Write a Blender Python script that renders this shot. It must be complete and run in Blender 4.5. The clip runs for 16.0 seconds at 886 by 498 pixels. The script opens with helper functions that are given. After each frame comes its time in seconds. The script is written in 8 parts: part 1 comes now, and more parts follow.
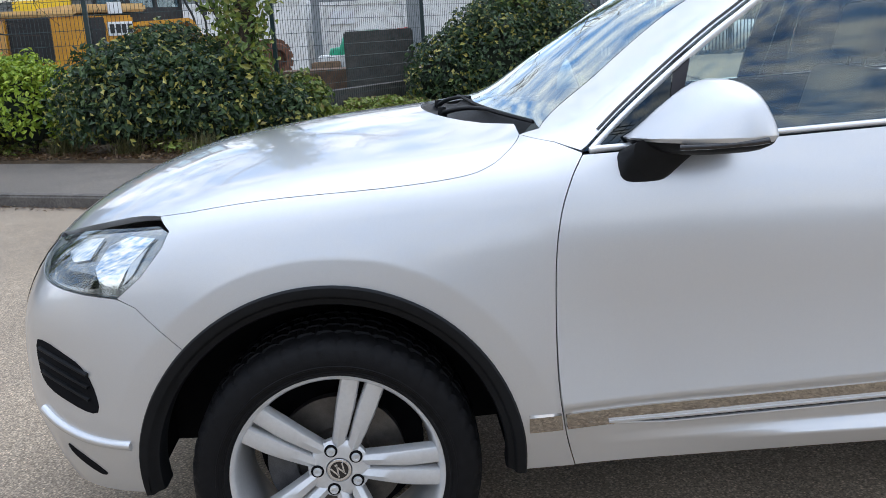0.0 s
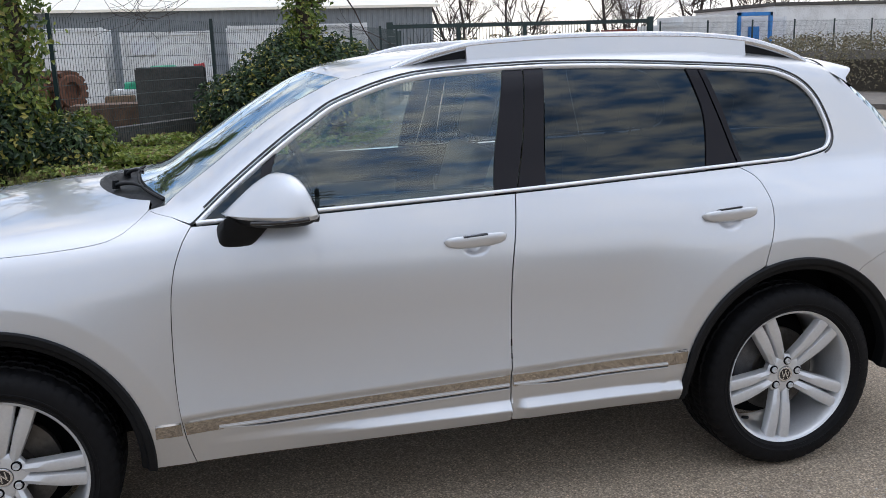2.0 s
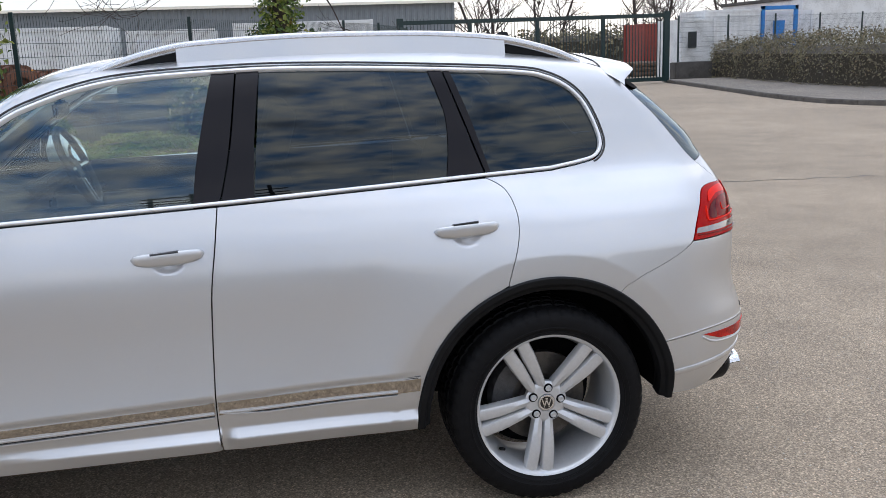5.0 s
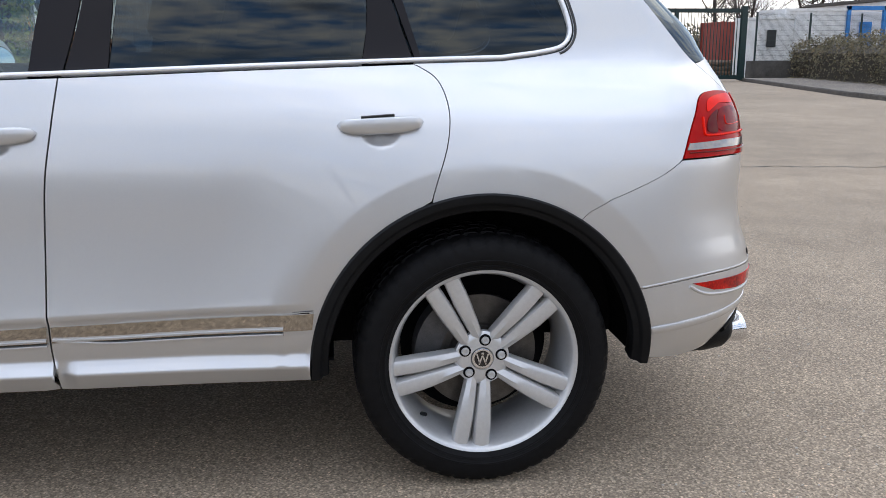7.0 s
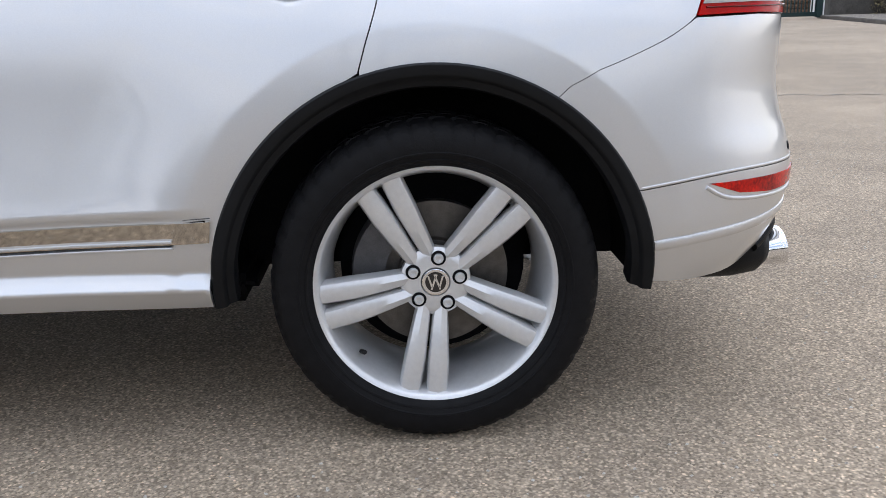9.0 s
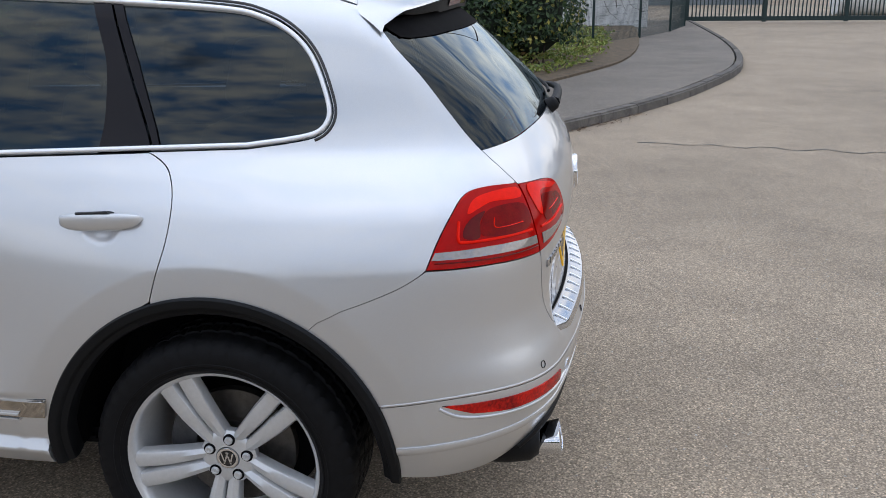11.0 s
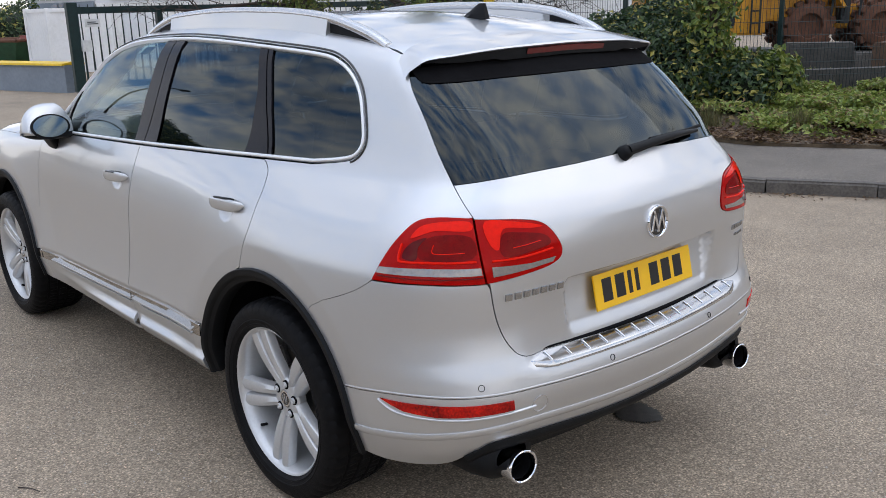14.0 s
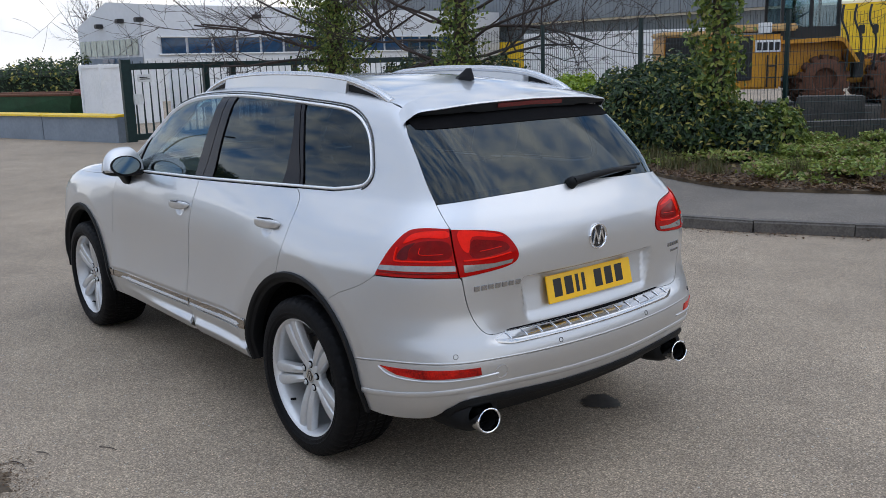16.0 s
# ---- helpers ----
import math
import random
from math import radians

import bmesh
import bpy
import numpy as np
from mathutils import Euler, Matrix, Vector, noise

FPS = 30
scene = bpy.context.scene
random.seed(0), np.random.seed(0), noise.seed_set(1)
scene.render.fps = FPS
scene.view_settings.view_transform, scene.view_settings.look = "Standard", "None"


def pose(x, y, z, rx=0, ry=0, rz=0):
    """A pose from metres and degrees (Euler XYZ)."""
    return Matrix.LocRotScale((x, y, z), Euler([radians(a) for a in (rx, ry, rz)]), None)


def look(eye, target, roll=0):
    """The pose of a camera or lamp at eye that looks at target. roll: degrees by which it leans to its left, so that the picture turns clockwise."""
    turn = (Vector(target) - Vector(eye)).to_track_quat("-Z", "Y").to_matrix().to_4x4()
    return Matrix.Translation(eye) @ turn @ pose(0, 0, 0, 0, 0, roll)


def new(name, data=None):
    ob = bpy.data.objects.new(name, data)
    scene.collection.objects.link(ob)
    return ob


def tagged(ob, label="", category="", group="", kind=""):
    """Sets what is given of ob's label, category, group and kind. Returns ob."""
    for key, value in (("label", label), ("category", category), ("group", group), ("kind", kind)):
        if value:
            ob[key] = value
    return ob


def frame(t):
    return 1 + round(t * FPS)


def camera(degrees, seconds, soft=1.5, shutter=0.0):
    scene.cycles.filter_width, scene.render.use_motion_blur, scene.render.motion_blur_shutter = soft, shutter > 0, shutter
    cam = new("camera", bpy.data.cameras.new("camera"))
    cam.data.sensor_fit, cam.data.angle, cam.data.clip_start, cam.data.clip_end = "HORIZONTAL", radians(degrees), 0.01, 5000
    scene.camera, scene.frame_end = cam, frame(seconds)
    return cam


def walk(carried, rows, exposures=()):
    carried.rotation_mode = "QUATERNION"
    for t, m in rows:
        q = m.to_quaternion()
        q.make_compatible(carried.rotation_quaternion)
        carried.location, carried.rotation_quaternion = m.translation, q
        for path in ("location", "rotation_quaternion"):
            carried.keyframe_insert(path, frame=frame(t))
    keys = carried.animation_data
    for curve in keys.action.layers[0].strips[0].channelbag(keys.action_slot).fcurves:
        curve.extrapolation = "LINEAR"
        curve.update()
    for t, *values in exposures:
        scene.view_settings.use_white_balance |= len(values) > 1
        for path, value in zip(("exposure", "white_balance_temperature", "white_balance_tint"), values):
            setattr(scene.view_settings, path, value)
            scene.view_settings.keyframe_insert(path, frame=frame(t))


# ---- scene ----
cam = camera(52.8, 16.0, 0.7)
PATH = [
    (0, (-1.249, -3.016, 1.454), (-1.155, -1.075, 0.981), -3.3),
    (0.5, (-1.133, -3.373, 1.659), (-0.764, -1.464, 1.188), -1.8),
    (1, (-1.009, -3.652, 1.696), (-0.552, -1.759, 1.241), -1.4),
    (1.5, (-0.829, -3.87, 1.709), (-0.359, -1.975, 1.273), -1.5),
    (2, (-0.69, -3.845, 1.677), (-0.215, -1.951, 1.245), -1.8),
    (2.5, (-0.549, -3.823, 1.685), (-0.075, -1.928, 1.258), -2.0),
    (3, (-0.315, -3.915, 1.683), (0.153, -2.017, 1.26), -2.1),
    (3.5, (-0.106, -3.92, 1.675), (0.348, -2.02, 1.246), -2.3),
    (4, (0.068, -3.845, 1.67), (0.505, -1.942, 1.235), -2.4),
    (4.5, (0.268, -3.841, 1.662), (0.679, -1.933, 1.227), -2.4),
    (5, (0.481, -3.852, 1.659), (0.868, -1.939, 1.221), -2.1),
    (5.2, (0.546, -3.828, 1.656), (0.923, -1.914, 1.213), -1.9),
    (7.3, (1.247, -3.04, 1.224), (1.44, -1.099, 0.784), -0.1),
    (7.5, (1.365, -2.874, 1.269), (1.476, -0.983, 0.626), -1.4),
    (8, (1.36, -2.837, 0.984), (1.457, -0.912, 0.451), -1.6),
    (8.5, (1.365, -2.838, 0.972), (1.454, -0.907, 0.459), -1.4),
    (9, (1.381, -2.824, 0.986), (1.465, -0.899, 0.449), -1.5),
    (9.5, (1.465, -2.904, 1.422), (1.561, -0.993, 0.842), -1.2),
    (10, (1.711, -3.068, 1.607), (1.778, -1.159, 1.015), -1.3),
    (10.2, (1.836, -3.102, 1.633), (1.863, -1.191, 1.044), -1.1),
    (12.3, (3.127, -2.52, 1.64), (2.101, -0.905, 1.057), -1.6),
    (12.5, (3.215, -2.449, 1.651), (2.079, -0.911, 1.063), -1.8),
    (13, (3.501, -2.317, 1.688), (2.141, -0.976, 1.095), -2.0),
    (13.5, (3.77, -2.321, 1.69), (2.351, -1.023, 1.141), -1.7),
    (14, (4.045, -2.414, 1.712), (2.596, -1.138, 1.188), -1.6),
    (14.5, (4.379, -2.516, 1.731), (2.897, -1.266, 1.24), -1.4),
    (15, (4.62, -2.69, 1.732), (3.118, -1.45, 1.279), -1.7),
    (15.5, (4.78, -2.822, 1.751), (3.268, -1.586, 1.321), -1.8),
    (16, (4.84, -2.855, 1.755), (3.321, -1.62, 1.344), -1.7),
]
EXPOSURES = [(0, .50, 6400, 10), (.5, .22, 6400, 10), (1.5, .16, 6600, 11.5), (2.5, .26, 6680, 12), (3.5, .36, 6680, 12), (5, .28, 6650, 12), (7.5, .30, 6700, 12), (9, .54, 6700, 12), (10, .12, 6500, 11), (12.5, .18, 6600, 11), (14, .16, 6600, 12), (16, -.09, 6300, 10.5)]
walk(cam, [(t, look(eye, target, roll)) for t, eye, target, roll in PATH], EXPOSURES)

# ---------------------------------------------------------------- light
world = bpy.data.worlds.new("sky")
scene.world = world
world.use_nodes = True
wn, wl = world.node_tree.nodes, world.node_tree.links
sky = wn.new("ShaderNodeTexSky")
sky.sky_type, sky.sun_disc = "NISHITA", False
sky.sun_elevation, sky.sun_rotation = radians(42), radians(40)
sky.air_density, sky.dust_density = 1.2, 1.0
w_co, w_map = wn.new("ShaderNodeTexCoord"), wn.new("ShaderNodeMapping")
w_map.inputs["Scale"].default_value = (2.9, 3.0, 4.2)
w_noise, w_ramp, w_mix = wn.new("ShaderNodeTexNoise"), wn.new("ShaderNodeValToRGB"), wn.new("ShaderNodeMix")
w_noise.inputs["Scale"].default_value, w_noise.inputs["Detail"].default_value, w_noise.inputs["Distortion"].default_value = 1.6, 3, .1
w_ramp.color_ramp.elements[0].position, w_ramp.color_ramp.elements[1].position = .22, .44
w_mix.data_type = "RGBA"
w_noise2, w_ramp2 = wn.new("ShaderNodeTexNoise"), wn.new("ShaderNodeValToRGB")
w_noise2.inputs["Scale"].default_value, w_noise2.inputs["Detail"].default_value = 4.8, 3.5
w_ramp2.color_ramp.elements[0].position, w_ramp2.color_ramp.elements[1].position = .35, .66
w_ramp2.color_ramp.elements[0].color, w_ramp2.color_ramp.elements[1].color = (2.0, 3.8, 7.0, 1), (10.9, 10.6, 10.2, 1)
wl.new(w_map.outputs[0], w_noise2.inputs["Vector"])
wl.new(w_noise2.outputs["Fac"], w_ramp2.inputs["Fac"])
wl.new(w_ramp2.outputs["Color"], w_mix.inputs["B"])
w_bg = wn["Background"]
w_bg.inputs["Strength"].default_value = .12
wl.new(w_co.outputs["Generated"], w_map.inputs["Vector"])
wl.new(w_map.outputs[0], w_noise.inputs["Vector"])
wl.new(w_noise.outputs["Fac"], w_ramp.inputs["Fac"])
wl.new(w_ramp.outputs["Color"], w_mix.inputs["Factor"])
wl.new(sky.outputs["Color"], w_mix.inputs["A"])
w_sep, w_up, w_dim = wn.new("ShaderNodeSeparateXYZ"), wn.new("ShaderNodeValToRGB"), wn.new("ShaderNodeMix")
for k, (z, v) in enumerate(((0, 1.4), (1, 1.75), (.10, 1.25), (.28, .88), (.62, .98), (.84, 1.40))):
    e = w_up.color_ramp.elements[k] if k < 2 else w_up.color_ramp.elements.new(z)
    e.position, e.color = z, (v, v, v, 1)
w_dim.data_type, w_dim.blend_type = "RGBA", "MULTIPLY"
w_dim.inputs["Factor"].default_value = 1
wl.new(w_co.outputs["Generated"], w_sep.inputs[0])
wl.new(w_sep.outputs["Z"], w_up.inputs[0])
wl.new(w_mix.outputs["Result"], w_dim.inputs["A"])
wl.new(w_up.outputs[0], w_dim.inputs["B"])
w_low, w_haze = wn.new("ShaderNodeMath"), wn.new("ShaderNodeMix")
w_low.operation, w_low.use_clamp, w_low.inputs[1].default_value, w_low.inputs[2].default_value = "MULTIPLY_ADD", True, -5.5, 1.0
w_haze.data_type = "RGBA"
w_haze.inputs["B"].default_value = (9.6, 9.3, 8.8, 1)
wl.new(w_sep.outputs["Z"], w_low.inputs[0])
wl.new(w_low.outputs[0], w_haze.inputs["Factor"])
wl.new(w_dim.outputs["Result"], w_haze.inputs["A"])
wl.new(w_haze.outputs["Result"], w_bg.inputs["Color"])
sun_data = bpy.data.lights.new("sun", "SUN")
sun_data.energy, sun_data.angle, sun_data.color = .35, radians(50), (1, .96, .90)
sun = new("sun", sun_data)
sun.rotation_euler = Vector((math.sin(radians(40)) * math.cos(radians(42)), math.cos(radians(40)) * math.cos(radians(42)), math.sin(radians(42)))).to_track_quat("Z", "Y").to_euler()


# ---------------------------------------------------------------- materials
def material(name, color, rough=.5, metal=0.0, coat=0.0, spec=.5, var=0.0, scale=8.0, bump=0.0, bump_scale=60.0, second=None, ramp=(.35, .65), emit=None, objvar=0.0):
    """A principled material with two scales of variation and fine relief, in object metres."""
    m = bpy.data.materials.new(name)
    m.use_nodes = True
    n, l = m.node_tree.nodes, m.node_tree.links
    p = n["Principled BSDF"]
    p.inputs["Base Color"].default_value = (*color, 1)
    p.inputs["Roughness"].default_value, p.inputs["Metallic"].default_value = rough, metal
    p.inputs["Coat Weight"].default_value, p.inputs["Coat Roughness"].default_value = coat, .03
    p.inputs["Specular IOR Level"].default_value = spec
    geo = n.new("ShaderNodeNewGeometry")
    if var or second:
        t1, t2 = n.new("ShaderNodeTexNoise"), n.new("ShaderNodeTexNoise")
        t1.inputs["Scale"].default_value, t1.inputs["Detail"].default_value = scale, 5
        t2.inputs["Scale"].default_value, t2.inputs["Detail"].default_value = scale * 9, 3
        mixn = n.new("ShaderNodeMath")
        mixn.operation, mixn.inputs[1].default_value = "MULTIPLY_ADD", .45
        add = n.new("ShaderNodeMath")
        add.operation, add.inputs[1].default_value = "MULTIPLY", .55
        l.new(geo.outputs["Position"], t1.inputs["Vector"]), l.new(geo.outputs["Position"], t2.inputs["Vector"])
        l.new(t1.outputs["Fac"], add.inputs[0]), l.new(t2.outputs["Fac"], mixn.inputs[0]), l.new(add.outputs[0], mixn.inputs[2])
        r = n.new("ShaderNodeValToRGB")
        a, b = r.color_ramp.elements
        a.position, b.position = ramp
        other = second or tuple(c * (1 - var) for c in color)
        a.color, b.color = (*other, 1), (*(color if second else tuple(min(1, c * (1 + var * .6)) for c in color)), 1)
        l.new(mixn.outputs[0], r.inputs["Fac"])
        last = r.outputs["Color"]
        if objvar:
            info, hsv, mm = n.new("ShaderNodeObjectInfo"), n.new("ShaderNodeHueSaturation"), n.new("ShaderNodeMath")
            mm.operation, mm.inputs[1].default_value, mm.inputs[2].default_value = "MULTIPLY_ADD", objvar, 1 - objvar / 2
            l.new(info.outputs["Random"], mm.inputs[0]), l.new(mm.outputs[0], hsv.inputs["Value"])
            l.new(last, hsv.inputs["Color"])
            last = hsv.outputs["Color"]
        l.new(last, p.inputs["Base Color"])
    if bump:
        t3, bp = n.new("ShaderNodeTexNoise"), n.new("ShaderNodeBump")
        t3.inputs["Scale"].default_value, t3.inputs["Detail"].default_value = bump_scale, 4
        bp.inputs["Strength"].default_value, bp.inputs["Distance"].default_value = bump, .01
        l.new(geo.outputs["Position"], t3.inputs["Vector"]), l.new(t3.outputs["Fac"], bp.inputs["Height"])
        l.new(bp.outputs[0], p.inputs["Normal"])
    if emit:
        p.inputs["Emission Color"].default_value, p.inputs["Emission Strength"].default_value = (*color, 1), emit
    return m


def glass_material(name, tint, rough=0.0, gloss=.085, fall=4.5):
    """A thin pane: tinted light goes straight through, the gloss follows the angle."""
    m = bpy.data.materials.new(name)
    m.use_nodes = True
    n, l = m.node_tree.nodes, m.node_tree.links
    n.remove(n["Principled BSDF"])
    t, g, f, x = n.new("ShaderNodeBsdfTransparent"), n.new("ShaderNodeBsdfGlossy"), n.new("ShaderNodeLayerWeight"), n.new("ShaderNodeMixShader")
    w5, wm = n.new("ShaderNodeMath"), n.new("ShaderNodeMath")
    w5.operation, w5.inputs[1].default_value = "POWER", fall
    wm.operation, wm.inputs[1].default_value, wm.inputs[2].default_value = "MULTIPLY_ADD", .90, gloss
    t.inputs["Color"].default_value = (*tint, 1)
    g.inputs["Roughness"].default_value, g.inputs["Color"].default_value = rough, (.84, .95, 1, 1)
    l.new(f.outputs["Facing"], w5.inputs[0]), l.new(w5.outputs[0], wm.inputs[0])
    l.new(wm.outputs[0], x.inputs[0]), l.new(t.outputs[0], x.inputs[1]), l.new(g.outputs[0], x.inputs[2])
    l.new(x.outputs[0], n["Material Output"].inputs["Surface"])
    return m


PAINT = material("silver_paint", (.641, .653, .669), rough=.36, metal=.82, coat=1.0, var=.05, scale=420)
BLACK_TRIM = material("black_plastic", (.0058, .0065, .0078), rough=.55, spec=.20, var=.3, scale=30, bump=.08, bump_scale=900)
PILLAR = material("pillar_black", (.008, .007, .010), rough=.22, spec=.25)
GLOSS_BLACK = material("gloss_black", (.008, .008, .010), rough=.08, coat=.5)
CHROME = material("chrome", (.80, .81, .83), rough=.05, metal=1)
BRIGHT_TRIM = material("bright_window_trim", (.90, .91, .93), rough=.28, metal=.55)
BRUSHED = material("brushed_sill_plate", (.64, .65, .67), rough=.12, metal=1, var=.06, scale=60)
LETTER = material("letter_chrome", (.42, .43, .45), rough=.18, metal=1)
SATIN = material("satin_aluminium", (.66, .67, .69), rough=.26, metal=.9, var=.05, scale=60)
RUBBER = material("tyre_rubber", (.0070, .0070, .0078), rough=.58, spec=.13, var=.35, scale=40, bump=.15, bump_scale=300)
ALLOY = material("alloy_silver", (.64, .65, .66), rough=.30, metal=.50, coat=.5, var=.06, scale=90)
# Copy of the alloy, darkened for the shade inside the wheel.
ALLOY_SHADE = material("rim_barrel_grey", (.10, .10, .105), rough=.5, metal=.5, var=.3, scale=40)
STEEL = material("brake_steel", (.13, .12, .11), rough=.5, metal=1, var=.25, scale=50)
DARK = material("dark_underbody", (.008, .008, .009), rough=.92, spec=.08, var=.3, scale=20)
GLASS = glass_material("clear_glass", (.72, .82, .80), gloss=.115)
SCREEN_GLASS = glass_material("windscreen_glass", (.66, .76, .74), gloss=.12, fall=2.6)
PRIVACY = glass_material("privacy_glass", (.040, .056, .074), gloss=.056)
BRAKE_RED = material("dark_red_lens", (.13, .008, .010), rough=.12, coat=.3, var=.3, scale=60)
LENS = glass_material("lamp_glass", (.93, .95, .95))
HOUSING = material("lamp_housing", (.36, .365, .37), rough=.16, metal=.85, var=.2, scale=30)
RED_GLOW = material("bright_red_lens", (.88, .014, .005), rough=.14, coat=0, spec=.12, var=.10, scale=70)
RED_LENS = material("red_lens", (.42, .003, .002), rough=.10, coat=0, spec=.14, var=.16, scale=45)
RED_MID = material("red_lens_chamber", (.20, .002, .0015), rough=.10, coat=0, spec=.14, var=.35, scale=28)
REFLECTOR_RED = material("red_reflector", (.72, .014, .006), rough=.08, coat=0, spec=.3, second=(.18, .002, .002), scale=16, ramp=(.36, .62))
RED_DEEP = material("red_lens_deep", (.12, .0015, .0015), rough=.06, coat=0, spec=.25, var=.2, scale=60)
CLEAR_LENS = material("clear_lens", (.33, .30, .285), rough=.12, metal=.45, coat=1, var=.2, scale=90)
YELLOW_PLATE = material("yellow_plate", (.93, .53, .008), rough=.35, coat=.2, var=.04, scale=30)
PLATE_INK = material("plate_black", (.012, .012, .014), rough=.3)
LEATHER = material("pale_leather", (.15, .148, .14), rough=.5, var=.12, scale=25, bump=.1, bump_scale=400)
CABIN = material("cabin_plastic", (.022, .024, .027), rough=.55, var=.2, scale=30, bump=.06, bump_scale=600)
CABIN_PALE = material("cabin_pale_trim", (.20, .20, .195), rough=.5, var=.1, scale=30)


# ---------------------------------------------------------------- mesh helpers
def part(name, bm, mat, parent=None, label="", smooth=None):
    """Links a bmesh as one mesh object under a thing or part. smooth: the angle in degrees up to which edges are smooth."""
    me = bpy.data.meshes.new(name)
    bm.normal_update()
    bm.to_mesh(me)
    bm.free()
    me.materials.append(mat)
    if smooth is not None:
        me.polygons.foreach_set("use_smooth", [True] * len(me.polygons))
        me.set_sharp_from_angle(angle=radians(smooth))
    ob = new(name, me)
    if parent:
        ob.parent = parent
    if label:
        ob["label"] = label
    return ob


def thing(name, label, category, group="", kind="", at=None):
    ob = new(name)
    if at is not None:
        ob.matrix_basis = at
    return tagged(ob, label, category, group, kind)


def box(bm, x0, x1, y0, y1, z0, z1, bevel=0.0, m=None):
    r = bmesh.ops.create_cube(bm, size=1)
    vs = r["verts"]
    bmesh.ops.transform(bm, matrix=Matrix.Translation(((x0 + x1) / 2, (y0 + y1) / 2, (z0 + z1) / 2)) @ Matrix.Diagonal((x1 - x0, y1 - y0, z1 - z0, 1)), verts=vs)
    if bevel:
        es = {e for v in vs for e in v.link_edges}
        vs = bmesh.ops.bevel(bm, geom=list(es), offset=bevel, segments=2, affect="EDGES", clamp_overlap=True)["verts"]
    if m:
        bmesh.ops.transform(bm, matrix=m, verts=list({v for v in vs}))
    return vs


def tube(bm, pts, r, seg=8, r1=None, closed=False):
    """A round bar along a line of points."""
    pts = [Vector(p) for p in pts]
    rings, n = [], len(pts)
    for i, p in enumerate(pts):
        d = (pts[(i + 1) % n if closed else min(i + 1, n - 1)] - pts[(i - 1) if closed else max(i - 1, 0)]).normalized()
        a = d.orthogonal().normalized() if i == 0 else (rings[-1][1] - d * rings[-1][1].dot(d)).normalized()
        b = d.cross(a)
        rr = r if r1 is None else r + (r1 - r) * i / (n - 1)
        rings.append(([bm.verts.new(p + (a * math.cos(k * math.tau / seg) + b * math.sin(k * math.tau / seg)) * rr) for k in range(seg)], a))
    for i in range(n if closed else n - 1):
        u, v = rings[i][0], rings[(i + 1) % n][0]
        for k in range(seg):
            bm.faces.new((u[k], u[(k + 1) % seg], v[(k + 1) % seg], v[k]))
    if not closed:
        bm.faces.new(rings[0][0][::-1]), bm.faces.new(rings[-1][0])


def lathe(bm, profile, seg=64, axis="Y"):
    """Turns (radius, along) round an axis."""
    rings = []
    for r, a in profile:
        ring = []
        for k in range(seg):
            c, s = math.cos(k * math.tau / seg) * r, math.sin(k * math.tau / seg) * r
            ring.append(bm.verts.new((c, a, s) if axis == "Y" else (c, s, a) if axis == "Z" else (a, c, s)))
        rings.append(ring)
    for u, v in zip(rings, rings[1:]):
        for k in range(seg):
            bm.faces.new((u[k], u[(k + 1) % seg], v[(k + 1) % seg], v[k]))
    return rings


def spline(pts, n=8, closed=False):
    """A smooth line through a few points of any dimension."""
    p = np.asarray(pts, float)
    k = len(p)
    idx = (lambda i: i % k) if closed else (lambda i: min(max(i, 0), k - 1))
    out = []
    for i in range(k if closed else k - 1):
        a, b, c, d = p[idx(i - 1)], p[idx(i)], p[idx(i + 1)], p[idx(i + 2)]
        for s in np.arange(n) / n:
            out.append(.5 * (2 * b + (c - a) * s + (2 * a - 5 * b + 4 * c - d) * s * s + (3 * b - a - 3 * c + d) * s ** 3))
    if not closed:
        out.append(p[-1])
    return [tuple(q) for q in out]


def mirror_thing(name, data_ob, parent):
    """The other side's copy of a part that was built in place: the same mesh, reflected in the car's middle plane."""
    me = data_ob.data.copy()
    co = np.empty(len(me.vertices) * 3)
    me.vertices.foreach_get("co", co)
    co = co.reshape(-1, 3)
    nn = np.array([tuple(v.vector) for v in me.corner_normals]) if me.has_custom_normals else None
    co[:, 1] *= -1
    me.vertices.foreach_set("co", co.ravel())
    me.flip_normals()
    ob = new(name, me)
    ob.parent = parent
    if "label" in data_ob:
        ob["label"] = data_ob["label"]
    if nn is not None:
        keep = {}
        for lp, q in zip(data_ob.data.loops, nn):
            keep[lp.vertex_index] = q
        vn = np.array([keep.get(i, (0, 0, 1)) for i in range(len(me.vertices))])
        vn[:, 1] *= -1
        me.normals_split_custom_set_from_vertices(vn.tolist())
    return ob
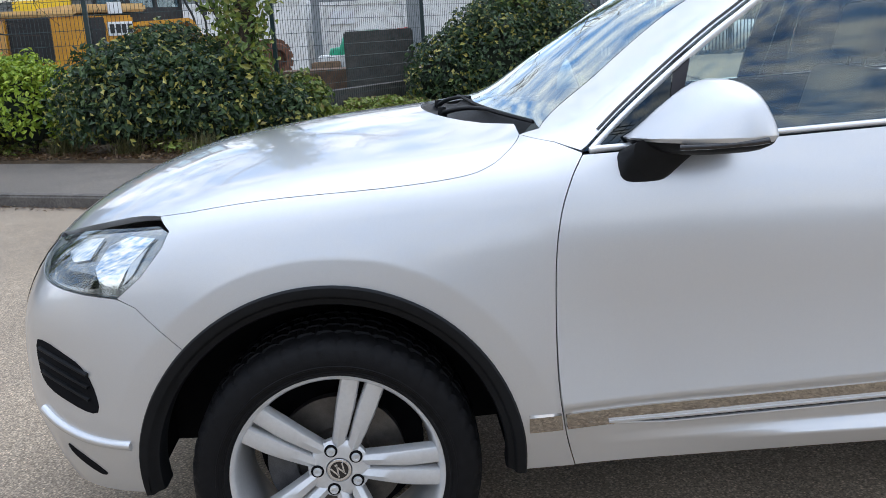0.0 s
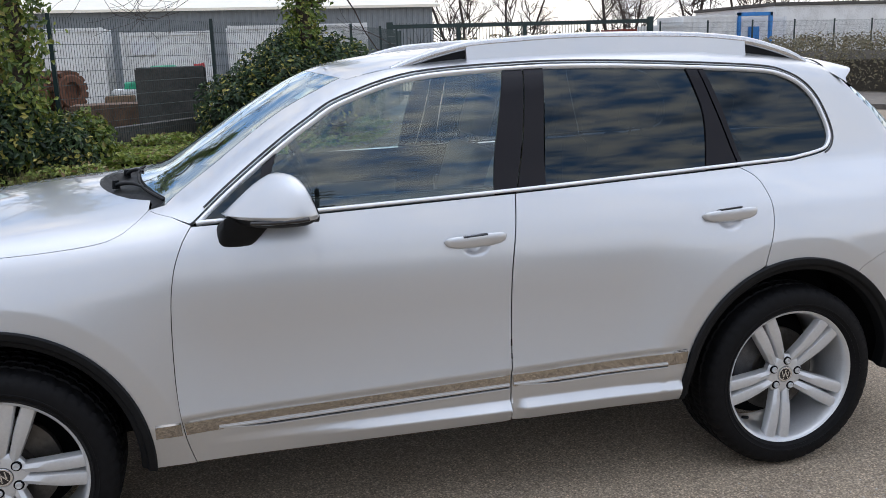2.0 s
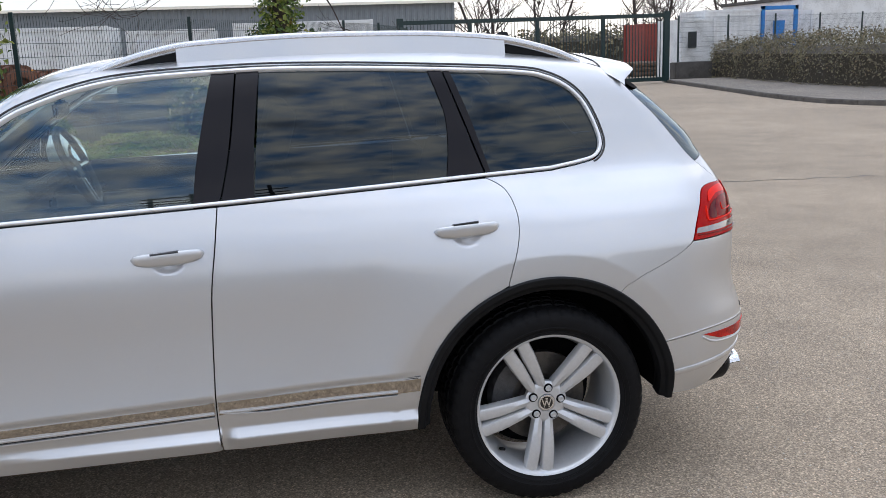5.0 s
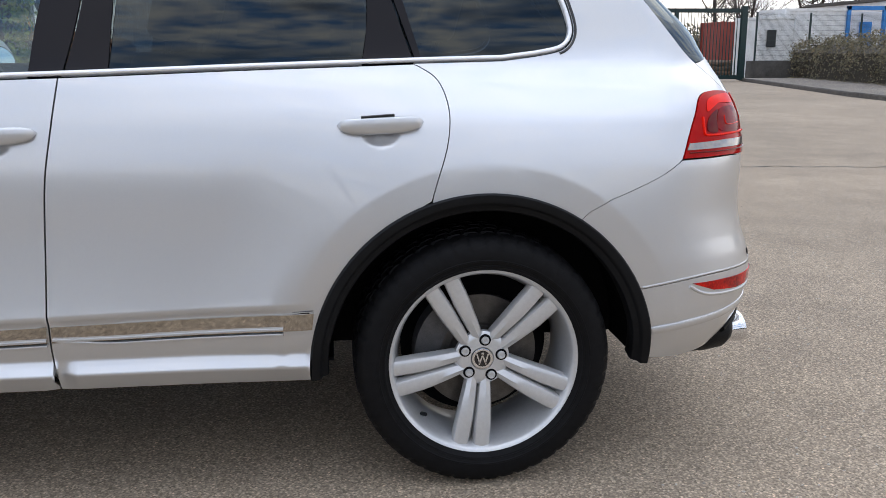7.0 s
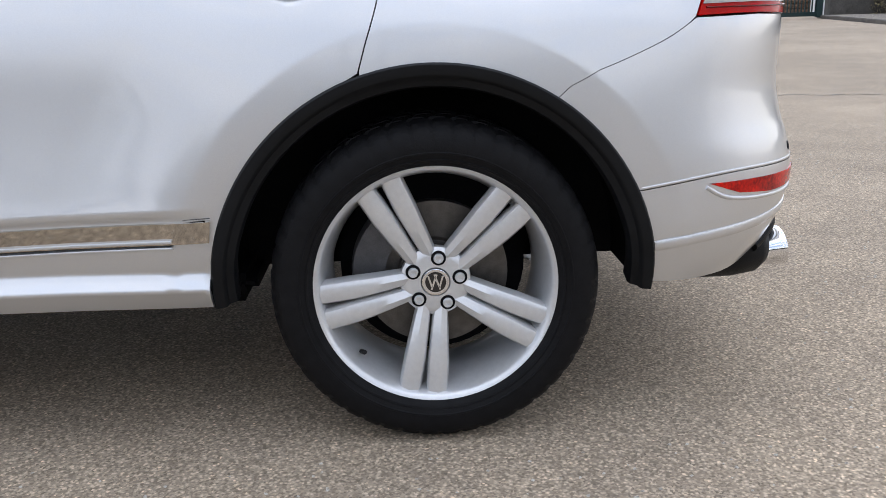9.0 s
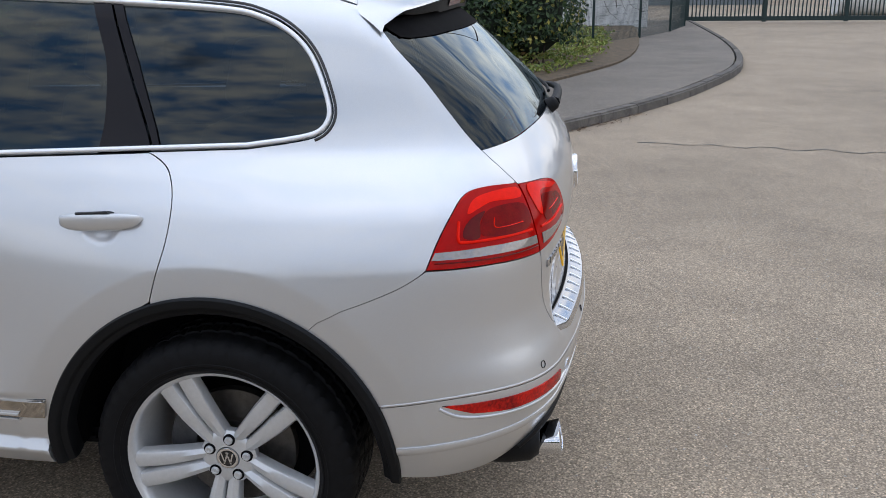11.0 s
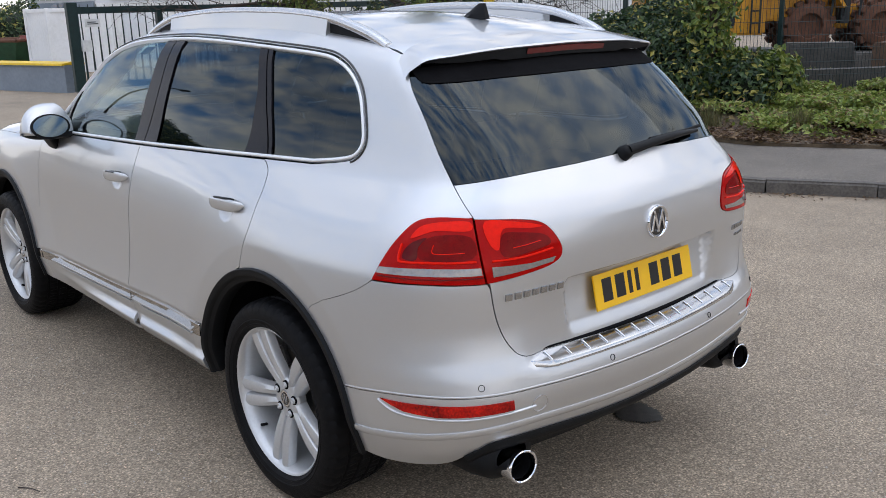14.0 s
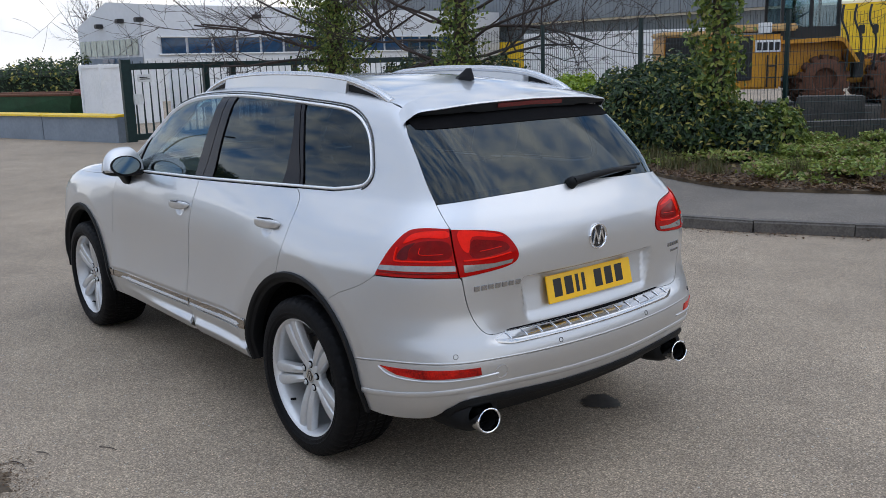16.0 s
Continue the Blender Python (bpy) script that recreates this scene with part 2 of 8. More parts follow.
# ---------------------------------------------------------------- car body as one smooth closed form
def hermite(xs, ys):
    """Monotone cubic through (xs, ys); ys may have one column per knot row."""
    xs, ys = np.asarray(xs, float), np.asarray(ys, float)
    h, d = np.diff(xs), np.diff(ys) / np.diff(xs)
    m = np.zeros_like(ys)
    m[0], m[-1] = d[0], d[-1]
    for i in range(1, len(xs) - 1):
        if d[i - 1] * d[i] > 0:
            w1, w2 = 2 * h[i] + h[i - 1], h[i] + 2 * h[i - 1]
            m[i] = (w1 + w2) / (w1 / d[i - 1] + w2 / d[i])

    def at(q):
        q = np.asarray(q, float)
        i = np.clip(np.searchsorted(xs, q) - 1, 0, len(h) - 1)
        s = (q - xs[i]) / h[i]
        out = np.clip(s, 0, 1)
        y = ((1 + 2 * out) * (1 - out) ** 2 * ys[i] + out * (1 - out) ** 2 * h[i] * m[i]
             + out ** 2 * (3 - 2 * out) * ys[i + 1] + out ** 2 * (out - 1) * h[i] * m[i + 1])
        return y + np.where(s < 0, s * h[i] * m[i], 0) + np.where(s > 1, (s - 1) * h[i] * m[i + 1], 0)
    return at


HUB_F, HUB_R, HUB_Z = -1.4465, 1.4465, 0.372
FLARE = .570
SEC_Z = (.20, .38, .50, .60, .75, .92, 1.05, 1.14, 1.22, 1.40, 1.60, 1.75)
SEC_X = (-2.3, -1.45, -.6, .4, 1.25, 1.75, 2.2)
SEC_Y = (
    (.86, .90, .903, .897, .888, .872, .842, .80, .74, .60, .50, .45),
    (.88, .92, .93, .93, .925, .912, .888, .855, .805, .70, .60, .52),
    (.88, .922, .94, .936, .930, .924, .905, .876, .842, .777, .70, .62),
    (.88, .925, .945, .941, .934, .924, .901, .869, .834, .779, .706, .63),
    (.88, .925, .945, .945, .943, .932, .901, .850, .792, .738, .668, .60),
    (.875, .915, .935, .936, .935, .927, .885, .812, .735, .675, .602, .53),
    (.86, .90, .92, .92, .915, .905, .865, .79, .70, .62, .54, .47))
SECTIONS = [hermite(SEC_Z, row) for row in SEC_Y]
ROOF = hermite((-2.5, -2.3, -2.1, -1.8, -1.4, -1.05, -.94, -.75, -.5, -.335, -.2, 0, .3, .7, 1.1, 1.5, 1.85, 2.2),
               (.88, 1.005, 1.08, 1.14, 1.192, 1.222, 1.243, 1.355, 1.512, 1.60, 1.645, 1.675, 1.695, 1.706, 1.70, 1.67, 1.615, 1.54))
REAR = hermite((.20, .33, .42, .50, .58, .645, .672, .69, .80, .93, 1.0, 1.07, 1.13, 1.20, 1.24, 1.28, 1.40, 1.53, 1.70),
               (2.20, 2.30, 2.375, 2.405, 2.42, 2.405, 2.36, 2.35, 2.352, 2.368, 2.372, 2.365, 2.345, 2.305, 2.28, 2.258, 2.135, 1.99, 1.80))
REAR_PLAIN = hermite((.20, .33, .42, .50, .58, .645, .72, .80, .93, 1.0, 1.07, 1.13, 1.20, 1.24, 1.28, 1.40, 1.53, 1.70),
                     (2.20, 2.30, 2.375, 2.405, 2.418, 2.405, 2.378, 2.364, 2.368, 2.372, 2.365, 2.345, 2.305, 2.28, 2.258, 2.135, 1.99, 1.80))
REAR_BOW = hermite((.3, .6, .9, 1.2, 1.5), (.16, .16, .15, .26, .30))
NOSE = hermite((.20, .40, .55, .75, .90, 1.0, 1.1), (-2.26, -2.36, -2.40, -2.40, -2.375, -2.31, -2.16))


def soft_max(a, b, k):
    h = np.maximum(k - np.abs(a - b), 0) / k
    return np.maximum(a, b) + h * h * k / 4


def half_width(x, z):
    v = np.stack([s(z) for s in SECTIONS], 0)
    xs = np.array(SEC_X)
    i = np.clip(np.searchsorted(xs, x) - 1, 0, len(xs) - 2)
    n = np.arange(len(x))
    d = np.diff(v, axis=0) / np.diff(xs)[:, None]
    m = np.concatenate([d[:1], (d[1:] + d[:-1]) / 2, d[-1:]])
    h = xs[i + 1] - xs[i]
    s = np.clip((x - xs[i]) / h, 0, 1)
    w = ((1 + 2 * s) * (1 - s) ** 2 * v[i, n] + s * (1 - s) ** 2 * h * m[i, n]
         + s ** 2 * (3 - 2 * s) * v[i + 1, n] + s ** 2 * (s - 1) * h * m[i + 1, n])
    for hub in (HUB_F, HUB_R):
        r = np.hypot(x - hub, z - HUB_Z)
        w = w + .016 * np.clip((FLARE + .25 - r) / .25, 0, 1) ** 1.5 * np.clip((z - .25) / .2, 0, 1)
    return w


def body(p):
    """Below zero inside the body, above outside. p: rows of x, y, z."""
    x, y, z = p[:, 0], p[:, 1], p[:, 2]
    a = np.abs(y)
    side = a - half_width(x, z)
    back = .20 * np.exp(-((x + .5) / .6) ** 2)
    crown = .085 + .035 / (1 + np.exp(-(x + .3) * 6))
    top = (z - ROOF(x - back * y * y) + crown * y * y) * .85
    step = np.clip((a - .46) / .16, 0, 1)
    step = step * step * (3 - 2 * step)
    rear = x - (REAR(z) * (1 - step) + REAR_PLAIN(z) * step) + REAR_BOW(z) * y * y
    front = NOSE(z) + .22 * y * y + .10 * y ** 4 - x
    g = soft_max(side, top, .09)
    kr = np.clip(.30 - (z - 1.0) * .5, .10, .30)
    return soft_max(soft_max(g, rear, kr), front, .30)


XR, XF, Y0, ARC = 1.80, -1.75, .30, .35


def rays(kind, uv):
    """Origins and directions for a sheet round the body ('wrap': u, z) or over it ('top': x, y)."""
    u, v = uv[:, 0], uv[:, 1]
    o, d = np.zeros((len(u), 3)), np.zeros((len(u), 3))
    if kind == "top":
        o[:, 0], o[:, 1], o[:, 2], d[:, 2] = u, v, .80, 1
        return o, d
    s = np.where(u > XR, u - XR, np.where(u < XF, u - XF, 0))
    ang = np.clip(np.abs(s) / ARC, 0, math.pi / 2)
    over = np.maximum(np.abs(s) - ARC * math.pi / 2, 0)
    o[:, 0], o[:, 1], o[:, 2] = np.clip(u, XF, XR), -Y0 + over, v
    d[:, 0], d[:, 1] = np.sin(ang) * np.sign(s), -np.cos(ang)
    return o, d


def on_body(kind, uv):
    """Places and outward normals on the body."""
    uv = np.asarray(uv, float).reshape(-1, 2)
    o, d = rays(kind, uv)
    lo, hi = np.zeros(len(uv)), np.full(len(uv), 1.3)
    for _ in range(26):
        mid = (lo + hi) / 2
        inside = body(o + d * mid[:, None]) < 0
        lo, hi = np.where(inside, mid, lo), np.where(inside, hi, mid)
    p = o + d * hi[:, None]
    e = .002
    n = np.stack([body(p + e * np.eye(3)[i]) - body(p - e * np.eye(3)[i]) for i in range(3)], 1)
    return p, n / np.linalg.norm(n, axis=1)[:, None]


# ---------------------------------------------------------------- panels cut from the body
from mathutils.geometry import delaunay_2d_cdt


def inside(poly, pts):
    poly, pts = np.asarray(poly), np.asarray(pts)
    x, y = pts[:, 0], pts[:, 1]
    r = np.zeros(len(pts), bool)
    q = np.roll(poly, 1, 0)
    for (x0, y0), (x1, y1) in zip(poly, q):
        if y0 != y1:
            r ^= ((y0 > y) != (y1 > y)) & (x < (x1 - x0) * (y - y0) / (y1 - y0) + x0)
    return r


def resample(poly, step):
    poly = np.asarray(poly, float)
    out = []
    for a, b in zip(poly, np.roll(poly, -1, 0)):
        d = np.linalg.norm(b - a)
        if d < 1e-5:
            continue
        k = max(1, int(math.ceil(d / step)))
        out += [a + (b - a) * i / k for i in range(k)]
    return np.array(out)


def shrink(poly, d):
    """Moves a closed line inwards by d, for the gap between two panels."""
    p = np.asarray(poly, float)
    keep = [0]
    for i in range(1, len(p)):
        if np.linalg.norm(p[i] - p[keep[-1]]) > 1e-4:
            keep.append(i)
    p = p[keep]
    if np.linalg.norm(p[0] - p[-1]) < 1e-4:
        p = p[:-1]
    area = np.sum(p[:, 0] * np.roll(p[:, 1], -1) - np.roll(p[:, 0], -1) * p[:, 1])
    t = np.roll(p, -1, 0) - p
    t /= np.linalg.norm(t, axis=1)[:, None]
    nrm = np.stack([-t[:, 1], t[:, 0]], 1) * (1 if area > 0 else -1)
    a, b = nrm, np.roll(nrm, 1, 0)
    m = a + b
    m /= np.maximum(np.sum(m * a, 1), .45)[:, None]
    return p + m * d


CUPS = ((.166, 1.020), (1.164, 1.034))


FOLD = .529


def relief(x, z):
    """How far the flank stands out from the plain body: sill blade, handle cups, the fold over the sill."""
    grow = np.where(x < .28, np.clip((x + .80) / 1.0, 0, 1), np.clip((x - .285) / .05, .25, 1) * .9) * .032
    ridge = .392 + .012 * np.clip((.28 - x), 0, 1)
    up = np.clip((.426 - z) / (.426 - ridge), 0, 1)
    down = np.clip((z - .330) / (ridge - .330), 0, 1) ** .7
    inside_x = (x > -.86) & (x < 1.0)
    d = np.where(inside_x, grow * np.minimum(up, down), 0)
    fold = FOLD + (x + .87) * .0235
    near_arch = np.clip((np.hypot(x - HUB_R, z - HUB_Z) - .50) / .12, 0, 1)
    d = d + .018 * near_arch * np.where(z > fold, np.clip((fold + .27 - z) / .27, 0, 1) ** 2, np.clip((z - fold + .034) / .034, 0, 1))
    for cx, cz in CUPS:
        q = np.clip(1 - ((x - cx) / .055) ** 2 - ((z - cz + .013) / .036) ** 2, 0, 1)
        d = d - .010 * q * q * (3 - 2 * q)
    return d


def flank(p, n, uv):
    x, z, e = p[:, 0], p[:, 2], .0015
    q, m = p.copy(), n.copy()
    q[:, 1] -= relief(x, z)
    m[:, 0] -= (relief(x + e, z) - relief(x - e, z)) / (2 * e)
    m[:, 2] -= (relief(x, z + e) - relief(x, z - e)) / (2 * e)
    return q, m / np.linalg.norm(m, axis=1)[:, None]


def skin(name, polys, mat, parent, kind="wrap", holes=(), step=.035, gap=.0012, depth=.016, lift=0.0, both=False, label="", dent=None, fine=()):
    """A panel of the body: the closed line poly in the sheet's coordinates, laid on the body and turned in at its edges.
    both: the half panel and its reflection in one mesh. dent(p, n): moves the places. lift: metres proud of the body."""
    poly = resample(shrink(polys, gap) if gap else polys, step)
    if both and gap:
        c, k, mid = (1, 1, 0.0) if kind == "top" else (0, 1, U0 if np.max(poly[:, 0]) > 1 else UF)
        poly[np.abs(poly[:, c] - mid) < gap * 2, c] = mid
    hs = [resample(shrink(h, -gap) if gap else h, step) for h in holes]
    lo, hi = poly.min(0), poly.max(0)
    gx, gy = np.meshgrid(np.arange(lo[0] + step / 2, hi[0], step), np.arange(lo[1] + step / 2, hi[1], step))
    gx[::2] += step / 2
    grid = np.stack([gx.ravel(), gy.ravel()], 1)
    ok = inside(poly, grid)
    for h in hs:
        ok &= ~inside(h, grid)
    grid = grid[ok]
    for x0, x1, z0, z1, st in fine:
        fx, fz = np.meshgrid(np.arange(x0, x1, st), np.arange(z0, z1, st))
        extra = np.stack([fx.ravel(), fz.ravel()], 1)
        grid = np.concatenate([grid[~((grid[:, 0] > x0) & (grid[:, 0] < x1) & (grid[:, 1] > z0) & (grid[:, 1] < z1))], extra[inside(poly, extra)]])
    if kind == "wrap" and step < .045 and depth > .01:
        for extra, apart in (CREASES[0], *((CREASES[1],) if dent is flank else ())):
            extra = extra[inside(poly, extra)]
            if len(extra):
                if len(grid):
                    grid = grid[np.min(np.linalg.norm(grid[:, None] - extra[None], axis=2), 1) > apart]
                grid = np.concatenate([grid, extra])
    rim = np.concatenate([poly, *hs]) if hs else poly
    if len(grid):
        near = np.min(np.linalg.norm(grid[:, None] - rim[None], axis=2), 1) > (.004 if fine else min(step * .45, .010))
        grid = grid[near]
    pts = np.concatenate([rim, grid])
    edges, s = [], 0
    for loop in (poly, *hs):
        k = len(loop)
        edges += [(s + i, s + (i + 1) % k) for i in range(k)]
        s += k
    out = delaunay_2d_cdt([Vector(q) for q in pts], edges, [], 0, 1e-6)
    uv = np.array([tuple(v) for v in out[0]])
    tri = np.array([f for f in out[2] if len(f) == 3])
    mid = uv[tri].mean(1)
    ok = inside(poly, mid)
    for h in hs:
        ok &= ~inside(h, mid)
    tri = tri[ok]
    p, n = on_body(kind, uv)
    if dent:
        p, n = dent(p, n, uv)
    p = p + n * lift
    # outward order
    fn = np.cross(p[tri[:, 1]] - p[tri[:, 0]], p[tri[:, 2]] - p[tri[:, 0]])
    flip = np.sum(fn * n[tri].mean(1), 1) < 0
    tri[flip] = tri[flip][:, ::-1]
    count = {}
    for f in tri:
        for a, b in ((f[0], f[1]), (f[1], f[2]), (f[2], f[0])):
            count[(a, b)] = 1
    rimedges = [(a, b) for a, b in count if (b, a) not in count]
    verts, norms, faces = [tuple(q) for q in p], [tuple(q) for q in n], [tuple(f) for f in tri]
    if depth:
        made = {}
        for a, b in rimedges:
            if both and abs(p[a][1]) < .004 and abs(p[b][1]) < .004:
                continue
            for v in (a, b):
                if v not in made:
                    made[v] = (len(verts), len(verts) + 1)
                    side = Vector(p[b] - p[a]).cross(Vector(n[a])).normalized()
                    verts += [tuple(p[v]), tuple(p[v] - n[v] * depth)]
                    norms += [tuple(side), tuple(side)]
            faces.append((made[b][0], made[a][0], made[a][1], made[b][1]))
    if both:
        k = len(verts)
        verts += [(x, -y, z) for x, y, z in verts]
        norms += [(x, -y, z) for x, y, z in norms]
        faces += [tuple(i + k for i in reversed(f)) for f in faces]
    me = bpy.data.meshes.new(name)
    me.from_pydata(verts, [], faces)
    me.polygons.foreach_set("use_smooth", [True] * len(me.polygons))
    me.normals_split_custom_set_from_vertices(norms)
    me.materials.append(mat)
    ob = new(name, me)
    ob.parent = parent
    if label:
        ob["label"] = label
    return ob


def strip_on(name, line, width, height, mat, parent, kind="wrap", label="", both=False, closed=False, base=-.004):
    """A raised moulding along a line on the body, with a rounded section."""
    p, n = on_body(kind, line)
    sec = [(-.5, base / max(height, 1e-6)), (-.5, .35), (-.3, .9), (0, 1.0), (.3, .9), (.5, .35), (.5, base / max(height, 1e-6))]
    bm = bmesh.new()
    for sgn in ((1, -1) if both else (1,)):
        rings = []
        k = len(p)
        for i in range(k):
            t = Vector(p[(i + 1) % k if closed else min(i + 1, k - 1)] - p[i - 1 if closed else max(i - 1, 0)]).normalized()
            nn = Vector(n[i])
            c = nn.cross(t).normalized()
            ring = [Vector(p[i]) + c * (a * width) + nn * (b * height) for a, b in sec]
            rings.append([bm.verts.new((q.x, q.y * sgn, q.z)) for q in ring])
        for i in range(k if closed else k - 1):
            u, v = rings[i], rings[(i + 1) % k]
            for j in range(len(sec) - 1):
                f = (u[j], u[j + 1], v[j + 1], v[j])
                bm.faces.new(f if sgn < 0 else f[::-1])
        if not closed:
            bm.faces.new(rings[0] if sgn > 0 else rings[0][::-1]), bm.faces.new(rings[-1][::-1] if sgn > 0 else rings[-1])
    bmesh.ops.recalc_face_normals(bm, faces=bm.faces)
    return part(name, bm, mat, parent, label, smooth=50)


def pair(ob):
    """The reflected twin of a part of the left side."""
    return mirror_thing(ob.name.split(".")[0], ob, ob.parent)


car = thing("car", "silver five-door family SUV parked on worn asphalt", "car")
U0 = XR + ARC * math.pi / 2 + Y0
UF = XF - ARC * math.pi / 2 - Y0
ARCH = .490


def sheet_u(x, z):
    """The sheet coordinate of a place x on the flank."""
    w = half_width(np.array([float(x)]), np.array([float(z)]))[0] - Y0
    if x > XR:
        return XR + ARC * math.atan2(x - XR, w)
    if x < XF:
        return XF - ARC * math.atan2(XF - x, w)
    return x


def arch(hub, a0, a1, r=ARCH, n=24):
    cx, cz = (hub - .008, HUB_Z + .013) if hub < 0 else (hub, HUB_Z)
    pts = [(cx + r * math.cos(radians(a0 + (a1 - a0) * i / n)), cz + r * math.sin(radians(a0 + (a1 - a0) * i / n))) for i in range(n + 1)]
    return [(sheet_u(x, z), z) for x, z in pts]


# places along the crisp edges of the arch flares, and of the fold above the sill
ring_xz = [(hub + r * math.cos(radians(a)), HUB_Z + r * math.sin(radians(a))) for hub in (HUB_F, HUB_R) for r in (FLARE - .007, FLARE, FLARE + .007) for a in np.arange(4, 177, 1.6)]
CREASES = ((np.array([(sheet_u(x, z), z) for x, z in ring_xz]), .011), (np.array([(x, FOLD + (x + .87) * .0235 + o) for o in (-.010, 0, .008) for x in np.arange(-.86, .99, .022)]), .011))
SILL = .345
GAP_F = spline([(-.790, 1.144), (-.825, 1.088), (-.857, .999), (-.875, .866), (-.880, .628), (-.866, .465), (-.838, SILL)], 6)
GAP_B = spline([(.332, 1.172), (.316, 1.05), (.292, .88), (.278, .60), (.276, .45), (.284, SILL)], 5)
GAP_R = spline([(1.268, 1.205), (1.326, 1.165), (1.352, 1.09), (1.345, 1.0), (1.314, .90), (1.297, .844)], 5)
BELT = spline([(-.790, 1.144), (-.376, 1.157), (.332, 1.176), (.80, 1.192), (1.262, 1.206)], 8)
DLO_LOW = spline([(-.790, 1.144), (-.376, 1.157), (.332, 1.176), (.80, 1.192), (1.262, 1.206), (1.52, 1.212)], 6)
DLO_TOP = spline([(1.62, 1.224), (1.705, 1.243), (1.740, 1.290), (1.728, 1.36), (1.688, 1.45), (1.63, 1.512), (1.55, 1.554), (1.44, 1.578), (1.14, 1.600), (.75, 1.620), (.42, 1.624), (.012, 1.602), (-.249, 1.530), (-.377, 1.459), (-.504, 1.373), (-.669, 1.250), (-.790, 1.150)], 6)
DLO = DLO_LOW + DLO_TOP[:-1]
WING_TOP = spline([(-1.805, 1.052), (-1.70, 1.068), (-1.527, 1.083), (-1.254, 1.094), (-1.089, 1.108), (-1.017, 1.128), (-.966, 1.158), (-.925, 1.186)], 5)
HL_EDGE = [(-1.862, .868), (-1.826, .918), (-1.794, .985), (-1.784, 1.022), (-1.805, 1.052)]


def roof_y(x):
    return .605 - .02 * (x - .4) ** 2


ROOF_EDGE_X = np.linspace(-.16, 1.80, 24)
roof_p, _ = on_body("top", [(x, -roof_y(x)) for x in ROOF_EDGE_X])
ROOF_EDGE = [(p[0], p[2]) for p in roof_p]
SCREEN_EDGE = spline([(-.872, 1.198), (-.711, 1.307), (-.473, 1.471), (-.304, 1.561), (-.214, 1.600)], 6)

a_end, a_front = math.degrees(math.asin((SILL - HUB_Z) / ARCH)), math.degrees(math.asin((SILL - HUB_Z - .013) / ARCH))
wing = skin("front_wing", GAP_F[::-1] + [(-.790, 1.147), (-.85, 1.172), (-.925, 1.186)] + WING_TOP[::-1][1:] + HL_EDGE[::-1][1:] + [(-1.835, .845)] + arch(HUB_F, 134, a_front), PAINT, car, gap=.0006)
front_door = skin("front_door", BELT[:17] + GAP_B + GAP_F[::-1][:-1], PAINT, car, gap=.0022, dent=flank, fine=((.09, .242, .97, 1.09, .007), (-.83, .275, .35, .45, .0125)))
rear_door = skin("rear_door", BELT[16:] + GAP_R[1:] + arch(HUB_R, 107.5, 180 - a_end)[1:] + GAP_B[::-1][:-1], PAINT, car, gap=.0022, dent=flank, fine=((1.088, 1.24, .98, 1.10, .007), (.29, .95, .35, .45, .0125)))
TG_GAP = spline([(1.845, 1.530), (1.893, 1.47), (1.968, 1.372), (2.050, 1.203), (2.089, 1.121)], 5)
TL_OUT = spline([(2.088, 1.119), (2.03, 1.123), (1.988, 1.110), (1.957, 1.060), (1.934, .999), (1.918, .941)], 5)
BUMP_SEAM = spline([(1.918, .938), (1.876, .892), (1.80, .837), (1.727, .800)], 4)
side_frame = skin("body_side", SCREEN_EDGE + ROOF_EDGE + [(1.82, ROOF_EDGE[-1][1] - .03)] + TG_GAP + TL_OUT[1:] + BUMP_SEAM[1:-1] + arch(HUB_R, 57, 107.5) + GAP_R[::-1][1:-1]
                  + DLO_LOW[24:] + DLO_TOP[:-1] + [(-.792, 1.152), (-.85, 1.172), (-.925, 1.186)], PAINT, car, step=.03, gap=.0007)
pair(wing), pair(front_door), pair(rear_door), pair(side_frame)

# roof, screen, bonnet
HEAD_Y = np.linspace(-.585, 0, 9)
HEADER = [(-.214 - .085 * (1 - (y / .585) ** 2), y) for y in HEAD_Y]
roof = skin("roof", HEADER + [(1.78, 0)] + [(x, -roof_y(x)) for x in ROOF_EDGE_X[::-1]], PAINT, car, kind="top", step=.05, both=True)
SCREEN_LOW = [(-.99 + .29 * y * y, y) for y in np.linspace(0, -.632, 9)]
sp, _ = on_body("wrap", SCREEN_EDGE)
windscreen = skin("windscreen", SCREEN_LOW + [(q[0], q[1]) for q in sp] + HEADER[1:], SCREEN_GLASS, car, kind="top", step=.05, depth=.004, both=True, label="raked clear windscreen")
wt, _ = on_body("wrap", WING_TOP)
BON_REAR = [(-1.15 + .50 * y * y + .035 * (y / .62) ** 8, y) for y in np.linspace(0, -.62, 8)]
bonnet = skin("bonnet", BON_REAR + [(q[0], q[1]) for q in wt[::-1]] + spline([(wt[0][0], wt[0][1]), (-2.02, -.70), (-2.17, -.52), (-2.27, -.28), (-2.30, 0)], 6)[1:], PAINT, car, kind="top", step=.05, gap=.0007, both=True)


def hollow(p, n, uv):
    y = uv[:, 1]
    a, b = -1.15 + .50 * y * y, -.99 + .29 * y * y
    t = np.clip((uv[:, 0] - a) / (b - a), 0, 1)
    q, m = p.copy(), n.copy()
    q[:, 2] -= .036 * np.sin(np.pi * t ** .7)
    m[:, 0] += .7 * np.cos(np.pi * t ** .7)
    return q, m / np.linalg.norm(m, axis=1)[:, None]


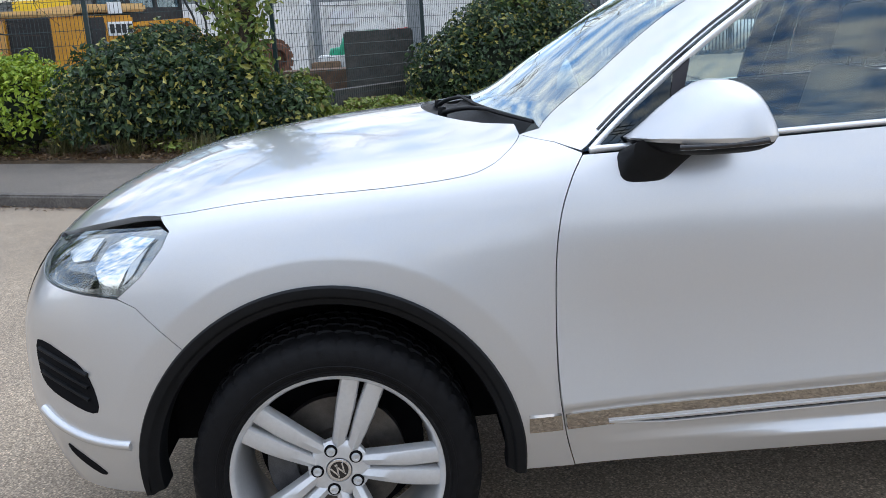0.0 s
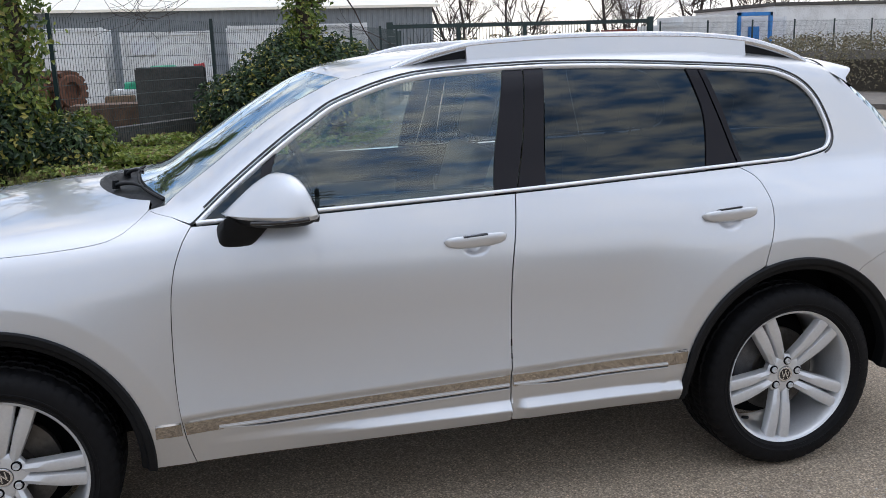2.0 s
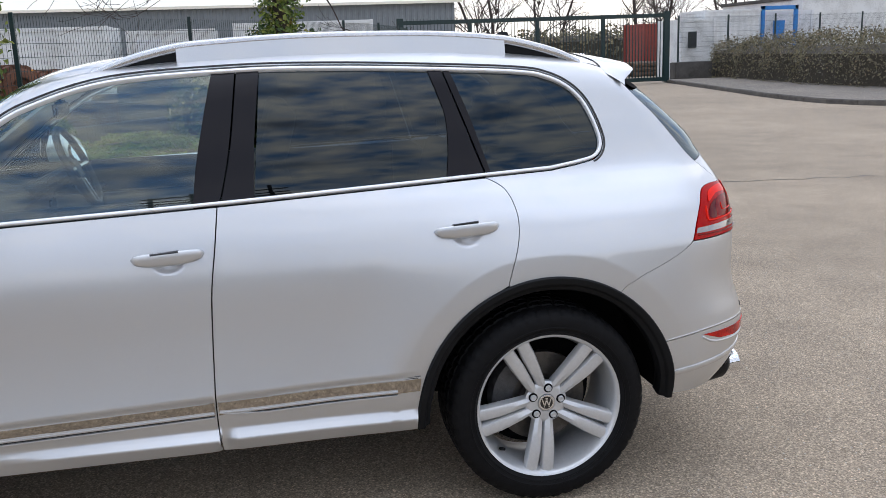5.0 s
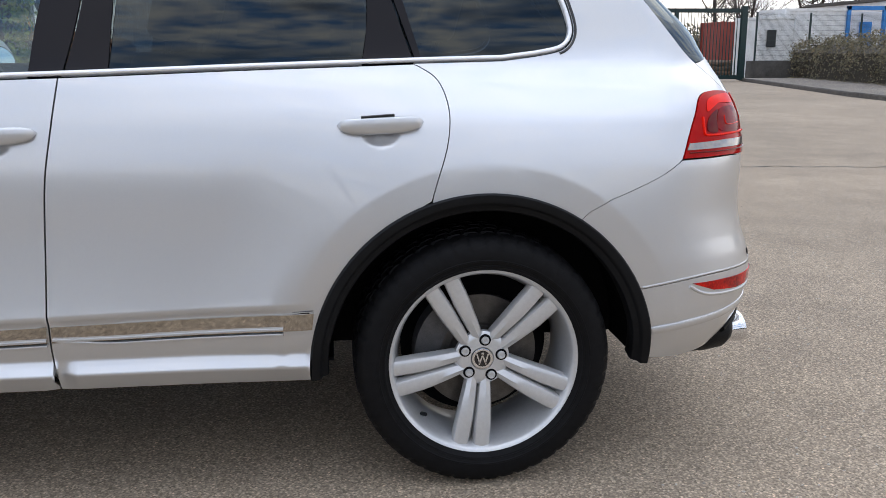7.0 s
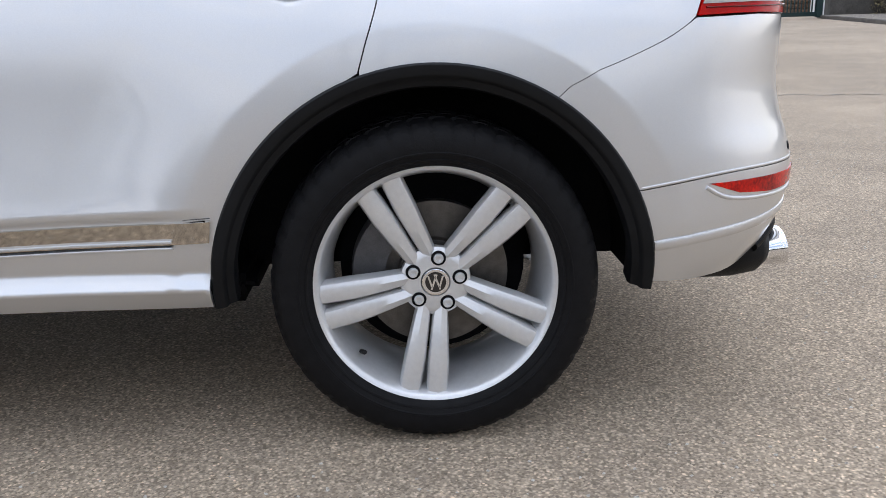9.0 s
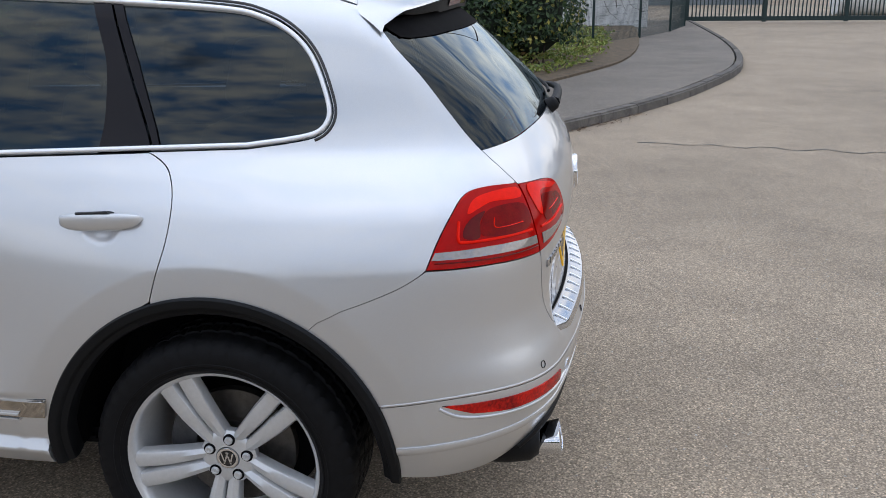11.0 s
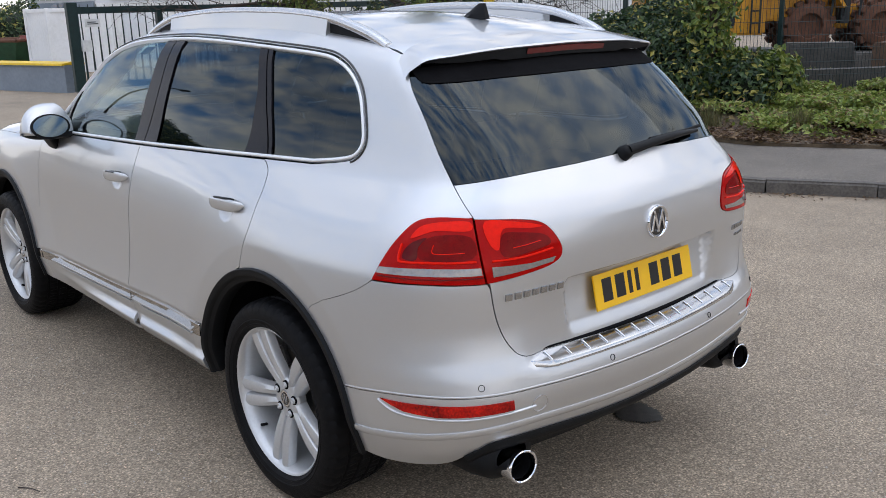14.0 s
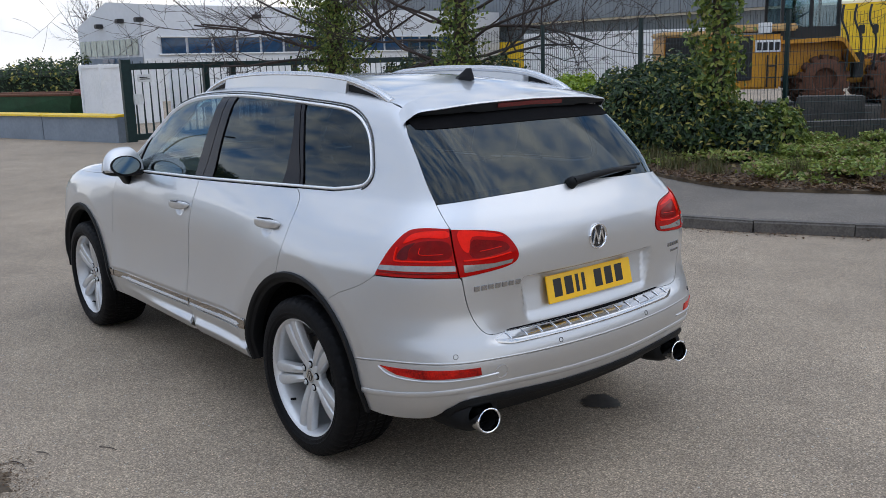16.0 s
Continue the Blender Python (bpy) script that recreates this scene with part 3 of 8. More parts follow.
cowl = skin("cowl_panel", BON_REAR[::-1] + SCREEN_LOW, BLACK_TRIM, car, kind="top", step=.05, gap=0, depth=0, lift=-.006, both=True, dent=hollow, label="black plastic cowl under the wipers")

# side glass, pillars and bright surround


def bowed(p, n, uv):
    """Side glass with one even curve, near upright at the belt and leaning in towards the roof."""
    e = np.radians(9 + 50 * np.clip(p[:, 2] - 1.17, 0, .5))
    m = np.stack([n[:, 0] * .6, -np.cos(e), np.sin(e)], 1)
    return p, m / np.linalg.norm(m, axis=1)[:, None]


def window(name, poly, mat, parent, label=""):
    return skin(name, poly, mat, parent, gap=0, depth=.004, lift=-.010, step=.06, label=label, dent=bowed)


fg = window("door_window", spline([(-.535, 1.158), (-.15, 1.168), (.255, 1.178)], 6) + spline([(.272, 1.30), (.305, 1.45), (.348, 1.618)], 6) + spline([(.012, 1.597), (-.249, 1.525), (-.377, 1.454), (-.487, 1.380)], 5) + [(-.535, 1.25)], GLASS, front_door, "clear front door glass")
qg = window("quarter_light", [(-.785, 1.150), (-.575, 1.158), (-.558, 1.27), (-.535, 1.35), (-.669, 1.250)], PRIVACY, front_door, "small dark corner glass")
rg = window("door_window", spline([(.455, 1.186), (.80, 1.196), (1.12, 1.207)], 6) + spline([(1.136, 1.30), (1.138, 1.42), (1.118, 1.50), (1.085, 1.600)], 5) + [(.75, 1.618), (.505, 1.622)], PRIVACY, rear_door, "dark privacy glass")
bg = window("rear_side_window", spline([(1.290, 1.214), (1.52, 1.220), (1.62, 1.226), (1.703, 1.245), (1.738, 1.290), (1.726, 1.36), (1.686, 1.45), (1.628, 1.510), (1.548, 1.551), (1.44, 1.575)], 5) + [(1.165, 1.596), (1.225, 1.43)], PRIVACY, side_frame, "dark privacy glass")


def pillar(poly, parent):
    return skin("window_pillar", poly, PILLAR, parent, gap=.0006, depth=.012, lift=-.004, step=.06, label="gloss black pillar cover")


p1 = pillar(spline([(.255, 1.178), (.272, 1.30), (.305, 1.45), (.348, 1.622)], 5) + spline([(.424, 1.622), (.384, 1.36), (.338, 1.178)], 5), front_door)
p2 = pillar(spline([(.344, 1.182), (.389, 1.36), (.429, 1.622)], 5) + spline([(.505, 1.622), (.470, 1.38), (.455, 1.186)], 5), rear_door)
p3 = pillar(spline([(1.12, 1.207), (1.136, 1.30), (1.138, 1.42), (1.118, 1.50), (1.085, 1.600)], 5) + spline([(1.135, 1.598), (1.195, 1.42), (1.266, 1.210)], 5), rear_door)
p4 = pillar(spline([(1.272, 1.212), (1.201, 1.42), (1.140, 1.598)], 5) + [(1.165, 1.596), (1.225, 1.43), (1.290, 1.214)], side_frame)
p5 = pillar([(-.575, 1.158), (-.535, 1.158), (-.535, 1.25), (-.487, 1.380), (-.535, 1.352), (-.558, 1.27)], front_door)
DLO_IN = shrink(DLO, .011)
chrome_line = strip_on("window_surround", [tuple(q) for q in DLO_IN], .0125, .005, BRIGHT_TRIM, side_frame, closed=True, label="bright chrome window surround", base=-.012)
seal = strip_on("window_seal", [tuple(q) for q in shrink(DLO, -.006)[36:-2]], .008, .004, GLOSS_BLACK, side_frame, label="black rubber seal")
for ob in (fg, qg, rg, bg, p1, p2, p3, p4, p5, chrome_line, seal):
    mirror_thing(ob.name.split(".")[0], ob, ob.parent)

# tailgate, rear glass, lamps, bumper
GLASS_LOW = spline([(2.050, 1.203), (2.20, 1.222), (2.482, 1.237), (U0, 1.243)], 6)
GLASS_SIDE = spline([(1.845, 1.530), (1.893, 1.47), (1.968, 1.372), (2.050, 1.203)], 5)
rear_glass_line = GLASS_SIDE + GLASS_LOW[1:] + [(U0, 1.55), (2.25, 1.55)]
TG_SIDE = spline([(2.113, .935), (2.124, .823), (2.145, .740), (2.180, .692), (2.26, .684)], 5)
TL_IN = spline([(2.0905, 1.116), (2.178, 1.104), (2.232, 1.078), (2.264, 1.000), (2.232, .958), (2.1085, .937)], 6)


def plate_dent(p, n, uv):
    """The sunk field behind the number plate: it deepens upwards, with crisp edges."""
    def f(yy, zz):
        t = np.clip((.395 + (zz - .70) * .12 - np.abs(yy)) / .032, 0, 1) * np.clip((.905 - zz) / .022, 0, 1) * np.clip((zz - .690) / .05, 0, 1)
        return (.012 + .034 * np.clip((zz - .72) / .16, 0, 1)) * t * t * (3 - 2 * t)
    e, q, m = .003, p.copy(), n.copy()
    q[:, 0] -= f(p[:, 1], p[:, 2])
    m[:, 1] += (f(p[:, 1] + e, p[:, 2]) - f(p[:, 1] - e, p[:, 2])) / (2 * e)
    m[:, 2] += (f(p[:, 1], p[:, 2] + e) - f(p[:, 1], p[:, 2] - e)) / (2 * e)
    return q, m / np.linalg.norm(m, axis=1)[:, None]


def even_glass(p, n, uv):
    """The rear pane's one even bow."""
    y = p[:, 1]
    m = np.stack([.80 + 0 * y, .24 * y + np.sign(y) * 11 * np.clip(np.abs(y) - .40, 0, 1) ** 2, .66 + .50 * (p[:, 2] - 1.38)], 1)
    return p, m / np.linalg.norm(m, axis=1)[:, None]


tailgate = skin("tailgate", GLASS_LOW + [(U0, .684)] + TG_SIDE[::-1] + TL_IN[::-1] + [(2.088, 1.122)], PAINT, car, step=.0135, both=True, dent=plate_dent)
rear_glass = skin("rear_window", rear_glass_line, PRIVACY, tailgate, depth=.006, lift=-.002, both=True, step=.03, dent=even_glass, label="dark tinted rear window")
# Black glass border; its matt dark colour also carries the shade under the spoiler.
skin("glass_border", [(1.850, 1.527), (1.880, 1.508), (1.918, 1.487), (1.95, 1.483), (2.06, 1.484), (2.25, 1.488), (U0, 1.492), (U0, 1.548), (2.25, 1.548)], DARK, rear_glass, depth=.002, lift=.0015, gap=0, both=True, step=.03, dent=even_glass, label="black glass border with the spoiler's shade painted in")
TL_LOW = spline([(1.918, .941), (2.01, .943), (2.107, .937)], 6)
TL_MID = spline([(2.107, .937), (2.100, 1.0), (2.094, 1.06), (2.088, 1.119)], 5)
tail_light = skin("tail_light", TL_OUT + TL_LOW[1:] + TL_MID[1:-1], RED_LENS, car, lift=.004, step=.02, gap=.0010, label="red tail light with a clear lower band")
tail_light_in = skin("tail_light", TL_IN + spline([(2.1085, .937), (2.1015, 1.0), (2.0955, 1.06), (2.0905, 1.116)], 4)[1:-1], RED_LENS, tailgate, lift=.004, step=.02, gap=.0010, label="red inner tail light on the tailgate")
cl1 = skin("clear_band", [(1.926, .964), (2.01, .966), (2.101, .964), (2.099, .985), (2.01, .987), (1.932, .982)], CLEAR_LENS, tail_light, lift=.0065, gap=0, depth=.002, step=.02, label="clear reversing lens")
cl2 = skin("clear_band", [(2.119, .955), (2.19, .962), (2.239, .970), (2.246, .984), (2.19, .978), (2.117, .984)], CLEAR_LENS, tail_light_in, lift=.0065, gap=0, depth=.002, step=.02, label="clear reversing lens")
dl1 = skin("lens_recess", spline([(2.004, 1.012), (2.086, 1.012), (2.084, 1.070), (2.03, 1.076), (2.006, 1.056)], 4, True), RED_MID, tail_light, lift=.0058, gap=0, depth=.001, step=.02, label="darker red inner chamber")
# Deep red patch: shading inside the lens, put on as colour.
dl3 = skin("lens_shadow", spline([(1.974, 1.012), (1.996, 1.010), (2.000, 1.046), (2.012, 1.070), (1.990, 1.058), (1.976, 1.036)], 4, True), RED_DEEP, tail_light, lift=.0058, gap=0, depth=.001, step=.02, label="deep red patch drawn as shade in the lens")
dl2 = skin("lens_recess", spline([(2.138, 1.010), (2.20, 1.012), (2.236, 1.026), (2.222, 1.054), (2.17, 1.070), (2.138, 1.070)], 4, True), RED_MID, tail_light_in, lift=.0058, gap=0, depth=.001, step=.02, label="darker red inner chamber")
up1 = skin("upper_band", spline([(1.984, 1.066), (1.998, 1.096), (2.03, 1.109), (2.080, 1.110), (2.082, 1.086), (2.03, 1.088), (2.006, 1.078)], 4, True), RED_GLOW, tail_light, lift=.006, gap=0, depth=.001, step=.02, label="bright red upper light band")
up2 = skin("upper_band", spline([(2.108, 1.108), (2.17, 1.098), (2.222, 1.078), (2.19, 1.077), (2.140, 1.084), (2.130, 1.03), (2.114, 1.05)], 4, True), RED_GLOW, tail_light_in, lift=.006, gap=0, depth=.001, step=.02, label="bright red upper light band")
SEAM = spline([(1.853, .577), (1.93, .598), (2.003, .606), (2.149, .602), (2.348, .594), (U0, .592)], 6)
BUMP_LOW = spline([(1.876, SILL + .012), (1.95, .350), (2.035, .358), (2.09, .418), (2.15, .444), (2.40, .428), (U0, .424)], 6)
bumper_top = skin("rear_bumper", BUMP_SEAM[::-1][1:] + [(2.01, .941), (2.110, .935)] + TG_SIDE[1:] + [(U0, .680)] + SEAM[::-1] + arch(HUB_R, 25.2, 57), PAINT, car, both=True, step=.025, gap=.0007)
bumper_low = skin("rear_bumper_lower", SEAM + BUMP_LOW[::-1] + arch(HUB_R, -1.8, 25), PAINT, bumper_top, both=True, step=.025)
REFL = [(1.934, .583), (2.00, .584), (2.148, .580), (2.150, .548), (2.03, .546), (1.975, .556)]
reflector = skin("reflector", REFL, REFLECTOR_RED, bumper_top, lift=.003, step=.02, gap=0, depth=.006, label="red bumper reflector with a faceted core")
g1 = strip_on("light_guide", spline([(1.970, 1.052), (1.966, 1.010), (1.976, 1.002), (2.03, 1.003), (2.092, 1.003)], 5), .0085, .0085, RED_GLOW, tail_light, label="bright red light guide", base=.004)
g2 = strip_on("light_guide", spline([(2.118, 1.000), (2.18, 1.000), (2.240, 1.010)], 5), .0075, .0085, RED_GLOW, tail_light_in, label="bright red light guide", base=.004)
g3 = strip_on("light_guide", spline([(2.024, 1.052), (2.022, 1.032), (2.034, 1.027), (2.074, 1.029)], 5), .0035, .0080, RED_GLOW, tail_light, label="thin bright red line", base=.004)
g4 = strip_on("light_guide", [(2.156, 1.030), (2.18, 1.032), (2.214, 1.038)], .0035, .0080, RED_GLOW, tail_light_in, label="thin bright red line", base=.004)
g5 = strip_on("lens_divider", [(1.930 + .1715 * k / 8, .957) for k in range(9)], .004, .0075, RED_DEEP, tail_light, label="dark red edge under the clear band", base=.003)
for ob in (tail_light, tail_light_in, cl1, cl2, dl1, dl2, dl3, up1, up2, reflector, g1, g2, g3, g4, g5):
    pair(ob)
diffuser = skin("diffuser", BUMP_LOW[10:] + [(U0, .30), (2.10, .30)], BLACK_TRIM, bumper_top, both=True, gap=.001, lift=-.02, step=.05, label="black plastic lower valance")

# front bumper and headlight
HL = HL_EDGE[:-1] + spline([(-1.800, 1.035), (-1.92, 1.018), (-2.05, .985), (-2.14, .955)], 5)[0:] + spline([(-2.13, .92), (-2.04, .905), (-1.97, .888), (-1.915, .876)], 4)
headlight = skin("headlight", HL, LENS, car, lift=0, gap=.002, depth=.006, step=.03, label="clear headlight with bright reflectors")
hl_back = skin("headlight_housing", HL, HOUSING, headlight, lift=-.014, gap=.002, depth=0, step=.03, label="bright reflector housing")
FB_TOP = [(-1.835, .845), (-1.862, .866)] + spline([(-1.915, .874), (-1.97, .886), (-2.04, .903), (-2.13, .918)], 4) + spline([(-2.14, .955), (-2.3, .93), (UF, .92)], 4)
front_bumper = skin("front_bumper", FB_TOP + [(UF, .30), (-2.0, .33), (-1.90, .345)] + arch(HUB_F, 184, 134), PAINT, car, both=True, step=.035, gap=.0004)
pair(headlight), pair(hl_back)

POLISHED = material("polished_strip", (.56, .52, .47), rough=.06, metal=1)

# ---------------------------------------------------------------- arches, sills, mouldings
def well(hub):
    bm = bmesh.new()
    cx, cz = (hub - .008, HUB_Z + .013) if hub < 0 else (hub, HUB_Z)
    outer, inner = [], []
    for i in range(41):
        a = radians(-3 + 186 * i / 40)
        x, z = cx + .468 * math.cos(a), cz + .468 * math.sin(a)
        outer.append(bm.verts.new((x, -.925, z)))
        inner.append(bm.verts.new((x, -.605, z)))
    mid = bm.verts.new((cx, -.605, .345))
    for i in range(40):
        bm.faces.new((outer[i], outer[i + 1], inner[i + 1], inner[i]))
        bm.faces.new((inner[i], inner[i + 1], mid))
    return part("wheel_arch_liner", bm, DARK, car, "matt black wheel arch liner", smooth=40)


def arch_trim(hub, a0, a1):
    """The black lip round the wheel opening, a band on the body that turns inwards."""
    bm = bmesh.new()
    cols = []
    for r, lift in ((.492, -.004), (.491, .008), (.487, .013), (.468, .011), (.464, .008), (.459, -.002), (.444, -.010), (.440, -.020), (.442, -.060)):
        p, n = on_body("wrap", [(u, max(z, .338)) for u, z in arch(hub, a0, a1, r, 56)])
        cols.append([bm.verts.new(tuple(q)) for q in p + n * lift])
    rows = list(zip(*cols))
    for u, v in zip(rows, rows[1:]):
        for k in range(len(u) - 1):
            bm.faces.new((u[k], u[k + 1], v[k + 1], v[k]))
    bm.faces.new(rows[0]), bm.faces.new(rows[-1][::-1])
    bmesh.ops.recalc_face_normals(bm, faces=bm.faces)
    return part("wheel_arch_trim", bm, BLACK_TRIM, car, "black plastic wheel arch trim", smooth=35)


for ob in (well(HUB_F), well(HUB_R), arch_trim(HUB_F, -5, 184), arch_trim(HUB_R, -3, 183)):
    pair(ob)


def tilt_down(p, n, uv):
    m = n + np.array((0, 0, -.42))
    return p + n * .004, m / np.linalg.norm(m, axis=1)[:, None]


def band(line_top, line_low, parent):
    return skin("sill_strip", line_top + line_low[::-1], POLISHED, parent, gap=.001, depth=.010, lift=.006, step=.03, dent=tilt_down, label="polished strip along the sill")


def zs(x):
    return .507 + (x + .87) * .0235


b0 = band([(x, zs(x)) for x in (-.958, -.92, -.875)], [(x, zs(x) - .042) for x in (-.958, -.92, -.872)], wing)
b1 = band([(x, zs(x)) for x in np.linspace(-.866, .271, 16)], [(x, zs(x) - .042 - .002 * (x + .87)) for x in np.linspace(-.862, .271, 16)], front_door)
b2 = band([(x, zs(x)) for x in np.linspace(.281, .972, 12)], [(x, zs(x) - .042 - .003 * (x + .87)) for x in np.linspace(.281, .966, 12)], rear_door)
def moulding(x0, x1, drop, parent):
    """Two thin bright lines with a dark groove between, running together at the front."""
    xs = np.linspace(x0, x1, 34)
    ease = [min(1, max(0, (x - x0) / .16)) ** .6 for x in xs]
    up = strip_on("sill_moulding", [(x, zs(x) - drop - .004 * e) for x, e in zip(xs, ease)], .011, .013, PAINT, parent, label="thin bright sill moulding")
    low = strip_on("sill_moulding", [(x, zs(x) - drop - .018 * e) for x, e in zip(xs, ease)], .009, .012, PAINT, parent, label="thin bright sill moulding")
    groove = strip_on("seam_line", [(x, zs(x) - drop - .0112 * e) for x, e in zip(xs, ease)], .006, .0075, GLOSS_BLACK, parent)
    return up, low, groove


m1, m2 = moulding(-.755, .268, .036, front_door), moulding(.284, .888, .038, rear_door)
d1 = strip_on("seam_line", [(x, zs(x) + .003) for x in np.linspace(-.862, .269, 20)], .0022, .0045, GLOSS_BLACK, front_door)
d2 = strip_on("seam_line", [(x, zs(x) + .003) for x in np.linspace(.283, .97, 14)], .0022, .0045, GLOSS_BLACK, rear_door)
bm = bmesh.new()
box(bm, -1.0, 1.02, -.80, .80, .325, .375, .02)
box(bm, -2.15, 2.15, -.50, .50, .30, .60, .05)
box(bm, -.95, .98, -.53, .53, .21, .33, .04)
part("underbody", bm, DARK, car, "dark underbody")
for ob in (b0, b1, b2, *m1, *m2, d1, d2):
    pair(ob)


# handles, mirrors
def handle(cx, cz, parent):
    bm = bmesh.new()
    rows = []
    L = .116
    for i in range(25):
        s = -1 + 2 * i / 24
        x = cx + L * s
        p, n = on_body("wrap", [(x, cz + .004 * s)])
        h = .0175 * (1 - abs(s) ** 5) ** .5 + .002
        out = .032 * (1 - abs(s) ** 4) ** .6 + .001
        ring = []
        for k in range(14):
            a = math.tau * k / 14
            c, w = math.cos(a), math.sin(a)
            q = Vector(p[0]) + Vector((0, -1, 0)) * (out * .72 + .009 * math.copysign(abs(c) ** .7, c) * min(1, out / .02)) + Vector((0, 0, 1)) * (h * math.copysign(abs(w) ** .55, w) * (1 if w > 0 else 1.05 + .28 * (1 - s * s)))
            ring.append(bm.verts.new(q))
        rows.append(ring)
    for u, v in zip(rows, rows[1:]):
        for k in range(14):
            bm.faces.new((u[k], v[k], v[(k + 1) % 14], u[(k + 1) % 14]))
    bm.faces.new(rows[0]), bm.faces.new(rows[-1][::-1])
    bmesh.ops.recalc_face_normals(bm, faces=bm.faces)
    ob = part("door_handle", bm, PAINT, parent, "silver door handle over a cup", smooth=60)
    # Dark strip on the handle imitates the shaded paint behind it.
    pair(strip_on("handle_gap", [(cx - .052 + .0088 * i, cz + .0065 + .0004 * i) for i in range(11)], .0125, .0365, CABIN, ob, label="dark strip drawn as the shade behind the handle"))
    return ob


h1, h2 = handle(.166, 1.034, front_door), handle(1.164, 1.051, rear_door)
for ob in (h1, h2):
    pair(ob)


def mirror_shell():
    """A domed housing built across its width: round nose forward, flatter at the glass behind."""
    bm = bmesh.new()
    rows = []
    for i in range(17):
        t = i / 16
        y = -.862 - .240 * t
        e = math.sqrt(max(0, 1 - (max(0, t - .35) / .65) ** 2.6))
        i0 = math.sqrt(max(0, 1 - (max(0, .25 - t) / .25) ** 2 * .75))
        xf, xr = -.690 + .150 * t ** 1.9, -.392 + .020 * t
        xc, a = (xf + xr) / 2 + .012 * t, (xr - xf) / 2 * (.25 + .75 * e)
        top, low = (.126 * e * i0 + .004), (.040 * e + .004)
        ring = []
        for k in range(36):
            q = math.tau * k / 36
            c = math.cos(q)
            if k == 0 or k == 18:
                h = 0
            elif k > 18:
                h = -low * (1 - abs(c) ** 4)
            elif c < .12:
                h = top * (1 - ((.12 - c) / 1.12) ** 1.45)
            else:
                h = top * (1 - ((c - .12) / .88) ** 2.2) ** .80
            ring.append(bm.verts.new((xc + a * c, y, 1.180 + .010 * t + h)))
        rows.append(ring)
    for u, v in zip(rows, rows[1:]):
        for k in range(36):
            bm.faces.new((u[k], u[(k + 1) % 36], v[(k + 1) % 36], v[k]))
    bm.faces.new(rows[0]), bm.faces.new(rows[-1][::-1])
    cut = bmesh.ops.bisect_plane(bm, geom=bm.verts[:] + bm.edges[:] + bm.faces[:], plane_co=(-.412, -.987, 1.19), plane_no=(1, .19, .34), clear_outer=True)
    bmesh.ops.holes_fill(bm, edges=[e for e in cut["geom_cut"] if isinstance(e, bmesh.types.BMEdge)])
    bmesh.ops.recalc_face_normals(bm, faces=bm.faces)
    return bm


def rear_face(y, z, out):
    return (-.412 - .19 * (y + .987) - .34 * (z - 1.19) + out, y, z)


def split(bm, keep_above, z):
    bmesh.ops.bisect_plane(bm, geom=bm.verts[:] + bm.edges[:] + bm.faces[:], plane_co=(0, 0, z), plane_no=(0, 0, 1), clear_inner=keep_above, clear_outer=not keep_above)
    return bm


door_mirror = part("door_mirror", split(mirror_shell(), True, 1.176), PAINT, car, "silver mirror cap on a black foot", smooth=60)
mlow = part("mirror_base", split(mirror_shell(), False, 1.1755), BLACK_TRIM, door_mirror, "black plastic mirror underside", smooth=60)
bm = bmesh.new()
rows = []
for i, (x, y, z, a, b) in enumerate(((-.655, -.825, 1.104, .056, .050), (-.655, -.872, 1.104, .056, .050), (-.640, -.907, 1.122, .062, .046), (-.610, -.947, 1.158, .075, .024))):
    rows.append([bm.verts.new((x + a * math.copysign(abs(math.cos(math.tau * k / 20)) ** .55, math.cos(math.tau * k / 20)), y, z + b * math.copysign(abs(math.sin(math.tau * k / 20)) ** .55, math.sin(math.tau * k / 20)))) for k in range(20)])
for u, v in zip(rows, rows[1:]):
    for k in range(20):
        bm.faces.new((u[k], u[(k + 1) % 20], v[(k + 1) % 20], v[k]))
bm.faces.new(rows[0]), bm.faces.new(rows[-1])
bmesh.ops.recalc_face_normals(bm, faces=bm.faces)
mfoot = part("mirror_foot", bm, BLACK_TRIM, door_mirror, "black plastic mirror foot", smooth=60)
bm = bmesh.new()
ring = [bm.verts.new(rear_face(-.972 + .086 * math.cos(math.tau * k / 32), 1.210 + .050 * math.sin(math.tau * k / 32), .009)) for k in range(32)]
bm.faces.new(ring)
surround = bmesh.new()
for x, q in ((-.006, 1.0), (.006, 1.0), (.008, .95)):
    for k in range(32):
        a = math.tau * k / 32
        surround.verts.new(rear_face(-.972 + .098 * q * math.cos(a), 1.208 + .058 * q * math.sin(a), x))
surround.verts.ensure_lookup_table()
sv = surround.verts[:]
for j in range(2):
    for k in range(32):
        surround.faces.new((sv[j * 32 + k], sv[j * 32 + (k + 1) % 32], sv[j * 32 + 32 + (k + 1) % 32], sv[j * 32 + 32 + k]))
surround.faces.new(sv[64:])
bmesh.ops.recalc_face_normals(surround, faces=surround.faces)
msur = part("mirror_surround", surround, BLACK_TRIM, door_mirror, "black rim round the mirror glass", smooth=40)
MIRROR = material("mirror_glass", (.85, .92, .93), rough=.01, metal=1)
mglass = part("mirror_glass", bm, MIRROR, door_mirror, "mirror glass")
bm = bmesh.new()
tube(bm, spline([(-.60, -1.029, 1.168), (-.53, -1.069, 1.172), (-.46, -1.097, 1.178), (-.425, -1.103, 1.182)], 5), .007, 8)
mind = part("indicator", bm, GLOSS_BLACK, door_mirror, "slim smoked indicator strip", smooth=60)
for ob in (door_mirror, mlow, mfoot, mglass, mind, msur):
    pair(ob)


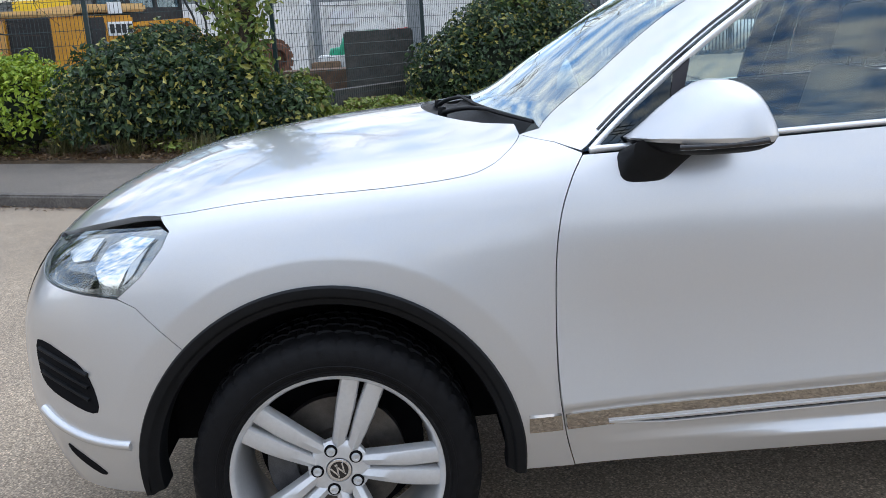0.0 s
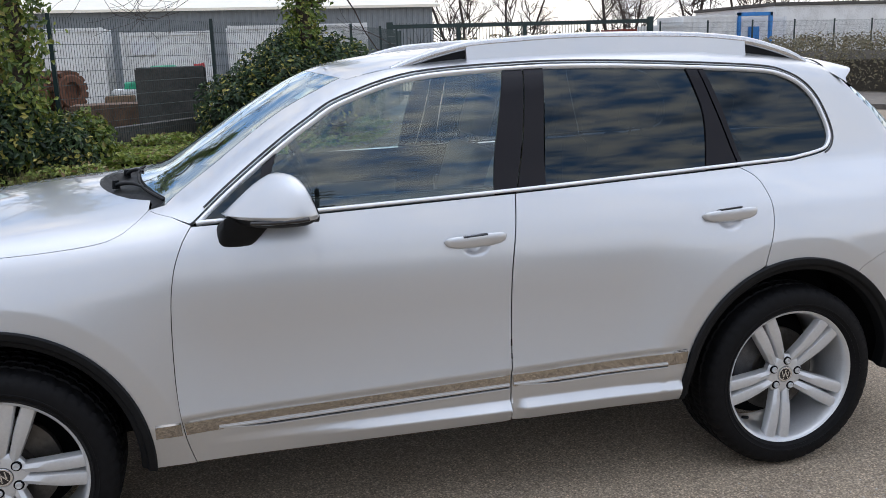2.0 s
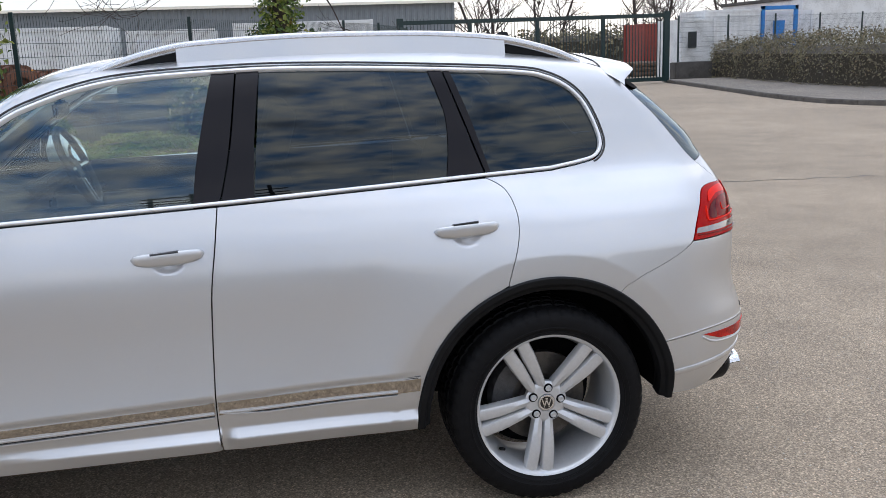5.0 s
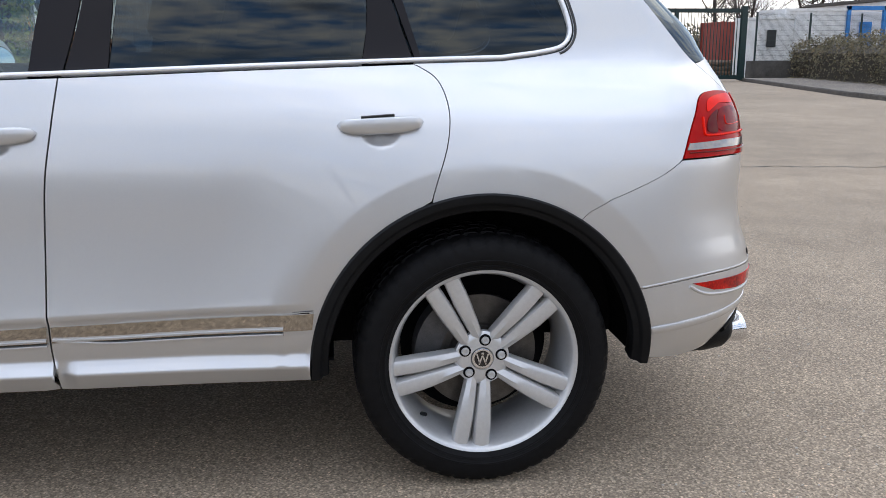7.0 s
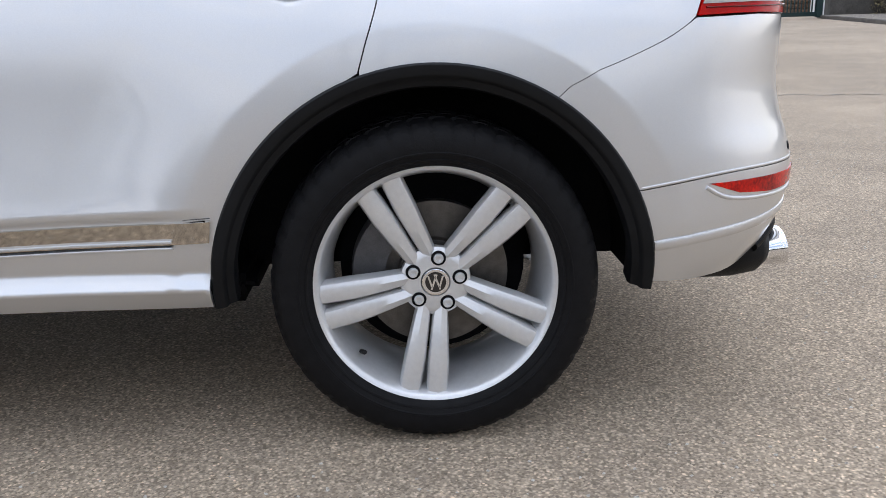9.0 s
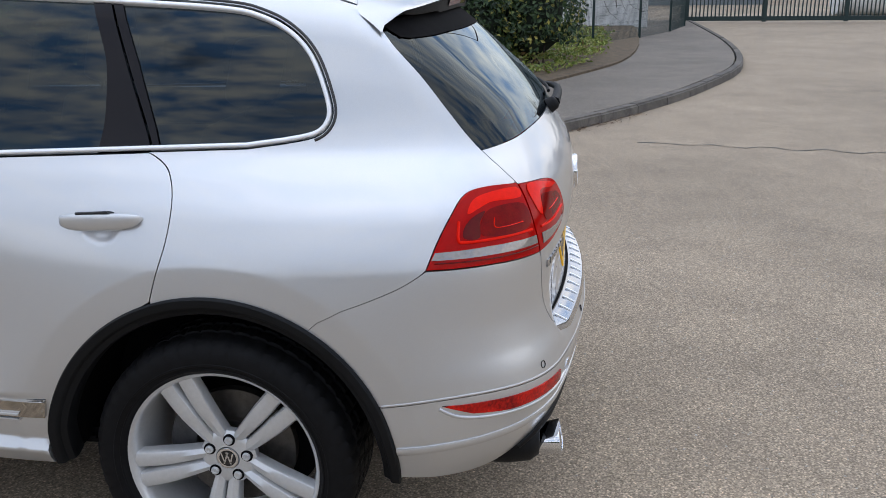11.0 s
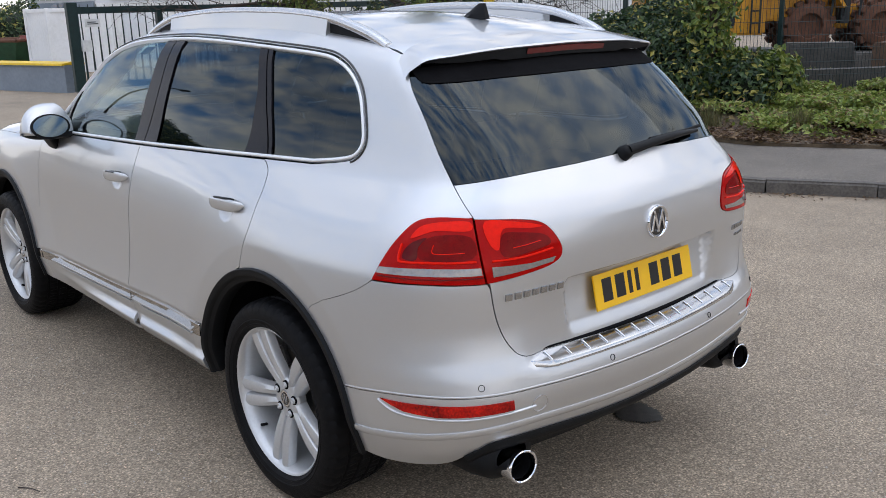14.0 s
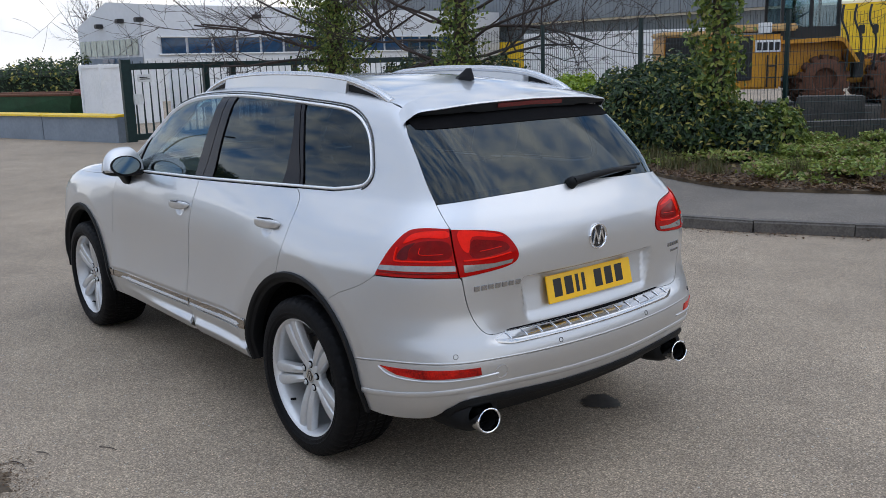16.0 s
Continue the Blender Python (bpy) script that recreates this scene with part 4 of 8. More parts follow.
# ---------------------------------------------------------------- roof rails, spoiler, fin
def rail():
    bm, web, ends = bmesh.new(), bmesh.new(), (bmesh.new(), bmesh.new())
    xs = np.concatenate([np.linspace(-.05, .26, 12), np.linspace(.30, 1.36, 14), np.linspace(1.40, 1.70, 10)])
    rise = hermite((-.05, .02, .12, .28, .8, 1.38, 1.55, 1.64, 1.70), (-.012, .006, .028, .047, .052, .046, .026, .009, -.012))
    base, _ = on_body("top", [(x, -roof_y(x) + .012) for x in xs])
    rows = []
    for p in base:
        h = float(rise(p[0]))
        c = Vector((p[0], p[1] + .004, p[2] + h))
        rows.append([bm.verts.new(c + Vector((0, .020 * math.copysign(abs(math.cos(a)) ** .6, math.cos(a)), .017 * math.copysign(abs(math.sin(a)) ** .7, math.sin(a))))) for a in (math.tau * k / 14 for k in range(14))])
    for u, v in zip(rows, rows[1:]):
        for k in range(14):
            bm.faces.new((u[k], u[(k + 1) % 14], v[(k + 1) % 14], v[k]))
    bm.faces.new(rows[0]), bm.faces.new(rows[-1])
    bmesh.ops.recalc_face_normals(bm, faces=bm.faces)
    r = part("roof_rail", bm, SATIN, car, "silver roof rail with black end fillers", smooth=50)
    for b, lo, hi, off in ((web, .215, 1.405, -.005), (ends[0], -.04, .27, .0050), (ends[1], 1.35, 1.66, .0050)):
        last = None
        for p in base:
            if lo <= p[0] <= hi:
                h = float(rise(p[0]))
                out = .010 if b is web else 0
                quad = [b.verts.new((p[0], p[1] - .012 - out + off, p[2] - .01 - .5 * out)), b.verts.new((p[0], p[1] - .010 + off, p[2] + h)), b.verts.new((p[0], p[1] + .012, p[2] + h)), b.verts.new((p[0], p[1] + .012, p[2] - .01))]
                if last:
                    for k in range(4):
                        b.faces.new((last[k], last[(k + 1) % 4], quad[(k + 1) % 4], quad[k]))
                else:
                    b.faces.new(quad)
                last = quad
        b.faces.new(last[::-1])
    for b in (web, *ends):
        bmesh.ops.recalc_face_normals(b, faces=b.faces)
    return r, part("rail_base", web, PAINT, r, smooth=40), part("rail_filler", ends[0], BLACK_TRIM, r, "black rail filler", smooth=40), part("rail_filler", ends[1], BLACK_TRIM, r, "black rail filler", smooth=40)


for ob in rail():
    pair(ob)


def roof_z(x, y):
    return float(ROOF(x)) - .12 * y * y


bm, black = bmesh.new(), bmesh.new()
rows, lips = [], []
EDGE_X = hermite((0, .3, .5, .58, .612), (1.990, 1.975, 1.935, 1.908, 1.862))
EDGE_Z = hermite((0, .3, .5, .58, .612), (1.590, 1.583, 1.566, 1.555, 1.520))
for i in range(49):
    q = math.sin(math.pi / 2 * (-1 + i / 24))
    y = .612 * q
    edge, z1 = float(EDGE_X(abs(y))), float(EDGE_Z(abs(y)))
    y0, q = .568 * q, abs(q)
    start = 1.764 + .02 * q ** 6
    z0 = on_body("top", [(start, -abs(y0))])[0][0][2] + .003
    row = []
    for k in range(9):
        s = k / 8
        row.append(bm.verts.new((start + (edge - start) * s, y0 + (y - y0) * s, z0 + (z1 - z0) * s + .012 * s * (1 - s))))
    e, thick = row[-1].co, 1 - .85 * q ** 8
    row.append(bm.verts.new((e.x + .003, y, e.z - .006 * thick)))
    row.append(bm.verts.new((e.x - .003, y, e.z - .010 * thick)))
    rows.append(row)
    e = row[-1].co
    fall = (1 - q ** 5) * (.80 + .20 * min(1, max(0, (.34 - abs(y)) / .03)))
    lips.append([black.verts.new((e.x - .001, y, e.z + .002)), black.verts.new((e.x - .005, y * (1 - .02 * fall), e.z - .034 * fall)), black.verts.new((e.x - .012, y * (1 - .02 * fall), e.z - .036 * fall)), black.verts.new((e.x - .055, y * .985, e.z - .030 * fall))])
for end, at in ((rows[0], 0), (rows[-1], len(rows))):
    rows.insert(at if at == 0 else len(rows), [bm.verts.new((v.co.x - .004, v.co.y * (1.036 - .012 * k / 10), v.co.z - .018)) for k, v in enumerate(end)])
for rws, b in ((rows, bm), (lips, black)):
    for u, v in zip(rws, rws[1:]):
        for k in range(len(u) - 1):
            b.faces.new((u[k], u[k + 1], v[k + 1], v[k]))
    bmesh.ops.recalc_face_normals(b, faces=b.faces)
spoiler = part("spoiler", bm, PAINT, tailgate, "silver roof spoiler with a black underside", smooth=40)
part("spoiler_underside", black, BLACK_TRIM, spoiler, "black spoiler underside", smooth=30)
bm = bmesh.new()
for y0, y1 in ((-.20, .20),):
    rows = []
    for i in range(17):
        y = y0 + (y1 - y0) * i / 16
        e, z = float(EDGE_X(abs(y))) + .002, float(EDGE_Z(abs(y))) - .013
        rows.append([bm.verts.new((e - .006, y, z)), bm.verts.new((e - .001, y, z - .002)), bm.verts.new((e - .007, y, z - .020)), bm.verts.new((e - .014, y, z - .021))])
    for u, v in zip(rows, rows[1:]):
        for k in range(3):
            bm.faces.new((u[k], u[k + 1], v[k + 1], v[k]))
bmesh.ops.recalc_face_normals(bm, faces=bm.faces)
part("brake_light", bm, BRAKE_RED, spoiler, "dark red high brake light", smooth=40)
bm = bmesh.new()
fin_rows = []
for i in range(9):
    s = i / 8
    w = .022 * (1 - s) ** .8 + .004
    x0, x1, z = 1.435 + .110 * s ** .9, 1.590 - .010 * s, roof_z(1.53, 0) - .004 + .058 * s
    fin_rows.append([bm.verts.new((x0, 0, z)), bm.verts.new((x0 + (x1 - x0) * .4, -w, z)), bm.verts.new((x1, -w * .5, z)), bm.verts.new((x1, w * .5, z)), bm.verts.new((x0 + (x1 - x0) * .4, w, z))])
for u, v in zip(fin_rows, fin_rows[1:]):
    for k in range(5):
        bm.faces.new((u[k], u[(k + 1) % 5], v[(k + 1) % 5], v[k]))
bm.faces.new(fin_rows[-1]), bm.faces.new(fin_rows[0][::-1])
bmesh.ops.recalc_face_normals(bm, faces=bm.faces)
part("aerial_fin", bm, BLACK_TRIM, roof, "black shark-fin aerial", smooth=40)


# ---------------------------------------------------------------- rear details
def on_rear(y, z):
    lo, hi = XR, U0
    for _ in range(18):
        u = (lo + hi) / 2
        p, n = on_body("wrap", [(u, z)])
        if p[0][1] < -abs(y):
            lo = u
        else:
            hi = u
    return Vector((p[0][0], y, p[0][2])), Vector((n[0][0], n[0][1] * (-1 if y > 0 else 1), n[0][2]))


def rear_frame(y, z):
    """A pose whose x runs along the car's width, y up the panel and z outwards."""
    p, n = on_rear(y, z)
    xa = Vector((0, 1, 0)) - n * n.y
    xa.normalize()
    ya = n.cross(xa)
    return Matrix(((xa.x, ya.x, n.x, p.x), (xa.y, ya.y, n.y, p.y), (xa.z, ya.z, n.z, p.z), (0, 0, 0, 1)))


badge_m = rear_frame(0, 1.012)
bm = bmesh.new()
lathe(bm, [(0, .002), (.044, .002)], 40, "Z")
bmesh.ops.transform(bm, matrix=badge_m, verts=bm.verts)
badge = part("badge", bm, GLOSS_BLACK, tailgate, "round chrome and black badge")
bm = bmesh.new()
lathe(bm, [(.056, -.004), (.056, .004), (.053, .009), (.049, .009), (.045, .004), (.044, -.004)], 48, "Z")
bmesh.ops.transform(bm, matrix=badge_m, verts=bm.verts)
part("badge_ring", bm, CHROME, badge, "chrome ring", smooth=40)
for sx, lean, y0, y1 in ((-.026, -.30, -.030, .032), (-.009, .34, -.036, .040), (.009, -.34, -.036, .040), (.026, .30, -.030, .032)):
    bm = bmesh.new()
    box(bm, -.0045, .0045, y0, y1, .002, .008, .001)
    bmesh.ops.transform(bm, matrix=badge_m @ Matrix.Translation((sx, 0, 0)) @ Matrix.Rotation(lean, 4, "Z"), verts=bm.verts)
    part("badge_bar", bm, CHROME, badge)
plate_m = rear_frame(0, .812) @ Matrix.Translation((0, 0, -.024)) @ Matrix.Rotation(radians(-16), 4, "X")
bm = bmesh.new()
box(bm, -.268, .268, -.0585, .0585, 0, .006, .002)
bmesh.ops.transform(bm, matrix=plate_m, verts=bm.verts)
plate = part("number_plate", bm, YELLOW_PLATE, tailgate, "yellow number plate with dark bars")
for i, cx in enumerate((-.205, -.137, -.085, -.046, .048, .116, .184)):
    bm = bmesh.new()
    w = .010 if i in (2, 3) else .024
    box(bm, cx - w, cx + w, -.036, .040, .006, .0066)
    bmesh.ops.transform(bm, matrix=plate_m, verts=bm.verts)
    part("plate_bar", bm, PLATE_INK, plate)


def lettering(y0, y1, z, h, count, parent, m=LETTER):
    for i in range(count):
        f = rear_frame(y0 + (y1 - y0) * (i + .5) / count, z)
        w = abs(y1 - y0) / count * .38
        bm = bmesh.new()
        box(bm, -w, w, -h / 2, h / 2, -.001, .004, .001)
        bmesh.ops.transform(bm, matrix=f, verts=bm.verts)
        part("model_name_bar", bm, m, parent)


lettering(-.648, -.420, .885, .021, 7, tailgate)
lettering(.555, .665, .880, .018, 5, tailgate)
lettering(.585, .665, .848, .010, 6, tailgate)
bm = bmesh.new()
wp, wn2 = on_rear(-.07, 1.236)
tip, tn = on_rear(.40, 1.250)
mid, mn = on_rear(.16, 1.250)
tube(bm, spline([tuple(wp + wn2 * .022), tuple(mid + mn * .040), tuple(tip + tn * .016)], 8), .019, 8, .007)
lathe_m = Matrix.Translation(wp) @ wn2.to_track_quat("Z", "Y").to_matrix().to_4x4()
k0 = len(bm.verts)
lathe(bm, [(0, .034), (.014, .033), (.022, .024), (.026, 0)], 20, "Z")
bm.verts.ensure_lookup_table()
bmesh.ops.transform(bm, matrix=lathe_m, verts=bm.verts[k0:])
wiper = part("rear_wiper", bm, BLACK_TRIM, tailgate, "black rear wiper arm", smooth=50)
bm = bmesh.new()
tube(bm, spline([tuple(on_rear(y, 1.262)[0] + on_rear(y, 1.262)[1] * .010) for y in (.08, .22, .36, .46)], 4), .006, 6)
part("wiper_blade", bm, RUBBER, wiper, smooth=50)


def ledge(y, s):
    """Across the bumper's top step: s 0 at the tailgate, 1 at its outer edge."""
    q = y * y
    a, b = Vector((2.352 - .17 * q, y, .684)), Vector((2.412 - .17 * q, y, .655))
    return a.lerp(b, s)


bm = bmesh.new()
rows = []
for i in range(41):
    y = -.575 + 1.15 * i / 40
    e = max(0, abs(y) - .50) / .075
    rows.append([bm.verts.new(ledge(y, .12) + Vector((0, 0, .004))), bm.verts.new(ledge(y, .5) + Vector((0, 0, .008))), bm.verts.new(ledge(y, .92 - .35 * e) + Vector((0, 0, .008))), bm.verts.new(ledge(y, .99 - .4 * e) + Vector((.001, 0, .002))), bm.verts.new(ledge(y, 1.0 - .4 * e) + Vector((.002, 0, -.008)))])
for u, v in zip(rows, rows[1:]):
    for k in range(4):
        bm.faces.new((u[k], v[k], v[k + 1], u[k + 1]))
bmesh.ops.recalc_face_normals(bm, faces=bm.faces)
protector = part("sill_protector", bm, BRUSHED, bumper_top, "chrome loading-sill protector with ribs", smooth=30)
for i in range(14):
    y = -.50 + 1.0 * i / 13
    bm = bmesh.new()
    a, b = ledge(y, .16) + Vector((0, 0, .009)), ledge(y, .90) + Vector((0, 0, .010))
    tube(bm, [a.lerp(b, .12), a.lerp(b, .5) + Vector((0, 0, .001)), b.lerp(a, .06)], .0034, 8, .0026)
    part("rib", bm, CHROME, protector, smooth=50)
bm = bmesh.new()
rows = []
for i in range(31):
    y = -.565 + 1.13 * i / 30
    rows.append([bm.verts.new(ledge(y, -.08) + Vector((0, 0, .010))), bm.verts.new(ledge(y, .10) + Vector((0, 0, .007)))])
for u, v in zip(rows, rows[1:]):
    bm.faces.new((u[0], u[1], v[1], v[0]))
part("tailgate_seal", bm, DARK, bumper_top, "dark gap below the tailgate")
for y, z in ((-.745, .632), (-.26, .618), (.30, .618), (.745, .632)):
    bm = bmesh.new()
    f = rear_frame(y, z)
    lathe(bm, [(.0105, -.001), (.0105, .0014), (.0090, .0016), (.0086, -.0005)], 20, "Z")
    bmesh.ops.transform(bm, matrix=f, verts=bm.verts)
    part("parking_sensor", bm, BLACK_TRIM if abs(y) < 1 else PAINT, bumper_top, "small round parking sensor", smooth=40)
bm = bmesh.new()
lathe(bm, [(.0285, -.001), (.0285, .0008), (.0272, .0010), (.0268, -.001)], 32, "Z")
bmesh.ops.transform(bm, matrix=rear_frame(-.560, .545), verts=bm.verts)
part("tow_cap", bm, SATIN, bumper_top, "round towing-eye cover", smooth=40)
bright = strip_on("bumper_crease", [(u, z + .004) for u, z in SEAM], .006, .0015, PAINT, bumper_top, both=True)
crease = strip_on("bumper_ridge", spline([(1.872, .448), (1.92, .460), (1.98, .470), (2.10, .488), (2.20, .490), (2.40, .478), (U0, .474)], 6), .024, .005, PAINT, bumper_low, both=True)
frame_r = strip_on("reflector_rim", spline([(1.930, .576), (1.965, .546), (2.05, .536), (2.15, .538), (2.19, .540)], 6), .010, .005, PAINT, bumper_top)
pair(frame_r)
lip = strip_on("diffuser_lip", [(u, z - .018) for u, z in BUMP_LOW[16:]], .044, .012, BLACK_TRIM, diffuser, both=True, label="black lip")
for sgn in (-1, 1):
    bm = bmesh.new()
    k = lathe(bm, [(.040, -.13), (.044, -.06), (.0505, -.012), (.0525, 0), (.0520, .005), (.0485, .0065), (.0450, .004), (.0440, -.02), (.043, -.10), (.0, -.11)], 40, "X")
    bmesh.ops.transform(bm, matrix=Matrix.Translation((2.350, sgn * .622, .350)) @ Matrix.Rotation(radians(-8), 4, "Y") @ Matrix.Diagonal((1, 1.16, .96, 1)), verts=bm.verts)
    pipe = part("exhaust_tip", bm, CHROME, car, "oval chrome exhaust tip", smooth=40)
    bm = bmesh.new()
    lathe(bm, [(.0425, -.095), (.0415, -.012)], 32, "X")
    lathe(bm, [(.0425, -.094), (.0, -.094)], 32, "X")
    bmesh.ops.transform(bm, matrix=Matrix.Translation((2.350, sgn * .622, .350)) @ Matrix.Rotation(radians(-8), 4, "Y") @ Matrix.Diagonal((1, 1.16, .96, 1)), verts=bm.verts)
    part("exhaust_bore", bm, DARK, pipe, "dark bore lining", smooth=40)
    bm = bmesh.new()
    lathe(bm, [(.10, -.30), (.098, -.14), (.088, -.080), (.070, -.056), (.050, -.054)], 36, "X")
    bmesh.ops.transform(bm, matrix=Matrix.Translation((2.350, sgn * .615, .366)) @ Matrix.Diagonal((1, 1.30, .92, 1)), verts=bm.verts)
    part("exhaust_surround", bm, BLACK_TRIM, diffuser, "black plastic hood round the exhaust tip", smooth=50)

# ---------------------------------------------------------------- front details
vent = skin("bumper_vent", spline([(-2.02, .740), (-1.950, .712), (-1.916, .660), (-1.908, .575), (-1.96, .590), (-2.02, .635)], 4, True), DARK, front_bumper, lift=.001, gap=0, depth=.003, step=.02, label="black bumper vent")
vs = [strip_on("vent_slat", [(-2.014, z + .030), (-1.96, z + .008), (-1.918, z - .018)], .010, .010, BLACK_TRIM, vent) for z in (.690, .658, .626)]
lowvent = skin("bumper_vent", spline([(-1.985, .462), (-1.945, .430), (-1.918, .398), (-1.935, .392), (-1.98, .430)], 4, True), DARK, front_bumper, lift=.001, gap=0, depth=.003, step=.02, label="black lower vent")
splitter = strip_on("bumper_ridge", spline([(-2.03, .545), (-1.99, .520), (-1.93, .498), (-1.862, .492)], 6), .024, .012, PAINT, front_bumper)
led = [skin("headlight_reflector", q, mt, headlight, lift=-.006, gap=0, depth=.006, step=.02, label="bright headlight reflector") for q, mt in (
    ([(-1.806, 1.010), (-1.850, 1.014), (-1.885, .990), (-1.900, .940), (-1.890, .902), (-1.862, .890), (-1.850, .930), (-1.836, .960)], CHROME),
    ([(-1.905, 1.006), (-1.965, .994), (-1.985, .965), (-1.950, .948), (-1.915, .958)], CHROME), ([(-1.816, .990), (-1.842, .950), (-1.854, .900), (-1.838, .925)], SATIN))]
hb = skin("headlight_bezel", spline([(-2.11, .938), (-2.02, .975), (-1.985, .935), (-1.91, .925), (-1.90, .890), (-1.97, .897), (-2.05, .912)], 4, True), GLOSS_BLACK, headlight, lift=-.008, gap=0, depth=.004, step=.02, label="dark bezel")
grille = skin("grille", [(-2.15, .945), (-2.3, .925), (UF, .915), (UF, .74), (-2.3, .75), (-2.16, .78)], GLOSS_BLACK, front_bumper, lift=.002, gap=0, depth=.004, step=.04, both=True, label="black front grille")
for ob in (vent, lowvent, splitter, *vs, *led, hb):
    pair(ob)
def low_on_screen(line, up):
    p, _ = on_body("top", line)
    return spline([Vector(q) + Vector((0, 0, up[min(i, len(up) - 1)])) for i, q in enumerate(p)], 5)


for arm, blade in (([(-1.085, -.10), (-1.045, -.20), (-1.00, -.30), (-.955, -.42)], [(-.995, -.10), (-.985, -.25), (-.950, -.45), (-.878, -.665)]),
                   ([(-1.075, .30), (-1.050, .22), (-1.01, .10), (-.985, -.02)], [(-1.00, .30), (-1.004, .12), (-1.000, -.06), (-.990, -.20)])):
    bm = bmesh.new()
    tube(bm, low_on_screen(arm, (-.020, -.004, .004, .004)), .009, 8, .005)
    lathe_at = low_on_screen(arm[:1] + arm[:1], (-.034, .0))
    tube(bm, [lathe_at[0], lathe_at[-1]], .016, 12, .013)
    w = part("wiper", bm, BLACK_TRIM, car, "black windscreen wiper", smooth=50)
    bm = bmesh.new()
    tube(bm, low_on_screen(blade, (.001, .003, .003, .003)), .0065, 6, .005)
    part("wiper_blade", bm, RUBBER, w, smooth=50)

# ---------------------------------------------------------------- wheels
DISH = .030


def spoke(bm, ang, off):
    rows = []
    for i in range(9):
        s = i / 8
        r = .054 + .209 * s
        w = .0150 + .0095 * min(1, s * 1.6) ** .8
        o = off * (.0190 + .0135 * s)
        face = -.002 - .010 * math.sin(s * math.pi) - DISH * s ** 1.15
        ring = []
        for a, d in ((-1, .034), (-1, .007), (-.82, .000), (.10 * off, -.0062), (.82, .000), (1, .007), (1, .034)):
            q = Matrix.Rotation(-ang, 3, "Y") @ Vector((r, 0, 0))
            t = Matrix.Rotation(-ang, 3, "Y") @ Vector((0, 0, 1))
            ring.append(bm.verts.new(q + t * (o + w * a) + Vector((0, face + d, 0))))
        rows.append(ring)
    for u, v in zip(rows, rows[1:]):
        for k in range(6):
            bm.faces.new((u[k], u[k + 1], v[k + 1], v[k]))
        bm.faces.new((u[6], u[0], v[0], v[6]))
    bm.faces.new(rows[0]), bm.faces.new(rows[-1][::-1])


def tyre_mesh():
    """Round tyre with ribs and cross grooves cut into the tread."""
    bm = bmesh.new()
    prof = [(.264, -.010), (.274, -.020), (.283, -.0285), (.2845, -.0315), (.2885, -.0330), (.290, -.0312), (.300, -.0350), (.3015, -.0372), (.3045, -.0376), (.306, -.0360), (.320, -.037), (.345, -.031), (.356, -.022), (.3645, -.010), (.368, .004), (.3705, .030), (.3625, .034), (.3625, .042), (.371, .046), (.372, .082), (.3635, .086), (.3635, .094), (.372, .098),
            (.372, .134), (.3635, .138), (.3635, .146), (.3715, .150), (.371, .186), (.3625, .190), (.3625, .198), (.3705, .202), (.368, .228), (.356, .254), (.320, .268), (.262, .25)]
    seg = 240
    rings = []
    for j, (r, a) in enumerate(prof):
        ring = []
        for k in range(seg):
            cut = 0
            if r > .363 and j not in (16, 17, 20, 21, 24, 25, 28, 29):
                cut = .0060 if (k + int(abs(a - .115) * 60)) % 5 == 0 else 0
            if .350 < r < .366 and (a < .02 or a > .22):
                cut = .0050 if k % 5 == 0 else 0
            an = math.tau * k / seg
            ring.append(bm.verts.new(((r - cut) * math.cos(an), a - DISH, (r - cut) * math.sin(an))))
        rings.append(ring)
    for u, v in zip(rings, rings[1:]):
        for k in range(seg):
            bm.faces.new((u[k], u[(k + 1) % seg], v[(k + 1) % seg], v[k]))
    bmesh.ops.recalc_face_normals(bm, faces=bm.faces)
    return bm


bm = bmesh.new()
lathe(bm, [(.263, .23), (.258, .20), (.240, .15), (.238, .06), (.248, .010), (.2530, .016 - DISH), (.2600, -.008 - DISH), (.2660, -.017 - DISH), (.2725, -.020 - DISH), (.2765, -.016 - DISH), (.275, -DISH)], 96)
lathe(bm, [(.0, .030), (.076, .030), (.082, .012), (.080, .000), (.072, -.0065), (.060, -.0085), (.044, -.0090), (.034, -.010), (.032, -.002), (.0, -.002)], 60)
bmesh.ops.recalc_face_normals(bm, faces=bm.faces)
wheel = part("wheel", bm, ALLOY, car, "twin five-spoke silver alloy wheel", smooth=38)
for k in range(5):
    for off in (-1, 1):
        bm = bmesh.new()
        spoke(bm, radians(46 + 72 * k), off)
        bmesh.ops.recalc_face_normals(bm, faces=bm.faces)
        part("spoke", bm, ALLOY, wheel, smooth=38)
part("tyre", tyre_mesh(), RUBBER, wheel, "black treaded tyre", smooth=32)
bm = bmesh.new()
lathe(bm, [(.085, .064), (.172, .064), (.172, .092), (.085, .092)], 64)
lathe(bm, [(.0, .050), (.083, .050), (.088, .066)], 48)
part("brake_disc", bm, STEEL, wheel, "worn steel brake disc", smooth=40)
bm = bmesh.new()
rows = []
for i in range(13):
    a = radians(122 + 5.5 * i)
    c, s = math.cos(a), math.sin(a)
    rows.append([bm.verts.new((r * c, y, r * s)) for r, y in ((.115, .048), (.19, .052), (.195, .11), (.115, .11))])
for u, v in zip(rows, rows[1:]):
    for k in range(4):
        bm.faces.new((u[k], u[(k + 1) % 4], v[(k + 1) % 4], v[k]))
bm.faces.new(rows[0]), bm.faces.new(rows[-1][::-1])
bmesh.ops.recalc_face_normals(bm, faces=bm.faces)
